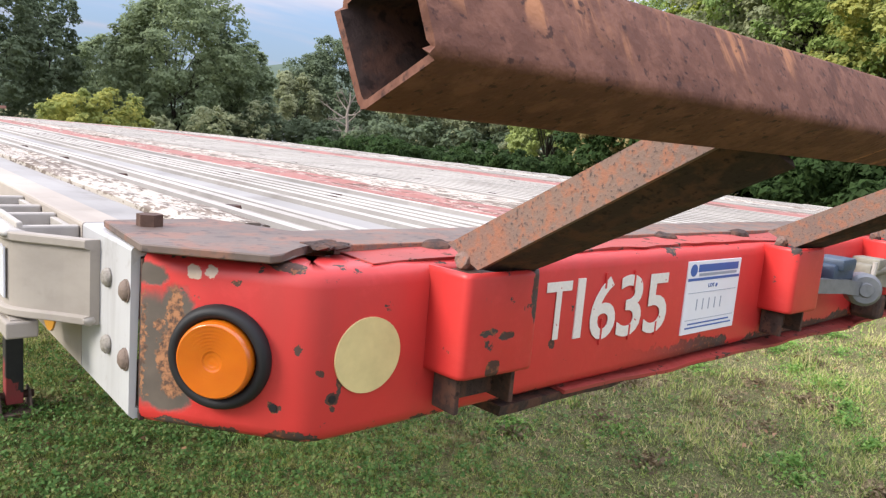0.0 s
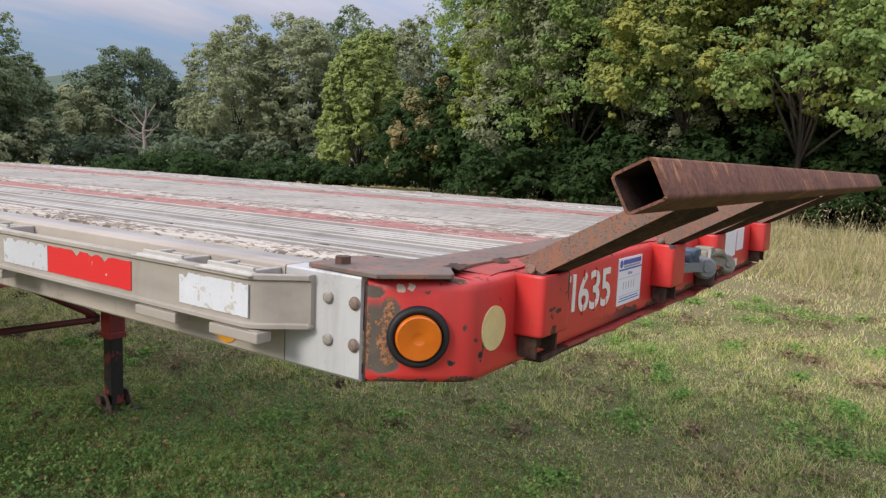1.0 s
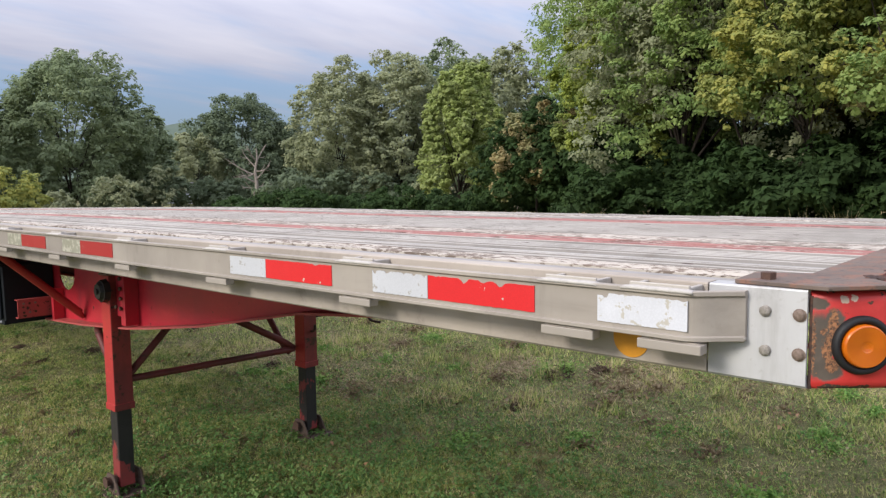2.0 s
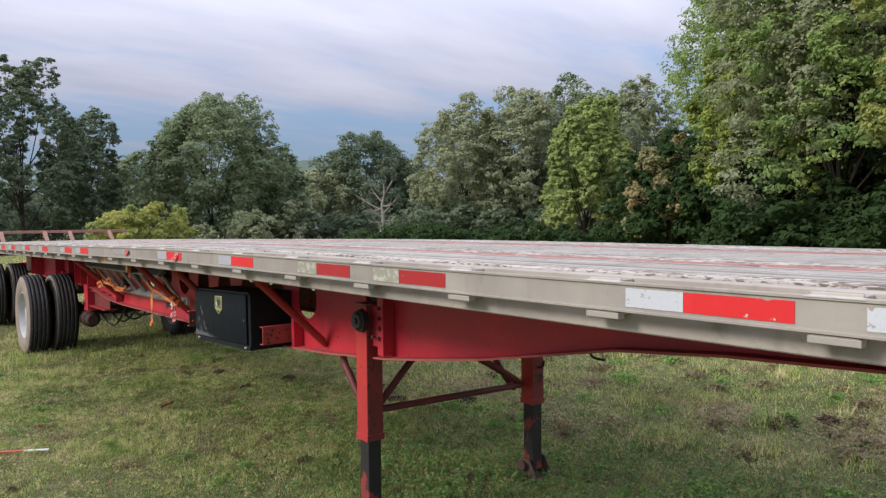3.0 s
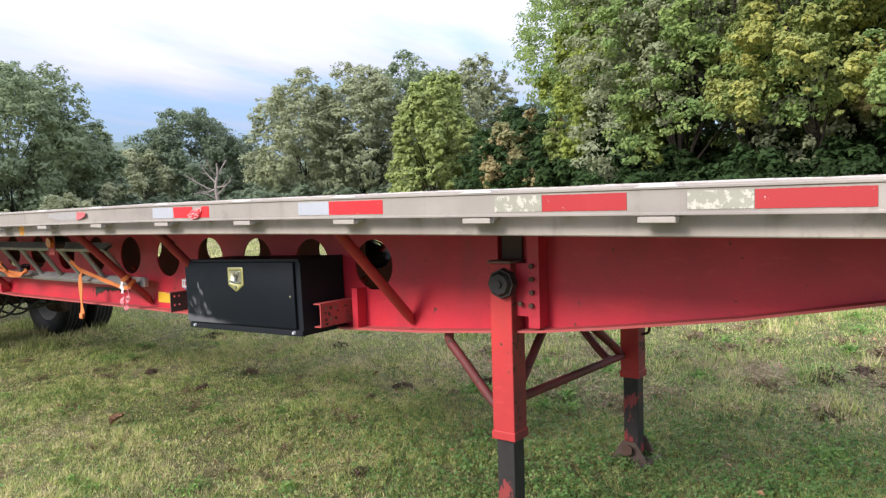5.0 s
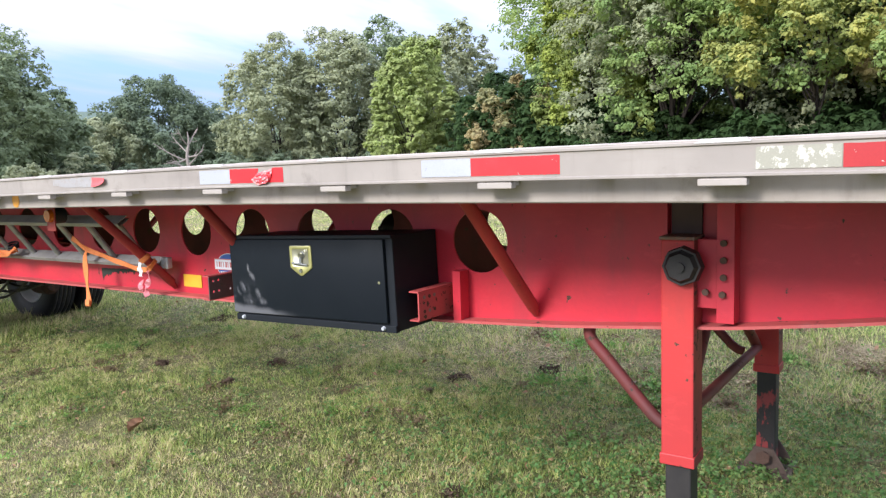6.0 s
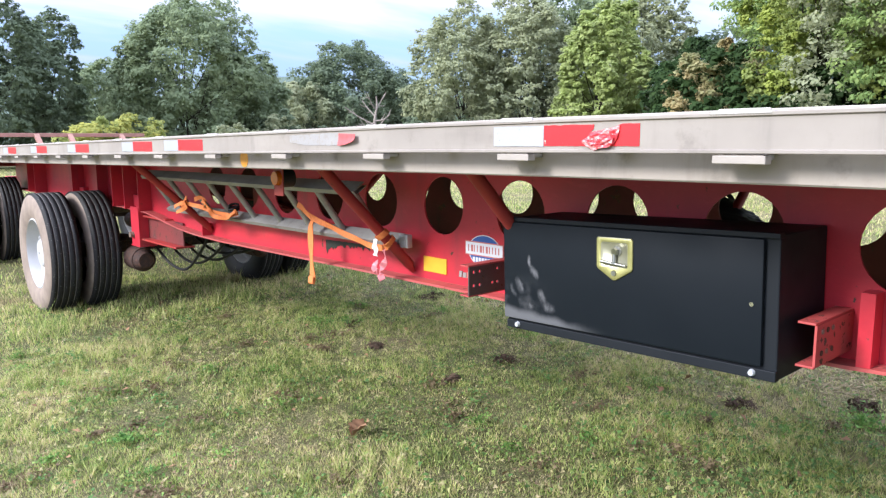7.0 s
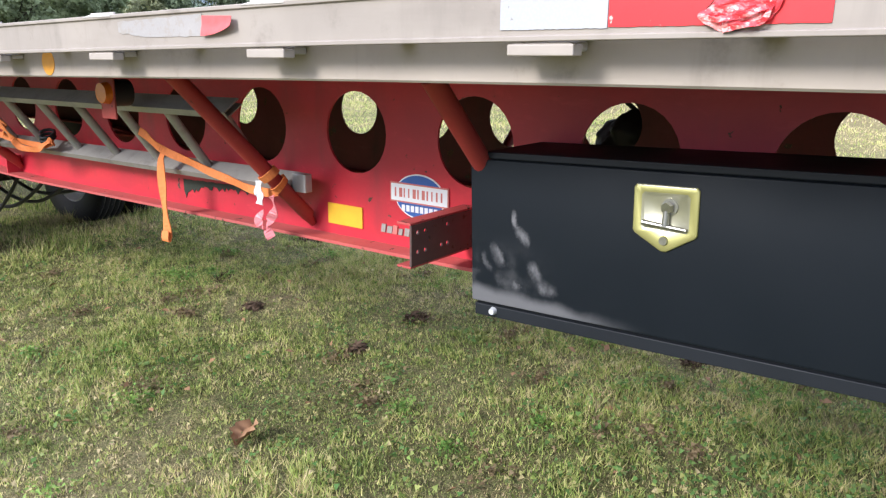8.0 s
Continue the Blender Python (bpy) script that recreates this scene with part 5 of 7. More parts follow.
# peeled dark patch on the near web, ragged along its foot
up_ = [(6.955 + 0.45 * i / 40, 0.957 - 0.012 * i / 40 + 0.003 * noise.noise((i * 0.4, 2, 5))) for i in range(41)]
low_ = [(y, z - 0.012 - 0.050 * abs(noise.noise((y * 37, 6, 1))) - 0.030 * max(0.0, (y - 7.22) / 0.18)) for y, z in reversed(up_)]
part("peeled_patch", shape_yz(bmesh.new(), up_ + low_, 0.6775, 0.6797), M_OLD_GREEN, trailer, "dark old paint showing where red has peeled")

# ---- landing gear ----
def leg(cx, dy):
    x0, x1, y0, y1 = cx - 0.054, cx + 0.054, 3.800 + dy, 3.908 + dy
    bm = box(bmesh.new(), x0, x1, y0, y1, 0.478, 1.225, 0.006)
    box(bm, x0 - 0.004, x1 + 0.004, y0 - 0.004, y1 + 0.004, 0.462, 0.500, 0.003)
    # front faces take the darker red: shade put into the colour
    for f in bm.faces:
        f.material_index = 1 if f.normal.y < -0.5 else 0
    outer = part("landing_leg", bm, [M_LEG_RED, M_LEG_SHADE], trailer, "red square landing leg, its dirty front darkened for shade")
    bm = box(bmesh.new(), cx - 0.043, cx + 0.043, y0 + 0.011, y1 - 0.011, 0.02, 0.47, 0.005)
    part("inner_leg", bm, M_LEG_BLACK, outer, "greasy black inner leg with red patches")
    cy = (y0 + y1) / 2
    # two gusset plates carry the leg on an axle bolt
    shoe = part("leg_shoe", box(bmesh.new(), cx - 0.120, cx + 0.120, cy - 0.120, cy + 0.120, -0.045, -0.012, 0.004), M_SHOE, outer, "rusty landing leg shoe pressed into the grass")
    for sx in (-0.078, 0.070):
        bm = shape_yz(bmesh.new(), [(cy - 0.105, -0.014), (cy + 0.105, -0.014), (cy + 0.082, 0.030), (cy + 0.040, 0.098), (cy - 0.040, 0.098), (cy - 0.082, 0.030)], cx + sx, cx + sx + 0.008)
        part("shoe_gusset", bm, M_SHOE, shoe, "rusty triangular gusset plate")
    bm = rod(bmesh.new(), (cx - 0.098, cy, 0.060), (cx + 0.098, cy, 0.060), 0.022, n=14)
    rod(bm, (cx - 0.110, cy, 0.060), (cx - 0.098, cy, 0.060), 0.034, 0.030, n=6)
    part("axle_bolt", bm, M_BOLT_RUST, shoe, "rusty axle bolt", 30)
    return outer


near_leg = leg(0.622, 0.0)
far_leg = leg(1.895, -0.045)
# gear box on the near leg
bm = bmesh.new()
rod(bm, (0.568, 3.832, 1.142), (0.535, 3.832, 1.142), 0.066, 0.062, n=8)
rod(bm, (0.536, 3.832, 1.142), (0.518, 3.832, 1.142), 0.056, 0.044, n=8)
rod(bm, (0.520, 3.832, 1.142), (0.508, 3.832, 1.142), 0.017, n=10)
part("gear_cover", bm, M_LEG_BLACK, near_leg, "black greasy gear cover", 30)
bm = box(bmesh.new(), 0.560, 0.684, 3.796, 3.912, 1.224, 1.236, 0.004)
part("gear_cap", bm, M_RUST_ARM, near_leg)
# mounting plate with bolts
bm = bmesh.new()
box(bm, 0.606, 0.676, 3.684, 3.690, 0.955, 1.365)
box(bm, 0.600, 0.606, 3.684, 3.738, 0.955, 1.362, 0.001)
box(bm, 0.608, 0.614, 3.735, 3.800, 1.000, 1.225, 0.001)
box(bm, 0.640, 0.676, 3.908, 3.916, 1.15, 1.36)
part("leg_mount", bm, M_RED, trailer, "red landing leg mounting plate")
for y, z in ((3.715, 1.215), (3.715, 1.160), (3.715, 1.105), (3.718, 1.050), (3.770, 1.055)):
    part("mount_bolt", rod(bmesh.new(), (0.595, y, z), (0.585, y, z), 0.011, n=8), M_BOLT_RUST, trailer, "rusty mounting bolt")
# dark plate added where only a shaded gap shows above the leg
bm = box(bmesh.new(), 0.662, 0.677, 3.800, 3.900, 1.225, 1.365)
part("leg_mount", bm, M_UNDER, trailer, "dark plate filling the shaded gap above the leg")
# bracing between and behind the legs
bm = bmesh.new()
rod(bm, (0.672, 3.842, 0.622), (1.814, 3.842, 0.590), 0.021, n=10)
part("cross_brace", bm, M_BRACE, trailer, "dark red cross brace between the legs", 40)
bm = bmesh.new()
pipe(bm, smooth_path([(1.815, 3.850, 0.595), (1.74, 3.850, 0.650), (1.46, 3.850, 0.810), (1.20, 3.850, 0.960)], 4), 0.023, 10)
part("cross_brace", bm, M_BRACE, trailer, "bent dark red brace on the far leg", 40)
bm = bmesh.new()
rod(bm, (0.672, 3.850, 0.640), (1.00, 3.850, 0.955), 0.021, n=10)
part("cross_brace", bm, M_BRACE, trailer, "short red brace", 40)
for cx in (0.665, 1.823):
    bm = bmesh.new()
    pipe(bm, smooth_path([(cx, 3.905, 0.560), (cx, 3.965, 0.590), (cx, 4.130, 0.770), (cx, 4.195, 0.842), (cx, 4.200, 0.885)], 5), 0.022, 10)
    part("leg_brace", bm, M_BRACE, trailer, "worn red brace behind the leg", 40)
# crank hook and hooks under the beam
bm = bmesh.new()
pipe(bm, smooth_path([(1.93, 3.80, 0.80), (2.36, 3.74, 0.80), (2.40, 3.73, 0.78), (2.40, 3.72, 0.735), (2.40, 3.68, 0.715), (2.40, 3.60, 0.715)], 4), 0.010, 8)
part("crank_handle", bm, M_RUST_DARK, trailer, "dark bent crank handle", 40)
bm = bmesh.new()
pipe(bm, smooth_path([(1.90, 3.80, 0.74), (1.90, 3.76, 0.71), (1.90, 3.72, 0.72), (1.90, 3.71, 0.76)], 4), 0.008, 8)
part("hook", bm, M_RUST_DARK, trailer, "small dark hook")

# ---- wheels and running gear ----
def wheel(cx, cy, cz, face, dusty):
    """One tyre on its rim; face: -1 looks to the near side; dusty: which sidewall carries dust, the other blackened for
    shade.
    """
    R, half_w, seg = 0.502, 0.127, 56
    prof = [(0.290, -half_w * 0.80, 1), (0.330, -half_w * 0.98, 1), (0.400, -half_w * 1.02, 1), (0.455, -half_w * 0.97, 1), (0.486, -half_w * 0.88, 1), (0.498, -half_w * 0.76, 0)]
    for g in range(5):
        a = -half_w * 0.70 + g * half_w * 0.35
        prof += [(R, a - 0.0205, 0), (R, a + 0.0205, 2), (R - 0.004, a + 0.0210, 2), (R - 0.004, a + 0.0236, 2)]
    prof = prof[:-2]
    prof += [(0.498, half_w * 0.76, 0), (0.486, half_w * 0.88, 1), (0.455, half_w * 0.97, 1), (0.400, half_w * 1.02, 1), (0.330, half_w * 0.98, 1), (0.290, half_w * 0.80, 1)]
    bm = bmesh.new()
    vs = [[bm.verts.new((cx + a, cy + r * math.cos(2 * math.pi * k / seg), cz + r * math.sin(2 * math.pi * k / seg))) for k in range(seg)] for r, a, _ in prof]
    for i in range(len(prof) - 1):
        for k in range(seg):
            j = (k + 1) % seg
            f = bm.faces.new((vs[i][k], vs[i][j], vs[i + 1][j], vs[i + 1][k]))
            side = prof[i][2] == 1 and prof[i + 1][2] == 1
            f.material_index = (1 if dusty * prof[i][1] > 0 else 3) if side else 2 if prof[i][2] == 2 else 0
    tyre = part("wheel", bm, [M_TYRE, M_SIDEWALL, M_GROOVE, M_RUBBER], trailer, "worn black truck tyre with dusty sidewall", 30)
    bm = bmesh.new()
    fx = face
    rim = [(0.296, fx * half_w * 0.82), (0.284, fx * half_w * 0.86), (0.276, fx * half_w * 0.70), (0.262, fx * half_w * 0.20), (0.235, fx * half_w * 0.02), (0.150, fx * half_w * 0.10), (0.110, fx * half_w * 0.55), (0.055, fx * half_w * 0.62), (0.010, fx * half_w * 0.62)]
    vs = [[bm.verts.new((cx + a, cy + r * math.cos(2 * math.pi * k / 40), cz + r * math.sin(2 * math.pi * k / 40))) for k in range(40)] for r, a in rim]
    for i in range(len(rim) - 1):
        for k in range(40):
            j = (k + 1) % 40
            bm.faces.new((vs[i][k], vs[i][j], vs[i + 1][j], vs[i + 1][k]))
    for k in range(10):
        a = 2 * math.pi * k / 10
        yb, zb = cy + 0.190 * math.cos(a), cz + 0.190 * math.sin(a)
        rod(bm, (cx + fx * half_w * 0.05, yb, zb), (cx + fx * half_w * 0.30, yb, zb), 0.014, n=6)
    part("rim", bm, M_RIM, tyre, "white painted steel rim", 35)


AXLES = [10.82, 13.95]
for cy in AXLES:
    cz = 0.555 if cy < 12 else 0.570
    for cx, f in ((0.145, -1), (0.460, 1), (W - 0.460, -1), (W - 0.145, 1)):
        wheel(cx, cy, cz, f, -1 if cx < W / 2 else 1)
    bm = rod(bmesh.new(), (0.2, cy, cz), (W - 0.2, cy, cz), 0.062, n=16)
    part("axle", bm, M_RUST_DARK, trailer, "dark steel axle", 40)
    for hx in (0.690, W - 0.690):
        # hanger with spring and brake chamber
        for sy in (-0.72, 0.72):
            part("spring_hanger", box(bmesh.new(), hx - 0.06, hx + 0.06, cy + sy - 0.06, cy + sy + 0.06, 0.66, 1.05, 0.006), M_RED, trailer, "red spring hanger box")
        bm = bmesh.new()
        pipe(bm, smooth_path([(hx, cy - 0.72, 0.70), (hx, cy - 0.3, 0.66), (hx, cy, 0.645), (hx, cy + 0.3, 0.66), (hx, cy + 0.72, 0.70)], 4), 0.030, 8)
        part("leaf_spring", bm, M_RUST_DARK, trailer, "dark leaf spring", 40)
        bm = rod(bmesh.new(), (hx - 0.02, cy - 0.50, 0.515), (hx - 0.02, cy - 0.70, 0.515), 0.098, n=20)
        rod(bm, (hx - 0.02, cy - 0.70, 0.515), (hx - 0.02, cy - 0.76, 0.515), 0.092, 0.060, n=20)
        part("brake_chamber", bm, M_RUST_DARK, trailer, "dirty round brake chamber", 40)
# hanger boxes in front of the first axle, with ledges towards the beam
for bx, o in ((0.600, 1), (W - 0.600, -1)):
    def span(p, q):
        return min(bx + o * p, bx + o * q), max(bx + o * p, bx + o * q)
    bm = bmesh.new()
    box(bm, *span(-0.015, -0.007), 9.940, 10.110, 0.655, 0.960, 0.002)
    box(bm, *span(-0.007, 0.110), 9.940, 9.948, 0.655, 0.960)
    box(bm, *span(-0.007, 0.110), 10.102, 10.110, 0.655, 0.960)
    box(bm, *span(-0.020, 0.120), 9.930, 10.120, 0.645, 0.655, 0.001)
    hanger = part("suspension_hanger", bm, M_RED, trailer, "red suspension hanger with a pivot bolt")
    bm = bmesh.new()
    box(bm, *span(0.000, 0.140), 9.260, 9.938, 0.700, 0.714, 0.001)
    box(bm, *span(0.020, 0.140), 9.480, 9.938, 0.884, 0.898, 0.001)
    part("hanger_ledge", bm, M_RED_DULL, hanger, "dusty red ledges of the hanger")
    part("hanger_panel", box(bmesh.new(), *span(0.062, 0.072), 9.270, 9.938, 0.715, 0.884), M_BRACE, hanger, "dirty dark red hanger panel")
    bm = rod(bmesh.new(), (bx - o * 0.015, 10.070, 0.735), (bx - o * 0.045, 10.070, 0.735), 0.026, 0.021, n=12)
    part("pivot_bolt", bm, M_BOLT, hanger, "dusty pivot bolt")
bm = bmesh.new()
box(bm, 0.72, W - 0.72, 9.95, 10.08, 0.69, 0.80, 0.01)
part("cross_tube", bm, M_UNDER, trailer, "dark suspension cross tube")
# air hoses hanging in front of the axle
rh = random.Random(3)
for k in range(5):
    y0, y1 = 10.08 - 0.03 * k, 9.30 - 0.10 * k
    z0 = 0.62 + 0.02 * k
    sag = 0.50 + 0.03 * k
    bm = bmesh.new()
    pipe(bm, smooth_path([(0.76 + 0.1 * k, y0, z0), (0.78 + 0.1 * k, (y0 * 2 + y1) / 3, sag), (0.80 + 0.1 * k, (y0 + 2 * y1) / 3, sag + rh.uniform(-0.02, 0.05)), (0.83 + 0.1 * k, y1, 0.70), (0.84 + 0.1 * k, y1 - 0.05, 0.80)], 6), 0.011, 7)
    part("air_hose", bm, M_HOSE, trailer, "black hanging air hose", 40)
# dark reservoir over the second axle
bm = rod(bmesh.new(), (0.95, 12.1, 0.85), (1.5, 12.1, 0.85), 0.12, n=18)
part("air_tank", bm, M_RUST_DARK, trailer, "dark air tank", 40)

# ---- toolbox under the bed ----
M_BUTTON = plain("grey_plastic_button", (0.42, 0.43, 0.44), 0.5, 0, 0.15, 60)
toolbox = thing("toolbox", (0.52, 5.35, 0.856), "black steel underbody toolbox with yellow zinc latch and scuffed door", "toolbox")
BX0, BX1, BY0, BY1, BZ0, BZ1 = 0.372, 0.672, 4.868, 5.792, 0.850, 1.226
part("body", box(bmesh.new(), BX0 + 0.004, BX1, BY0, BY1, BZ0, BZ1, 0.004), M_BLACK, toolbox)
# door: folded sheet standing proud, short of the lower lip
bm = box(bmesh.new(), BX0 - 0.012, BX0 + 0.003, BY0 + 0.035, BY1 + 0.004, BZ0 + 0.034, BZ1 - 0.012, 0.005)
door = part("door", bm, M_BLACK_DOOR, toolbox, "black door with pale scuffs", 30)
bm = bmesh.new()
box(bm, BX0 - 0.006, BX0 + 0.02, BY0 - 0.002, BY1 + 0.002, BZ1 - 0.010, BZ1 + 0.004, 0.002)
part("rain_lip", bm, M_BLACK, toolbox)
bm = box(bmesh.new(), BX0 - 0.004, BX0 + 0.02, BY0, BY1, BZ0 - 0.002, BZ0 + 0.026, 0.002)
part("bottom_lip", bm, M_BLACK, toolbox)
for y in (4.928, 5.740):
    bm = rod(bmesh.new(), (BX0 - 0.004, y, BZ0 + 0.014), (BX0 - 0.014, y, BZ0 + 0.014), 0.0095, 0.007, n=16)
    part("bumper_button", bm, M_BUTTON, toolbox, "pale round bumper button", 40)
bm = rod(bmesh.new(), (BX0 - 0.012, 4.930, 1.045), (BX0 - 0.015, 4.930, 1.045), 0.006, n=10)
part("rivet", bm, M_CHROME, toolbox)
# shield-shaped latch, dished, with a T-handle
LY, LZ = 5.345, 1.127
SH = [(-0.070, 0.056), (-0.064, 0.062), (0.064, 0.062), (0.070, 0.056), (0.070, -0.028), (0.066, -0.034), (0.006, -0.066), (-0.006, -0.066), (-0.066, -0.034), (-0.070, -0.028)]
INN = [(-0.052, 0.042), (-0.046, 0.048), (0.046, 0.048), (0.052, 0.042), (0.052, -0.020), (0.047, -0.026), (0.006, -0.027), (-0.006, -0.027), (-0.047, -0.026), (-0.052, -0.020)]
SH, INN = ([(u * 0.9, v) for u, v in shape] for shape in (SH, INN))
bm = bmesh.new()
fx = BX0 - 0.012
rings = [[(fx + 0.001, LY + u, LZ + v) for u, v in SH], [(fx - 0.003, LY + u, LZ + v) for u, v in SH], [(fx - 0.0045, LY + u * 0.96, LZ + v * 0.96) for u, v in SH],
         [(fx - 0.0045, LY + u, LZ + v) for u, v in INN], [(fx - 0.001, LY + u * 0.93, LZ + 0.010 + (v - 0.010) * 0.92) for u, v in INN]]
loft(bm, rings)
for f in bm.faces:
    c = f.calc_center_median()
    f.material_index = 1 if c.x > fx - 0.0040 and abs(c.y - LY) < 0.053 and c.z > LZ - 0.030 else 0
latch = part("latch", bm, [M_ZINC, M_DISH], door, "yellow zinc-plated shield-shaped latch plate", 25)
bm = bmesh.new()
rod(bm, (fx - 0.0005, LY - 0.008, LZ + 0.022), (fx - 0.004, LY - 0.008, LZ + 0.022), 0.0160, n=20)
rod(bm, (fx - 0.004, LY - 0.006, LZ + 0.021), (fx - 0.013, LY - 0.004, LZ + 0.020), 0.0130, 0.0115, n=6)
rod(bm, (fx - 0.008, LY - 0.004, LZ + 0.014), (fx - 0.009, LY - 0.003, LZ - 0.014), 0.0062, 0.0072, n=10)
rod(bm, (fx - 0.009, LY + 0.042, LZ - 0.011), (fx - 0.009, LY - 0.043, LZ - 0.019), 0.0058, 0.0046, n=10)
box(bm, fx - 0.004, fx - 0.001, LY - 0.042, LY + 0.042, LZ - 0.021, LZ - 0.017, 0.001)
rod(bm, (fx - 0.004, LY, LZ - 0.044), (fx - 0.009, LY, LZ - 0.044), 0.0095, 0.008, n=16)
part("latch_handle", bm, M_STEEL, toolbox, "chrome T-handle of the latch", 40)


# the box hangs a little lower at its rear
toolbox.location.z -= 0.007
toolbox.rotation_euler = (-0.0285, 0, 0)


# channel brackets that carry the box
def channel(y, face, x0, holes, material, label, z0=0.900, z1=1.006):
    bm = plate_with_holes([(x0, z0), (0.676, z0), (0.676, z1), (x0, z1)], [(hx, hz, 0.0062) for hx, hz in holes], 0.006)
    for v in bm.verts:
        v.co = Vector((v.co.y, y - 0.003 + v.co.x, v.co.z))
    ob = part("box_bracket", bm, material, trailer, label)
    bm = bmesh.new()
    for z in (z0 - 0.0062, z1 + 0.0002):
        box(bm, x0, 0.676, min(y, y + face * 0.045), max(y, y + face * 0.045), z, z + 0.006, 0.001)
    part("bracket_flange", bm, M_BRACKET, ob)
    return ob


ob = channel(4.800, 1, 0.425, (), M_BRACKET, "red steel channel bracket beside the toolbox")
for i in range(3):
    for j in range(2):
        qx, qz = 0.460 + i * 0.034, 0.930 + j * 0.056
        part("bracket_bolt", rod(bmesh.new(), (qx, 4.7945, qz), (qx, 4.8055, qz), 0.0075, n=10), M_BOLT if (i + j) % 2 else M_RUST_DARK, ob)
channel(6.003, 1, 0.386, [(hx, hz) for hx in (0.412, 0.443, 0.511, 0.538) for hz in (0.935, 0.986) if (hx, hz) != (0.511, 0.986)], M_BRACKET_DARK, "dark brown drilled channel bracket beside the toolbox")
bm = shape_yz(bmesh.new(), [(4.728, 0.868), (4.764, 0.868), (4.764, 1.070), (4.728, 1.070)], 0.612, 0.676)
part("web_stiffener", bm, M_RED, trailer, "short red stiffener bar")

# ---- aluminium ladder section stowed behind the braces ----
ladder = thing("ladder", (0.55, 7.6, 0.86), "dull aluminium ladder stowed sideways along the trailer beam", "ladder")
TOPX, TOPZ, BOTX, BOTZ, LY0, LY1 = 0.430, 1.266, 0.600, 1.026, 6.66, 9.30


def ladder_rail(x, z):
    bm = bmesh.new()
    d = Vector((BOTX - TOPX, 0, BOTZ - TOPZ)).normalized()
    nn = Vector((-d.z, 0, d.x))
    pts = [(-0.035, -0.012), (0.035, -0.012), (0.035, -0.008), (-0.031, -0.008), (-0.031, 0.008), (0.035, 0.008), (0.035, 0.012), (-0.035, 0.012)]
    pts = [(a, b) for a, b in pts]
    rings = []
    for y in (LY0 + (0.075 if z > 1.1 else 0.0), LY1):
        rings.append([Vector((x, y, z + camber(y) * 0.4)) + nn * a + d * b for a, b in pts])
    loft(bm, rings)
    part("rail", bm, M_LADDER, ladder)


ladder_rail(TOPX, TOPZ)
ladder_rail(BOTX, BOTZ)
for k in range(9):
    y = 6.81 + k * 0.308
    bm = rod(bmesh.new(), (TOPX, y, TOPZ), (BOTX, y, BOTZ), 0.017, n=10)
    part("rung", bm, M_LADDER, ladder, "", 40)
part("end_cap", box(bmesh.new(), 0.585, 0.615, 6.600, 6.662, 0.992, 1.052, 0.003), M_BRIGHT, ladder, "pale end bracket")

# mid-length amber lamp hanging under the rail
bm = bmesh.new()
box(bm, 0.295, 0.301, 7.165, 7.250, 1.212, 1.370, 0.001)
lampb = part("lamp_bracket", bm, M_RED_LIP, trailer, "red lamp bracket under the rail")
bm = rod(bmesh.new(), (0.296, 7.205, 1.295), (0.272, 7.205, 1.295), 0.036, 0.032, n=24)
part("side_lamp", bm, M_AMBER, lampb, "amber side lamp", 40)
bm = rod(bmesh.new(), (0.301, 7.205, 1.295), (0.365, 7.205, 1.295), 0.044, n=20)
part("lamp_body", bm, M_RUBBER, lampb, "black lamp housing", 40)

# ---- orange straps ----
strap = thing("ratchet_strap", (0.50, 6.9, 0.80), "faded orange webbing strap tied round brace and ladder", "strap")
pts = smooth_path([(0.485, 7.36, 1.150), (0.490, 7.33, 1.135), (0.505, 7.29, 1.100), (0.530, 7.25, 1.072), (0.552, 7.17, 1.048), (0.562, 7.065, 1.020), (0.566, 6.95, 1.000), (0.560, 6.852, 0.984), (0.545, 6.74, 0.985), (0.520, 6.66, 1.000)], 6)
part("webbing", ribbon(bmesh.new(), pts, 0.028, [Vector((0.25 * math.sin(i * 0.45), 0.25 * math.cos(i * 0.3), 1)) for i in range(len(pts))], 0.003), M_STRAP, strap)
# two turns round the brace
for off, tilt in ((0.0, 0.0), (0.055, 0.4)):
    cx, cz = 0.535 - 0.72 * off, 1.020 + 0.69 * off
    ring = []
    for k in range(17):
        a = 2 * math.pi * k / 16
        ring.append((cx + 0.030 * math.cos(a) * 0.72 + 0.012 * math.sin(a + tilt), 6.665 + 0.034 * math.sin(a), cz + 0.030 * math.cos(a) * 0.69 - 0.010 * math.sin(a + tilt)))
    part("webbing", ribbon(bmesh.new(), ring, 0.026, (-0.72, 0.25 * (1 if off else -1), 0.69), 0.003), M_STRAP, strap)
# hanging tail with a rolled end
pts = smooth_path([(0.528, 7.285, 1.072), (0.512, 7.284, 1.040), (0.506, 7.278, 0.93), (0.503, 7.268, 0.83), (0.502, 7.262, 0.762)], 6)
part("strap_tail", ribbon(bmesh.new(), pts, 0.040, [Vector((0.20 * math.sin(i * 0.5), 1, 0)) for i in range(len(pts))], 0.003), M_STRAP, strap, "hanging loose end of webbing")
part("strap_tail", ribbon(bmesh.new(), smooth_path([(0.502, 7.262, 0.775), (0.494, 7.259, 0.752), (0.485, 7.257, 0.760), (0.490, 7.259, 0.790)], 4), 0.042, (0, 1, 0), 0.003), M_STRAP, strap)
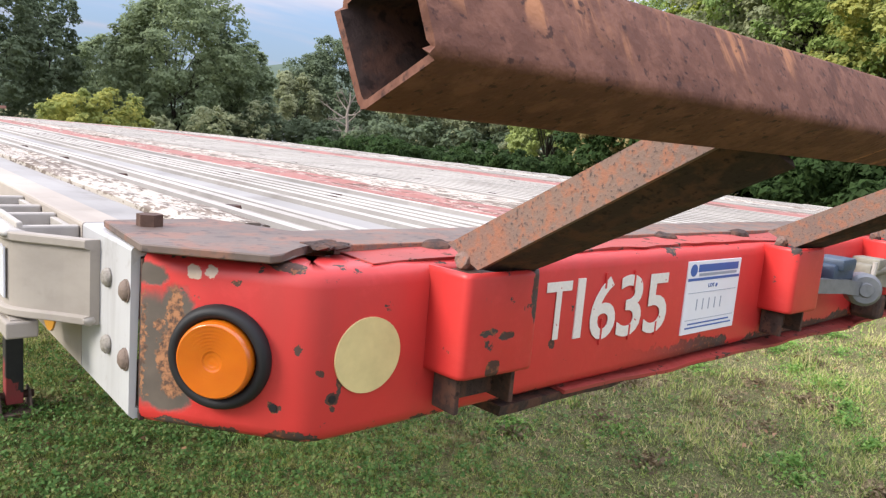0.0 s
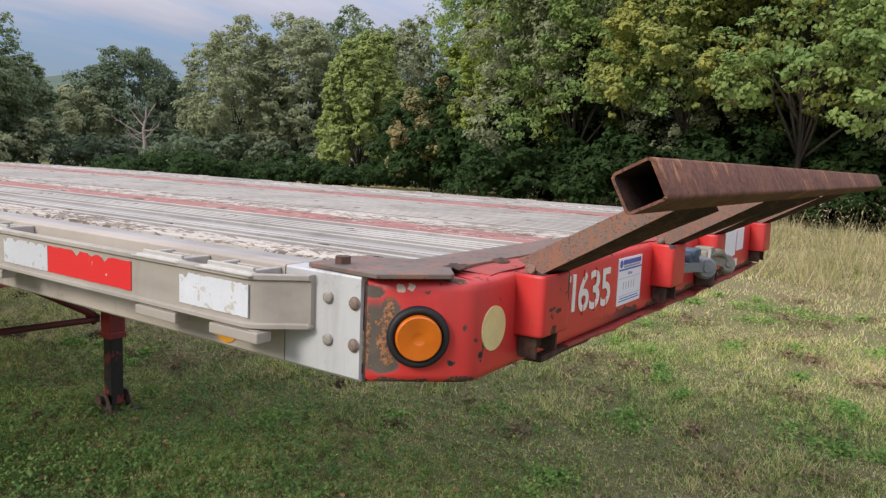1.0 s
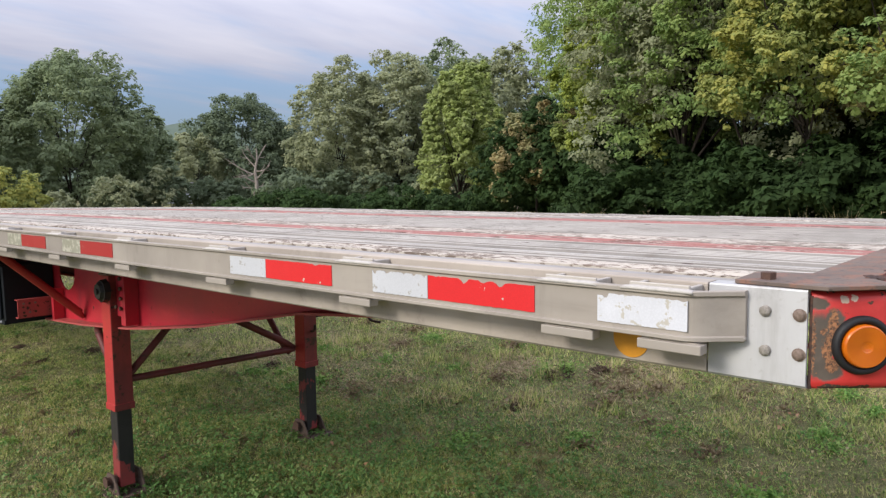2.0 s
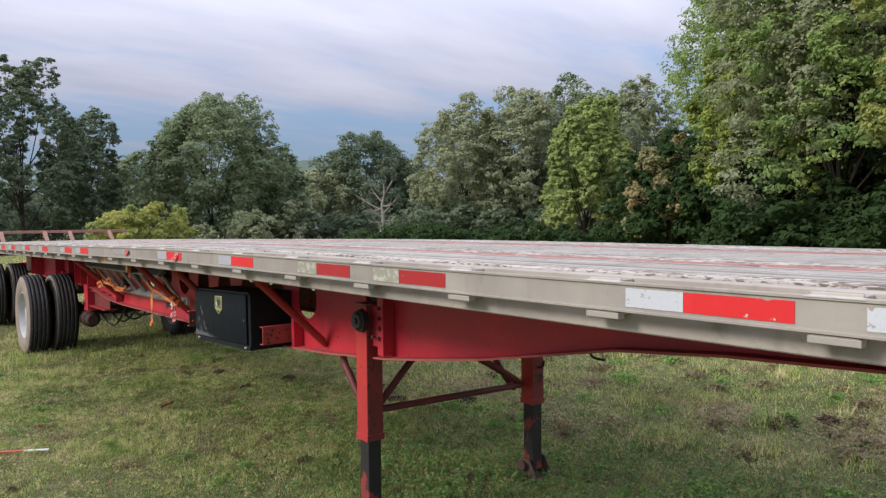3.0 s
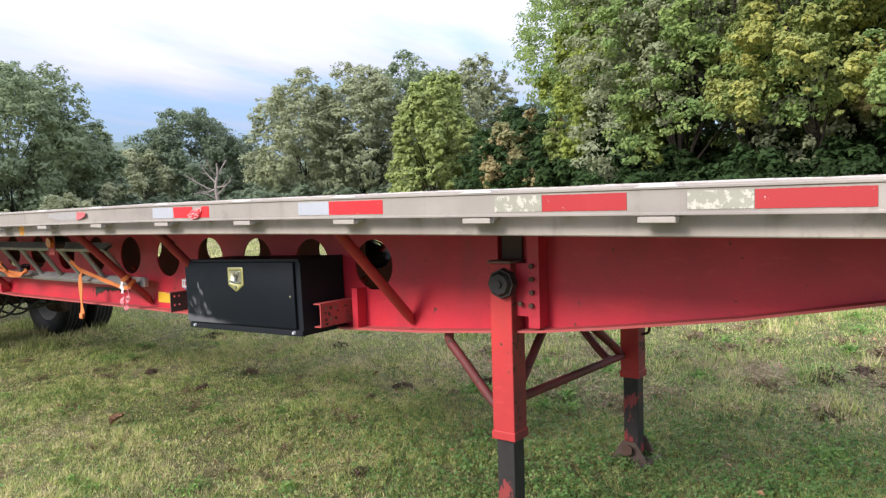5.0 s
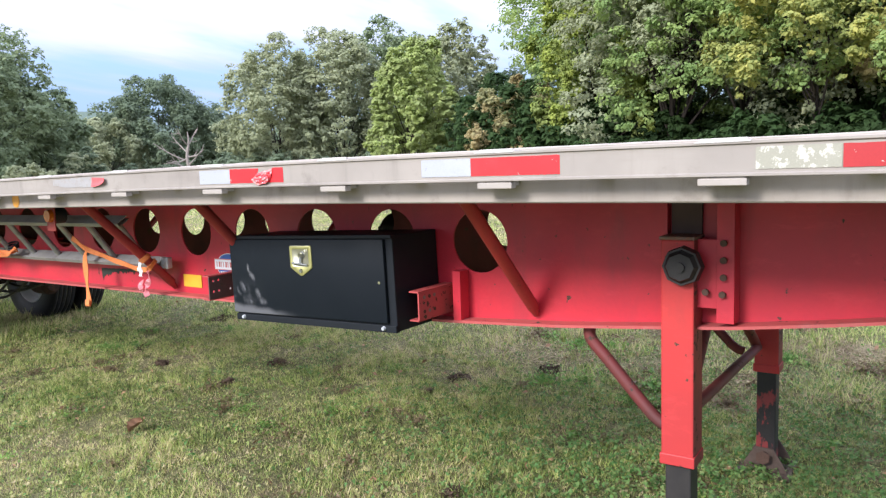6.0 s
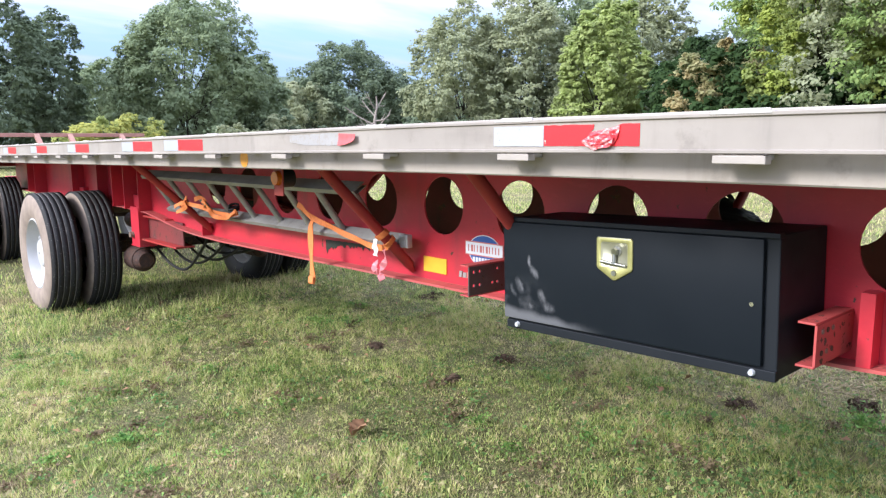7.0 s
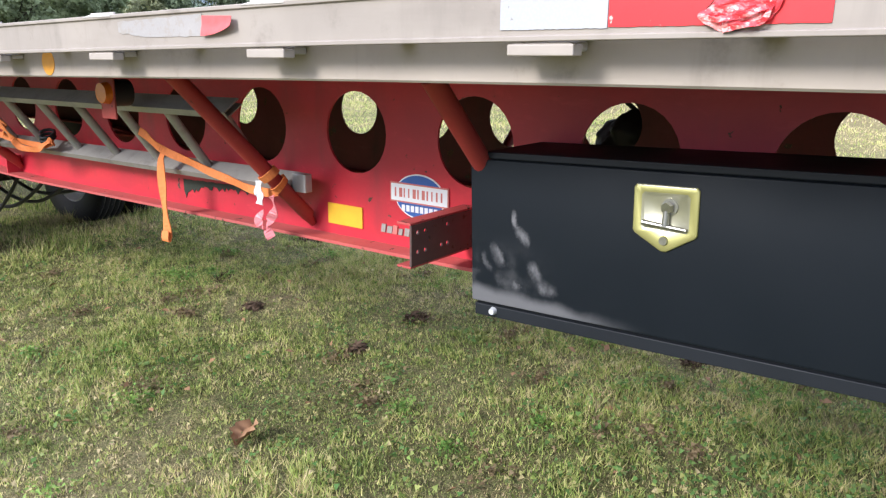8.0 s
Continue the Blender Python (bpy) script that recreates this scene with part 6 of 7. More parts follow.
# strap with loops and bows at the rear brace
strap2 = thing("ratchet_strap", (0.45, 8.4, 0.95), "orange webbing knotted round the rear brace and ladder rungs", "strap")
LOOPS = [
    [(0.40, 8.74, 1.055), (0.405, 8.68, 1.075), (0.415, 8.62, 1.088), (0.43, 8.56, 1.080), (0.45, 8.46, 1.070), (0.475, 8.40, 1.052), (0.505, 8.30, 1.035), (0.525, 8.20, 1.030), (0.530, 8.12, 1.050)],
    [(0.42, 8.76, 1.020), (0.415, 8.70, 1.030), (0.425, 8.62, 1.060), (0.41, 8.585, 1.100), (0.43, 8.62, 1.120), (0.45, 8.68, 1.095), (0.44, 8.72, 1.050)],
    [(0.455, 8.44, 1.110), (0.450, 8.39, 1.095), (0.465, 8.37, 1.060), (0.480, 8.345, 1.020), (0.50, 8.30, 1.010), (0.505, 8.22, 1.015), (0.51, 8.16, 1.040), (0.515, 8.12, 1.060), (0.52, 8.10, 1.040)],
    [(0.44, 8.52, 1.110), (0.455, 8.46, 1.128), (0.46, 8.41, 1.105), (0.455, 8.43, 1.070)],
]
for j, lp in enumerate(LOOPS):
    pts = smooth_path(lp, 6)
    part("webbing", ribbon(bmesh.new(), pts, 0.026, [Vector((0.5 * math.sin(i * 0.33 + j), 0.3 * math.cos(i * 0.4), 1)) for i in range(len(pts))], 0.003), M_STRAP, strap2)
# dark cord round a rung
bm = bmesh.new()
pipe(bm, [(0.545 + 0.030 * math.cos(k * 0.785), 8.20 + 0.030 * math.sin(k * 0.785), 1.050 + 0.012 * math.sin(k * 0.785 + 1) + 0.002 * k) for k in range(20)], 0.007, 7)
part("cord", bm, M_RUBBER, strap2, "dark rubber cord round a rung", 40)
# ties hanging at the front brace
tag = thing("tie_ribbon", (0.52, 6.70, 0.85), "pink and white plastic ribbon tied to the brace", "ribbon")
part("white_tie", ribbon(bmesh.new(), smooth_path([(0.505, 6.725, 1.030), (0.495, 6.722, 1.00), (0.500, 6.720, 0.980), (0.498, 6.722, 0.955)], 4), 0.034, [Vector((0.3 * math.sin(i * 0.8), 1, 0.1)) for i in range(13)], 0.003), M_PAPER, tag)
part("pink_tie", ribbon(bmesh.new(), smooth_path([(0.515, 6.68, 0.985), (0.510, 6.665, 0.940), (0.508, 6.69, 0.905), (0.505, 6.70, 0.880), (0.500, 6.675, 0.850)], 5), 0.030, [Vector((0.7 * math.sin(i * 0.6), 1, 0.2)) for i in range(21)], 0.003), M_PINK, tag)
part("pink_tie", ribbon(bmesh.new(), smooth_path([(0.508, 6.715, 0.930), (0.500, 6.735, 0.900), (0.503, 6.712, 0.872)], 5), 0.028, [Vector((0.6 * math.cos(i * 0.6), 1, 0.3)) for i in range(11)], 0.003), M_PINK, tag)


# black folded sheet, a lumpy bundle slung against the outer face of the far beam
def tarp_bundle():
    t = thing("folded_tarp", (2.02, 5.95, 0.98), "black folded tarp bundled against the red beam", "tarp")
    bm = bmesh.new()
    bmesh.ops.create_icosphere(bm, subdivisions=5, radius=1.0)
    for v in bm.verts:
        d = v.co.copy()
        q = Vector((d.x * 1.5, d.y * 2.6, d.z * 1.5))
        k = 1.0 + 0.22 * noise.noise(q) + 0.10 * abs(noise.noise(q * 2.7)) + 0.04 * noise.noise(q * 6)
        tall = 0.150 + 0.050 * math.sin(2.6 * d.y + 0.5)
        v.co = Vector((max(1.816, 2.00 + 0.17 * d.x * k), 5.955 + 0.30 * d.y * k, 1.045 + tall * d.z * k))
    part("sheet", bm, M_TARP, t, smooth=60)
    for y in (5.84, 6.10):
        bm = ribbon(bmesh.new(), smooth_path([(1.815, y, 1.27), (1.95, y, 1.225), (2.10, y + 0.02, 1.17), (2.20, y + 0.02, 1.04), (2.08, y, 0.88), (1.90, y, 0.86), (1.815, y, 0.93)], 6), 0.03, Vector((0, 1, 0)), 0.003)
        part("tie", bm, M_RUBBER, t, "black tie band")


tarp_bundle()

# ---- ground, grass, trees ----
def ground_z(x, y):
    """Gentle rise across the field."""
    d = np.hypot(x, y)
    dip = 0.125 * np.exp(-((np.asarray(x) - 2.0) ** 2 + (np.asarray(y) - 2.5) ** 2) / 6.8)
    return 0.45 * np.tanh((0.020 * np.asarray(x) + 0.0085 * np.asarray(y)) / 0.45) * np.exp(-(d / 38) ** 4) - 0.25 * (1 - np.exp(-(d / 45) ** 4)) - dip


def lumps(x, y):
    return 0.012 * np.sin(x * 1.7 + 0.6 * np.sin(y * 1.1)) * np.sin(y * 1.3 + 1.0) + 0.006 * np.sin(x * 4.1 + 2.0) * np.sin(y * 3.7)


w_ = Nodes("mown_grass_ground")
fine_ = w_.noise(38, 5, 0.7)
speck_ = w_.noise(130, 4, 0.7)
# soil and thatch, with green showing through all over it
c_ = w_.mix(w_.step(w_.noise(3.5, 5, 0.65), 0.35, 0.65), (0.120, 0.110, 0.050), (0.190, 0.165, 0.085))
c_ = w_.mix(w_.step(w_.noise(60, 5, 0.7), 0.44, 0.58, 0.0, 0.85), c_, (0.150, 0.190, 0.060))
c_ = w_.mix(w_.step(w_.noise(0.55, 5, 0.6), 0.46, 0.62, 0.0, 0.55), c_, (0.270, 0.225, 0.125))
c_ = w_.mix(w_.step(w_.noise(1.4, 6, 0.7), 0.57, 0.66, 0.0, 0.85), c_, (0.190, 0.135, 0.090))
c_ = w_.mix(w_.step(fine_, 0.45, 0.60, 0.0, 0.65), c_, (0.055, 0.058, 0.028))
x_, y_, _z = w_.xyz()
dry_ = w_.math("ADD", w_.math("SUBTRACT", x_, w_.math("MULTIPLY", y_, 0.7)), w_.math("MULTIPLY", w_.noise(0.5, 4), 4.0))
c_ = w_.mix(w_.step(dry_, 5.0, 9.0, 0.0, 0.45), c_, (0.34, 0.275, 0.150))
c_ = w_.mix(w_.step(speck_, 0.50, 0.58, 0.0, 0.70), c_, (0.045, 0.046, 0.024))
c_ = w_.mix(w_.step(w_.noise(110, 4, 0.7, w_.coords((1, 1.8, 1))), 0.55, 0.62, 0.0, 0.75), c_, (0.42, 0.37, 0.19))
w_.bump(w_.math("ADD", fine_, w_.math("MULTIPLY", speck_, 0.4)), 0.8, 0.03)
M_GROUND = w_.finish(c_, 0.95, 0.0, 0.1)


def spread(n, reach, power):
    """Coordinates from -reach to reach, closest together at zero."""
    t = np.linspace(-1, 1, n)
    return np.sign(t) * np.abs(t) ** power * reach


gx, gy = np.meshgrid(spread(181, 900, 3.2) + 1.0, spread(181, 900, 3.2) + 4.0)
gv = np.stack([gx, gy, ground_z(gx, gy) + lumps(gx, gy)], -1).reshape(-1, 3)
idx = np.arange(181 * 181).reshape(181, 181)
gf = np.stack([idx[:-1, :-1], idx[:-1, 1:], idx[1:, 1:], idx[1:, :-1]], -1).reshape(-1, 4)
ground = new("ground", fast_mesh("ground", gv, gf, M_GROUND))
for p in ground.data.polygons:
    p.use_smooth = True
tagged(ground, "mown grass field with dry patches and bare spots", "ground", "", "structure")


def foliage(name, cols, scale=0.8, rough=0.8, trans=0.48):
    """Leaf material: hue differs leaf by leaf and bough by bough."""
    w = Nodes(name)
    bough = w.noise(scale, 3, 0.6)
    a = w.mix(w.rand(True), cols[0], cols[1])
    c = w.mix(w.step(bough, 0.42, 0.62, 0.0, 0.8), a, cols[2])
    m = w.finish(c, rough, 0.0, 0.08)
    tr = w.nt.nodes.new("ShaderNodeBsdfTranslucent")
    w.nt.links.new(c, tr.inputs["Color"])
    mx = w.nt.nodes.new("ShaderNodeMixShader")
    mx.inputs[0].default_value = trans
    out = w.nt.nodes["Material Output"]
    w.nt.links.new(w.b.outputs[0], mx.inputs[1])
    w.nt.links.new(tr.outputs[0], mx.inputs[2])
    w.nt.links.new(mx.outputs[0], out.inputs["Surface"])
    return m


M_LEAF = {
    "dark": foliage("dark_oak_leaves", [(0.139, 0.182, 0.109), (0.192, 0.239, 0.141), (0.169, 0.212, 0.135)]),
    "mid": foliage("oak_leaves", [(0.205, 0.258, 0.139), (0.285, 0.336, 0.180), (0.253, 0.315, 0.187)]),
    "grey": foliage("dusty_oak_leaves", [(0.278, 0.307, 0.178), (0.404, 0.424, 0.247), (0.342, 0.375, 0.230)]),
    "bright": foliage("locust_leaves", [(0.325, 0.399, 0.131), (0.427, 0.490, 0.177), (0.365, 0.422, 0.182)]),
    "lime": foliage("yellowing_leaves", [(0.314, 0.388, 0.091), (0.416, 0.462, 0.114), (0.274, 0.331, 0.120)]),
    "gold": foliage("autumn_oak_leaves", [(0.344, 0.380, 0.121), (0.518, 0.489, 0.136), (0.267, 0.326, 0.117)]),
    "olive": foliage("olive_oak_leaves", [(0.251, 0.334, 0.108), (0.360, 0.450, 0.148), (0.227, 0.334, 0.122)]),
    "rust": foliage("browning_leaves", [(0.381, 0.315, 0.156), (0.484, 0.399, 0.199), (0.319, 0.347, 0.170)]),
    # leaf colour darkened to hold the deep shade under the oaks
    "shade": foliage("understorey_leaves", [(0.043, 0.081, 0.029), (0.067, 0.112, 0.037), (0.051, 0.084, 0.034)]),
}
M_BARK = plain("oak_bark", (0.045, 0.037, 0.031), 0.95, 0, 0.45, 6, 0.1, 0.8, (1, 1, 0.2))
M_SNAG = plain("bleached_dead_wood", (0.26, 0.225, 0.195), 0.9, 0, 0.3, 6, 0.1, 0.5, (1, 1, 0.2))

RNG = np.random.default_rng(5)


def leaf_quads(pos, size, up=0.35, slim=0.55, out=None, corners=4):
    """Diamond or three-cornered leaves at pos (n, 3); size (n,); out: the way each one tends to face."""
    n = len(pos)
    nrm = RNG.normal(size=(n, 3))
    nrm[:, 2] = np.abs(nrm[:, 2]) + up
    if out is not None:
        nrm = nrm * 0.55 + out * 1.2
    nrm /= np.linalg.norm(nrm, axis=1, keepdims=True)
    a = np.cross(nrm, RNG.normal(size=(n, 3)))
    a /= np.linalg.norm(a, axis=1, keepdims=True)
    b = np.cross(nrm, a)
    s = size[:, None] * 0.5
    dip = nrm * s * 0.25
    if corners == 3:
        v = np.stack([pos + a * s - dip, pos - a * s * 0.7 + b * s * slim * 1.3, pos - a * s * 0.7 - b * s * slim * 1.3], 1).reshape(-1, 3)
        return v, np.arange(3 * n).reshape(n, 3)
    v = np.stack([pos + a * s - dip, pos + b * s * slim, pos - a * s - dip, pos - b * s * slim], 1).reshape(-1, 3)
    f = np.arange(4 * n).reshape(n, 4)
    return v, f


def unit(v):
    return v / np.maximum(1e-9, np.linalg.norm(v, axis=1, keepdims=True))


def crown_points(n, c, rx, rz, boughs, seed, reach=(0.52, 0.84), bough=(0.20, 0.34), clump=(0.050, 0.095), full=0.30, foot=-0.95, per=22):
    """Leaves of one uneven crown: boughs round the trunk, leafy clumps on the boughs, leaves on the clumps."""
    r = np.random.default_rng(seed)
    scale = np.array([rx, rx, rz])
    i = np.arange(boughs)
    v = foot + (1.0 - foot) * (i + r.uniform(0.1, 0.9, boughs)) / boughs
    ang = i * 2.39996 + r.uniform(-0.55, 0.55, boughs)
    # round-headed, and almost as wide near the foot as in the middle
    prof = np.where(v > -0.2, np.sqrt(np.clip(1 - ((v + 0.2) / 1.2) ** 2, 0, 1)), 0.86 + 0.14 * (v + 1.0) / 0.8)
    d = np.stack([np.cos(ang) * prof, np.sin(ang) * prof, v], -1)
    bc = d * r.uniform(*reach, boughs)[:, None]
    bs = r.uniform(*bough, boughs)
    k = boughs * per
    which = np.arange(k) % boughs
    e = unit(r.normal(size=(k, 3)) + unit(d)[which] * 0.95 + np.array([0, 0, 0.25]))
    cc = bc[which] + e * (bs[which] * r.uniform(0.62, 1.08, k))[:, None]
    cs = r.uniform(*clump, k)
    # leaves lie on the upper and outer skin of their clump
    w = cs ** 2 / np.sum(cs ** 2)
    pick = r.choice(k, n, p=w)
    g = unit(r.normal(size=(n, 3)) + e[pick] * 0.45 + np.array([0, 0, 0.28]))
    p = cc[pick] * scale + g * (cs[pick] * rx * r.uniform(0.45, 1.12, n))[:, None] * np.array([1.15, 1.15, 0.70])
    out = unit(g * 0.7 + e[pick] * 0.5 + np.array([0, 0, 0.10]))
    # leaves deep inside the boughs
    m = int(n * full)
    b = r.integers(0, boughs, m)
    inner = (bc[b] + unit(r.normal(size=(m, 3))) * (bs[b] * r.uniform(0.3, 0.95, m))[:, None]) * scale
    p[:m], out[:m] = inner, unit(r.normal(size=(m, 3)))
    return np.array(c) + p, np.array(c) + bc * scale, out


C0 = (-1.5, 0.8)


def at_bearing(az, dist):
    return C0[0] + dist * math.sin(radians(az)), C0[1] + dist * math.cos(radians(az))


def grow_tree(az, dist, h, rx, base, key, leaf, n, seed, boughs=26, label="", name="oak_tree", group="trees at the field edge", open_crown=False):
    x, y = at_bearing(az, dist)
    z0 = float(ground_z(x, y))
    t = thing(name, (x, y, z0), label, "tree", group)
    rz = (h - base) / 2
    cz = z0 + base + rz
    if open_crown:
        pts, lc, out = crown_points(n, (x, y, cz), rx, rz, boughs, seed, (0.48, 0.88), (0.17, 0.28), (0.034, 0.070), 0.14, -0.92, 26)
    else:
        pts, lc, out = crown_points(n, (x, y, cz), rx, rz, boughs, seed)
    rr = random.Random(seed)
    bm = bmesh.new()
    r0 = 0.0085 * h + 0.03
    top = Vector((x + rr.uniform(-0.3, 0.3), y + rr.uniform(-0.3, 0.3), z0 + base + rz * 1.3))
    pipe(bm, smooth_path([(x, y, z0 - 0.2), (x + rr.uniform(-0.15, 0.15), y, z0 + base * 0.5), (x + rr.uniform(-0.25, 0.25), y, z0 + base + rz * 0.4), tuple(top)], 4),
         [r0 * (1.25 if i == 0 else 1.0 - 0.068 * i) for i in range(13)], 8)
    for q in lc[::2]:
        s = Vector((x, y, z0 + base * 0.7 + rr.uniform(0.05, 0.75) * rz))
        q = Vector(q)
        mid = s.lerp(q, 0.5) + Vector((rr.uniform(-0.4, 0.4), rr.uniform(-0.4, 0.4), 0.25))
        ps = smooth_path([tuple(s), tuple(mid), tuple(q)], 4)
        pipe(bm, ps, [r0 * (0.36 - 0.036 * i) for i in range(len(ps))], 6)
    part("trunk", bm, M_BARK, t, "", 60)
    v, f = leaf_quads(pts, RNG.uniform(0.65, 1.25, len(pts)) * leaf, 0.35, 0.62, out, 3 if dist > 40 else 4)
    hang(new("crown", fast_mesh("crown", v, f, M_LEAF[key])), t)
    return t


FAR = "broad green oak standing at the far side of the field"
DUSTY = "dusty grey-green oak, leafy to the ground"
for az, d, h, rx, base, key, n, boughs, lab in (
        (3.0, 60, 12.6, 5.0, 1.0, "dark", 11000, 26, FAR), (9.2, 56, 13.0, 4.3, 0.8, "dark", 15000, 24, "tall dark oak with an open, ragged crown"), (13.4, 60, 10.8, 2.9, 1.4, "dark", 6000, 15, "slim dark oak with a thin crown"),
        (17.2, 68, 8.8, 4.1, 0.6, "mid", 9000, 20, FAR), (21.8, 60, 12.6, 5.5, 0.3, "mid", 22000, 34, "large round-headed green oak"), (25.6, 63, 8.6, 3.7, 0.3, "mid", 10000, 20, FAR),
        (33.4, 76, 11.6, 6.0, 0.6, "dark", 18000, 30, FAR), (30.2, 72, 7.4, 3.1, 0.5, "grey", 6000, 16, "small greyish oak beside taller trees"), (37.0, 78, 9.0, 4.0, 0.4, "dark", 9000, 20, FAR),
        (41.4, 56, 11.4, 4.3, 0.2, "grey", 17000, 28, DUSTY), (46.0, 57, 12.6, 4.7, 0.2, "grey", 19000, 30, DUSTY), (50.2, 62, 13.8, 4.4, 0.3, "mid", 15000, 26, FAR),
        (50.8, 46, 9.8, 2.9, 0.2, "bright", 17000, 34, "fresh light-green locust tree"), (54.4, 52, 11.6, 3.5, 0.2, "grey", 15000, 26, DUSTY), (57.4, 44, 6.8, 3.1, 0.2, "shade", 11000, 20, "low dark green tree in the hedge")):
    grow_tree(az, d, h, rx, base, key, 0.28 if d > 58 else 0.25, int(n * 1.8), int(az * 10), int(boughs * 1.5), lab, "locust_tree" if key == "bright" else "oak_tree", open_crown=key == "bright" or "ragged" in lab)
NEAR = "tall oak with big drooping boughs at the wood's edge"
for az, d, h, rx, base, key, n, boughs, lab in (
        (63.4, 31, 10.2, 2.9, 0.8, "lime", 26000, 26, "yellow-green young tree lit at the wood's edge"), (66.3, 34, 18.5, 6.0, 2.6, "olive", 52000, 52, NEAR), (57.4, 33, 5.2, 2.2, 0.3, "rust", 12000, 16, "low shrubby oak with browning leaves"),
        (68.6, 29, 16.0, 4.8, 1.4, "grey", 50000, 46, NEAR), (73.0, 27, 15.5, 4.7, 1.4, "olive", 48000, 46, "oak with boughs hanging low over the grass"), (77.0, 24.0, 10.5, 3.4, 2.2, "gold", 34000, 32, "oak turning yellow, boughs hanging over the grass"), (79.5, 28, 16.0, 4.9, 1.4, "grey", 40000, 44, NEAR), (81.5, 25.5, 6.2, 1.9, 2.4, "rust", 8000, 14, "small tree with browning reddish leaves"),
        (85.0, 23.0, 13.0, 4.4, 1.8, "olive", 42000, 40, "oak turning yellow, boughs hanging over the grass"), (91.0, 25, 15.0, 4.9, 1.4, "gold", 28000, 36, NEAR), (98.0, 24, 14.0, 4.8, 1.6, "grey", 12000, 26, NEAR), (107.0, 24, 13.0, 5.0, 2.0, "mid", 8000, 22, NEAR)):
    grow_tree(az, d, h, rx, base, key, 0.160, int(n * 1.2), int(az * 10), int(boughs * 1.4), lab, open_crown=True)
# second row, deeper in the wood
for az, d, h in ((60.5, 48, 7.0), (66.0, 42, 14.5), (71.5, 39, 15), (77.0, 38, 15), (82.5, 36, 15), (88.0, 35, 15), (94.0, 35, 15), (101.0, 35, 15)):
    grow_tree(az, d, h, 4.6, 0.5, "dark", 0.34, 9000, int(az * 10) + 7, 40, "tall dark oak deeper in the wood")

# hedge and undergrowth: uncountable shrubs
def undergrowth(name, spots, key, leaf, per, label):
    vs, fs, base = [], [], 0
    for i, (az, d, h, rx) in enumerate(spots):
        x, y = at_bearing(az, d)
        p, _, o = crown_points(per, (x, y, float(ground_z(x, y)) + h * 0.45), rx, h * 0.55, 9, 900 + i + int(az * 10), (0.40, 0.80), (0.26, 0.42), (0.09, 0.17), 0.10, -0.6, 12)
        k = p[:, 2] > ground_z(p[:, 0], p[:, 1])
        p, o = p[k], o[k]
        v, f = leaf_quads(p, RNG.uniform(0.6, 1.3, len(p)) * leaf * (1.15 if spots[0][1] > 40 else 1.3), 0.2, 0.6, o, 3)
        vs.append(v)
        fs.append(f + base)
        base += len(v)
    ob = new(name, fast_mesh(name, np.concatenate(vs), np.concatenate(fs), M_LEAF[key]))
    return tagged(ob, label, "shrubs", "", "stuff")


ru = random.Random(17)
undergrowth("undergrowth", [(55 + i * 1.25 + ru.uniform(-0.5, 0.5), (33 - 0.20 * i if i < 30 else 26.5) + ru.uniform(-1.5, 2.5), ru.uniform(2.4, 5.2), ru.uniform(1.6, 2.6)) for i in range(44)], "shade", 0.20, 2600, "undergrowth beneath the oaks, leaves darkened for shade")
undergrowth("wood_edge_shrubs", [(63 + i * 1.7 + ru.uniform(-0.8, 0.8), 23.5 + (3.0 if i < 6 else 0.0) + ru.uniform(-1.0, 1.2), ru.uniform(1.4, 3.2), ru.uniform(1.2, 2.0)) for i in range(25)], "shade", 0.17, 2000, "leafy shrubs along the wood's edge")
undergrowth("field_hedge", [(0 + i * 1.45 + ru.uniform(-0.6, 0.6), (62 if i < 26 else 54) + ru.uniform(-3, 8), ru.uniform(2.2, 4.2), ru.uniform(1.8, 3.0)) for i in range(42)], "dark", 0.28, 1100, "dense dark hedge between the far oaks")
# low dark hedge added in place of the trees' shaded bases
undergrowth("low_hedge", [(28 + i * 1.3 + ru.uniform(-0.5, 0.5), 43 - 0.25 * i + ru.uniform(-1.5, 1.5), ru.uniform(1.0, 2.0), ru.uniform(1.2, 1.8)) for i in range(24) if i > 3], "shade", 0.2, 900, "low hedge added as the shaded foot of the trees")
undergrowth("roadside_scrub", [(15.4, 47, 3.0, 1.8), (17.6, 48, 3.5, 2.0), (19.0, 49, 2.2, 1.5), (14.2, 50, 2.0, 1.5)], "gold", 0.20, 2600, "yellow-green scrub in front of the oaks")
undergrowth("grey_scrub", [(24.6, 53, 2.9, 1.6), (28.0, 58, 3.6, 2.0), (21.0, 52, 2.0, 1.4), (48.0, 50, 2.4, 1.6)], "grey", 0.20, 1500, "greyish scrub along the hedge")
# deep wood behind everything, far off
deep = [(az, 92 + ru.uniform(-6, 10), ru.uniform(7, 10.0), ru.uniform(5, 7)) for az in range(-2, 60, 4)] + [(az, 54 + ru.uniform(-3, 6), ru.uniform(9, 12), 5.5) for az in range(62, 112, 5)]
undergrowth("far_woods", [s for s in deep if not 27 < s[0] < 31], "dark", 0.50, 2200, "dark distant woods")

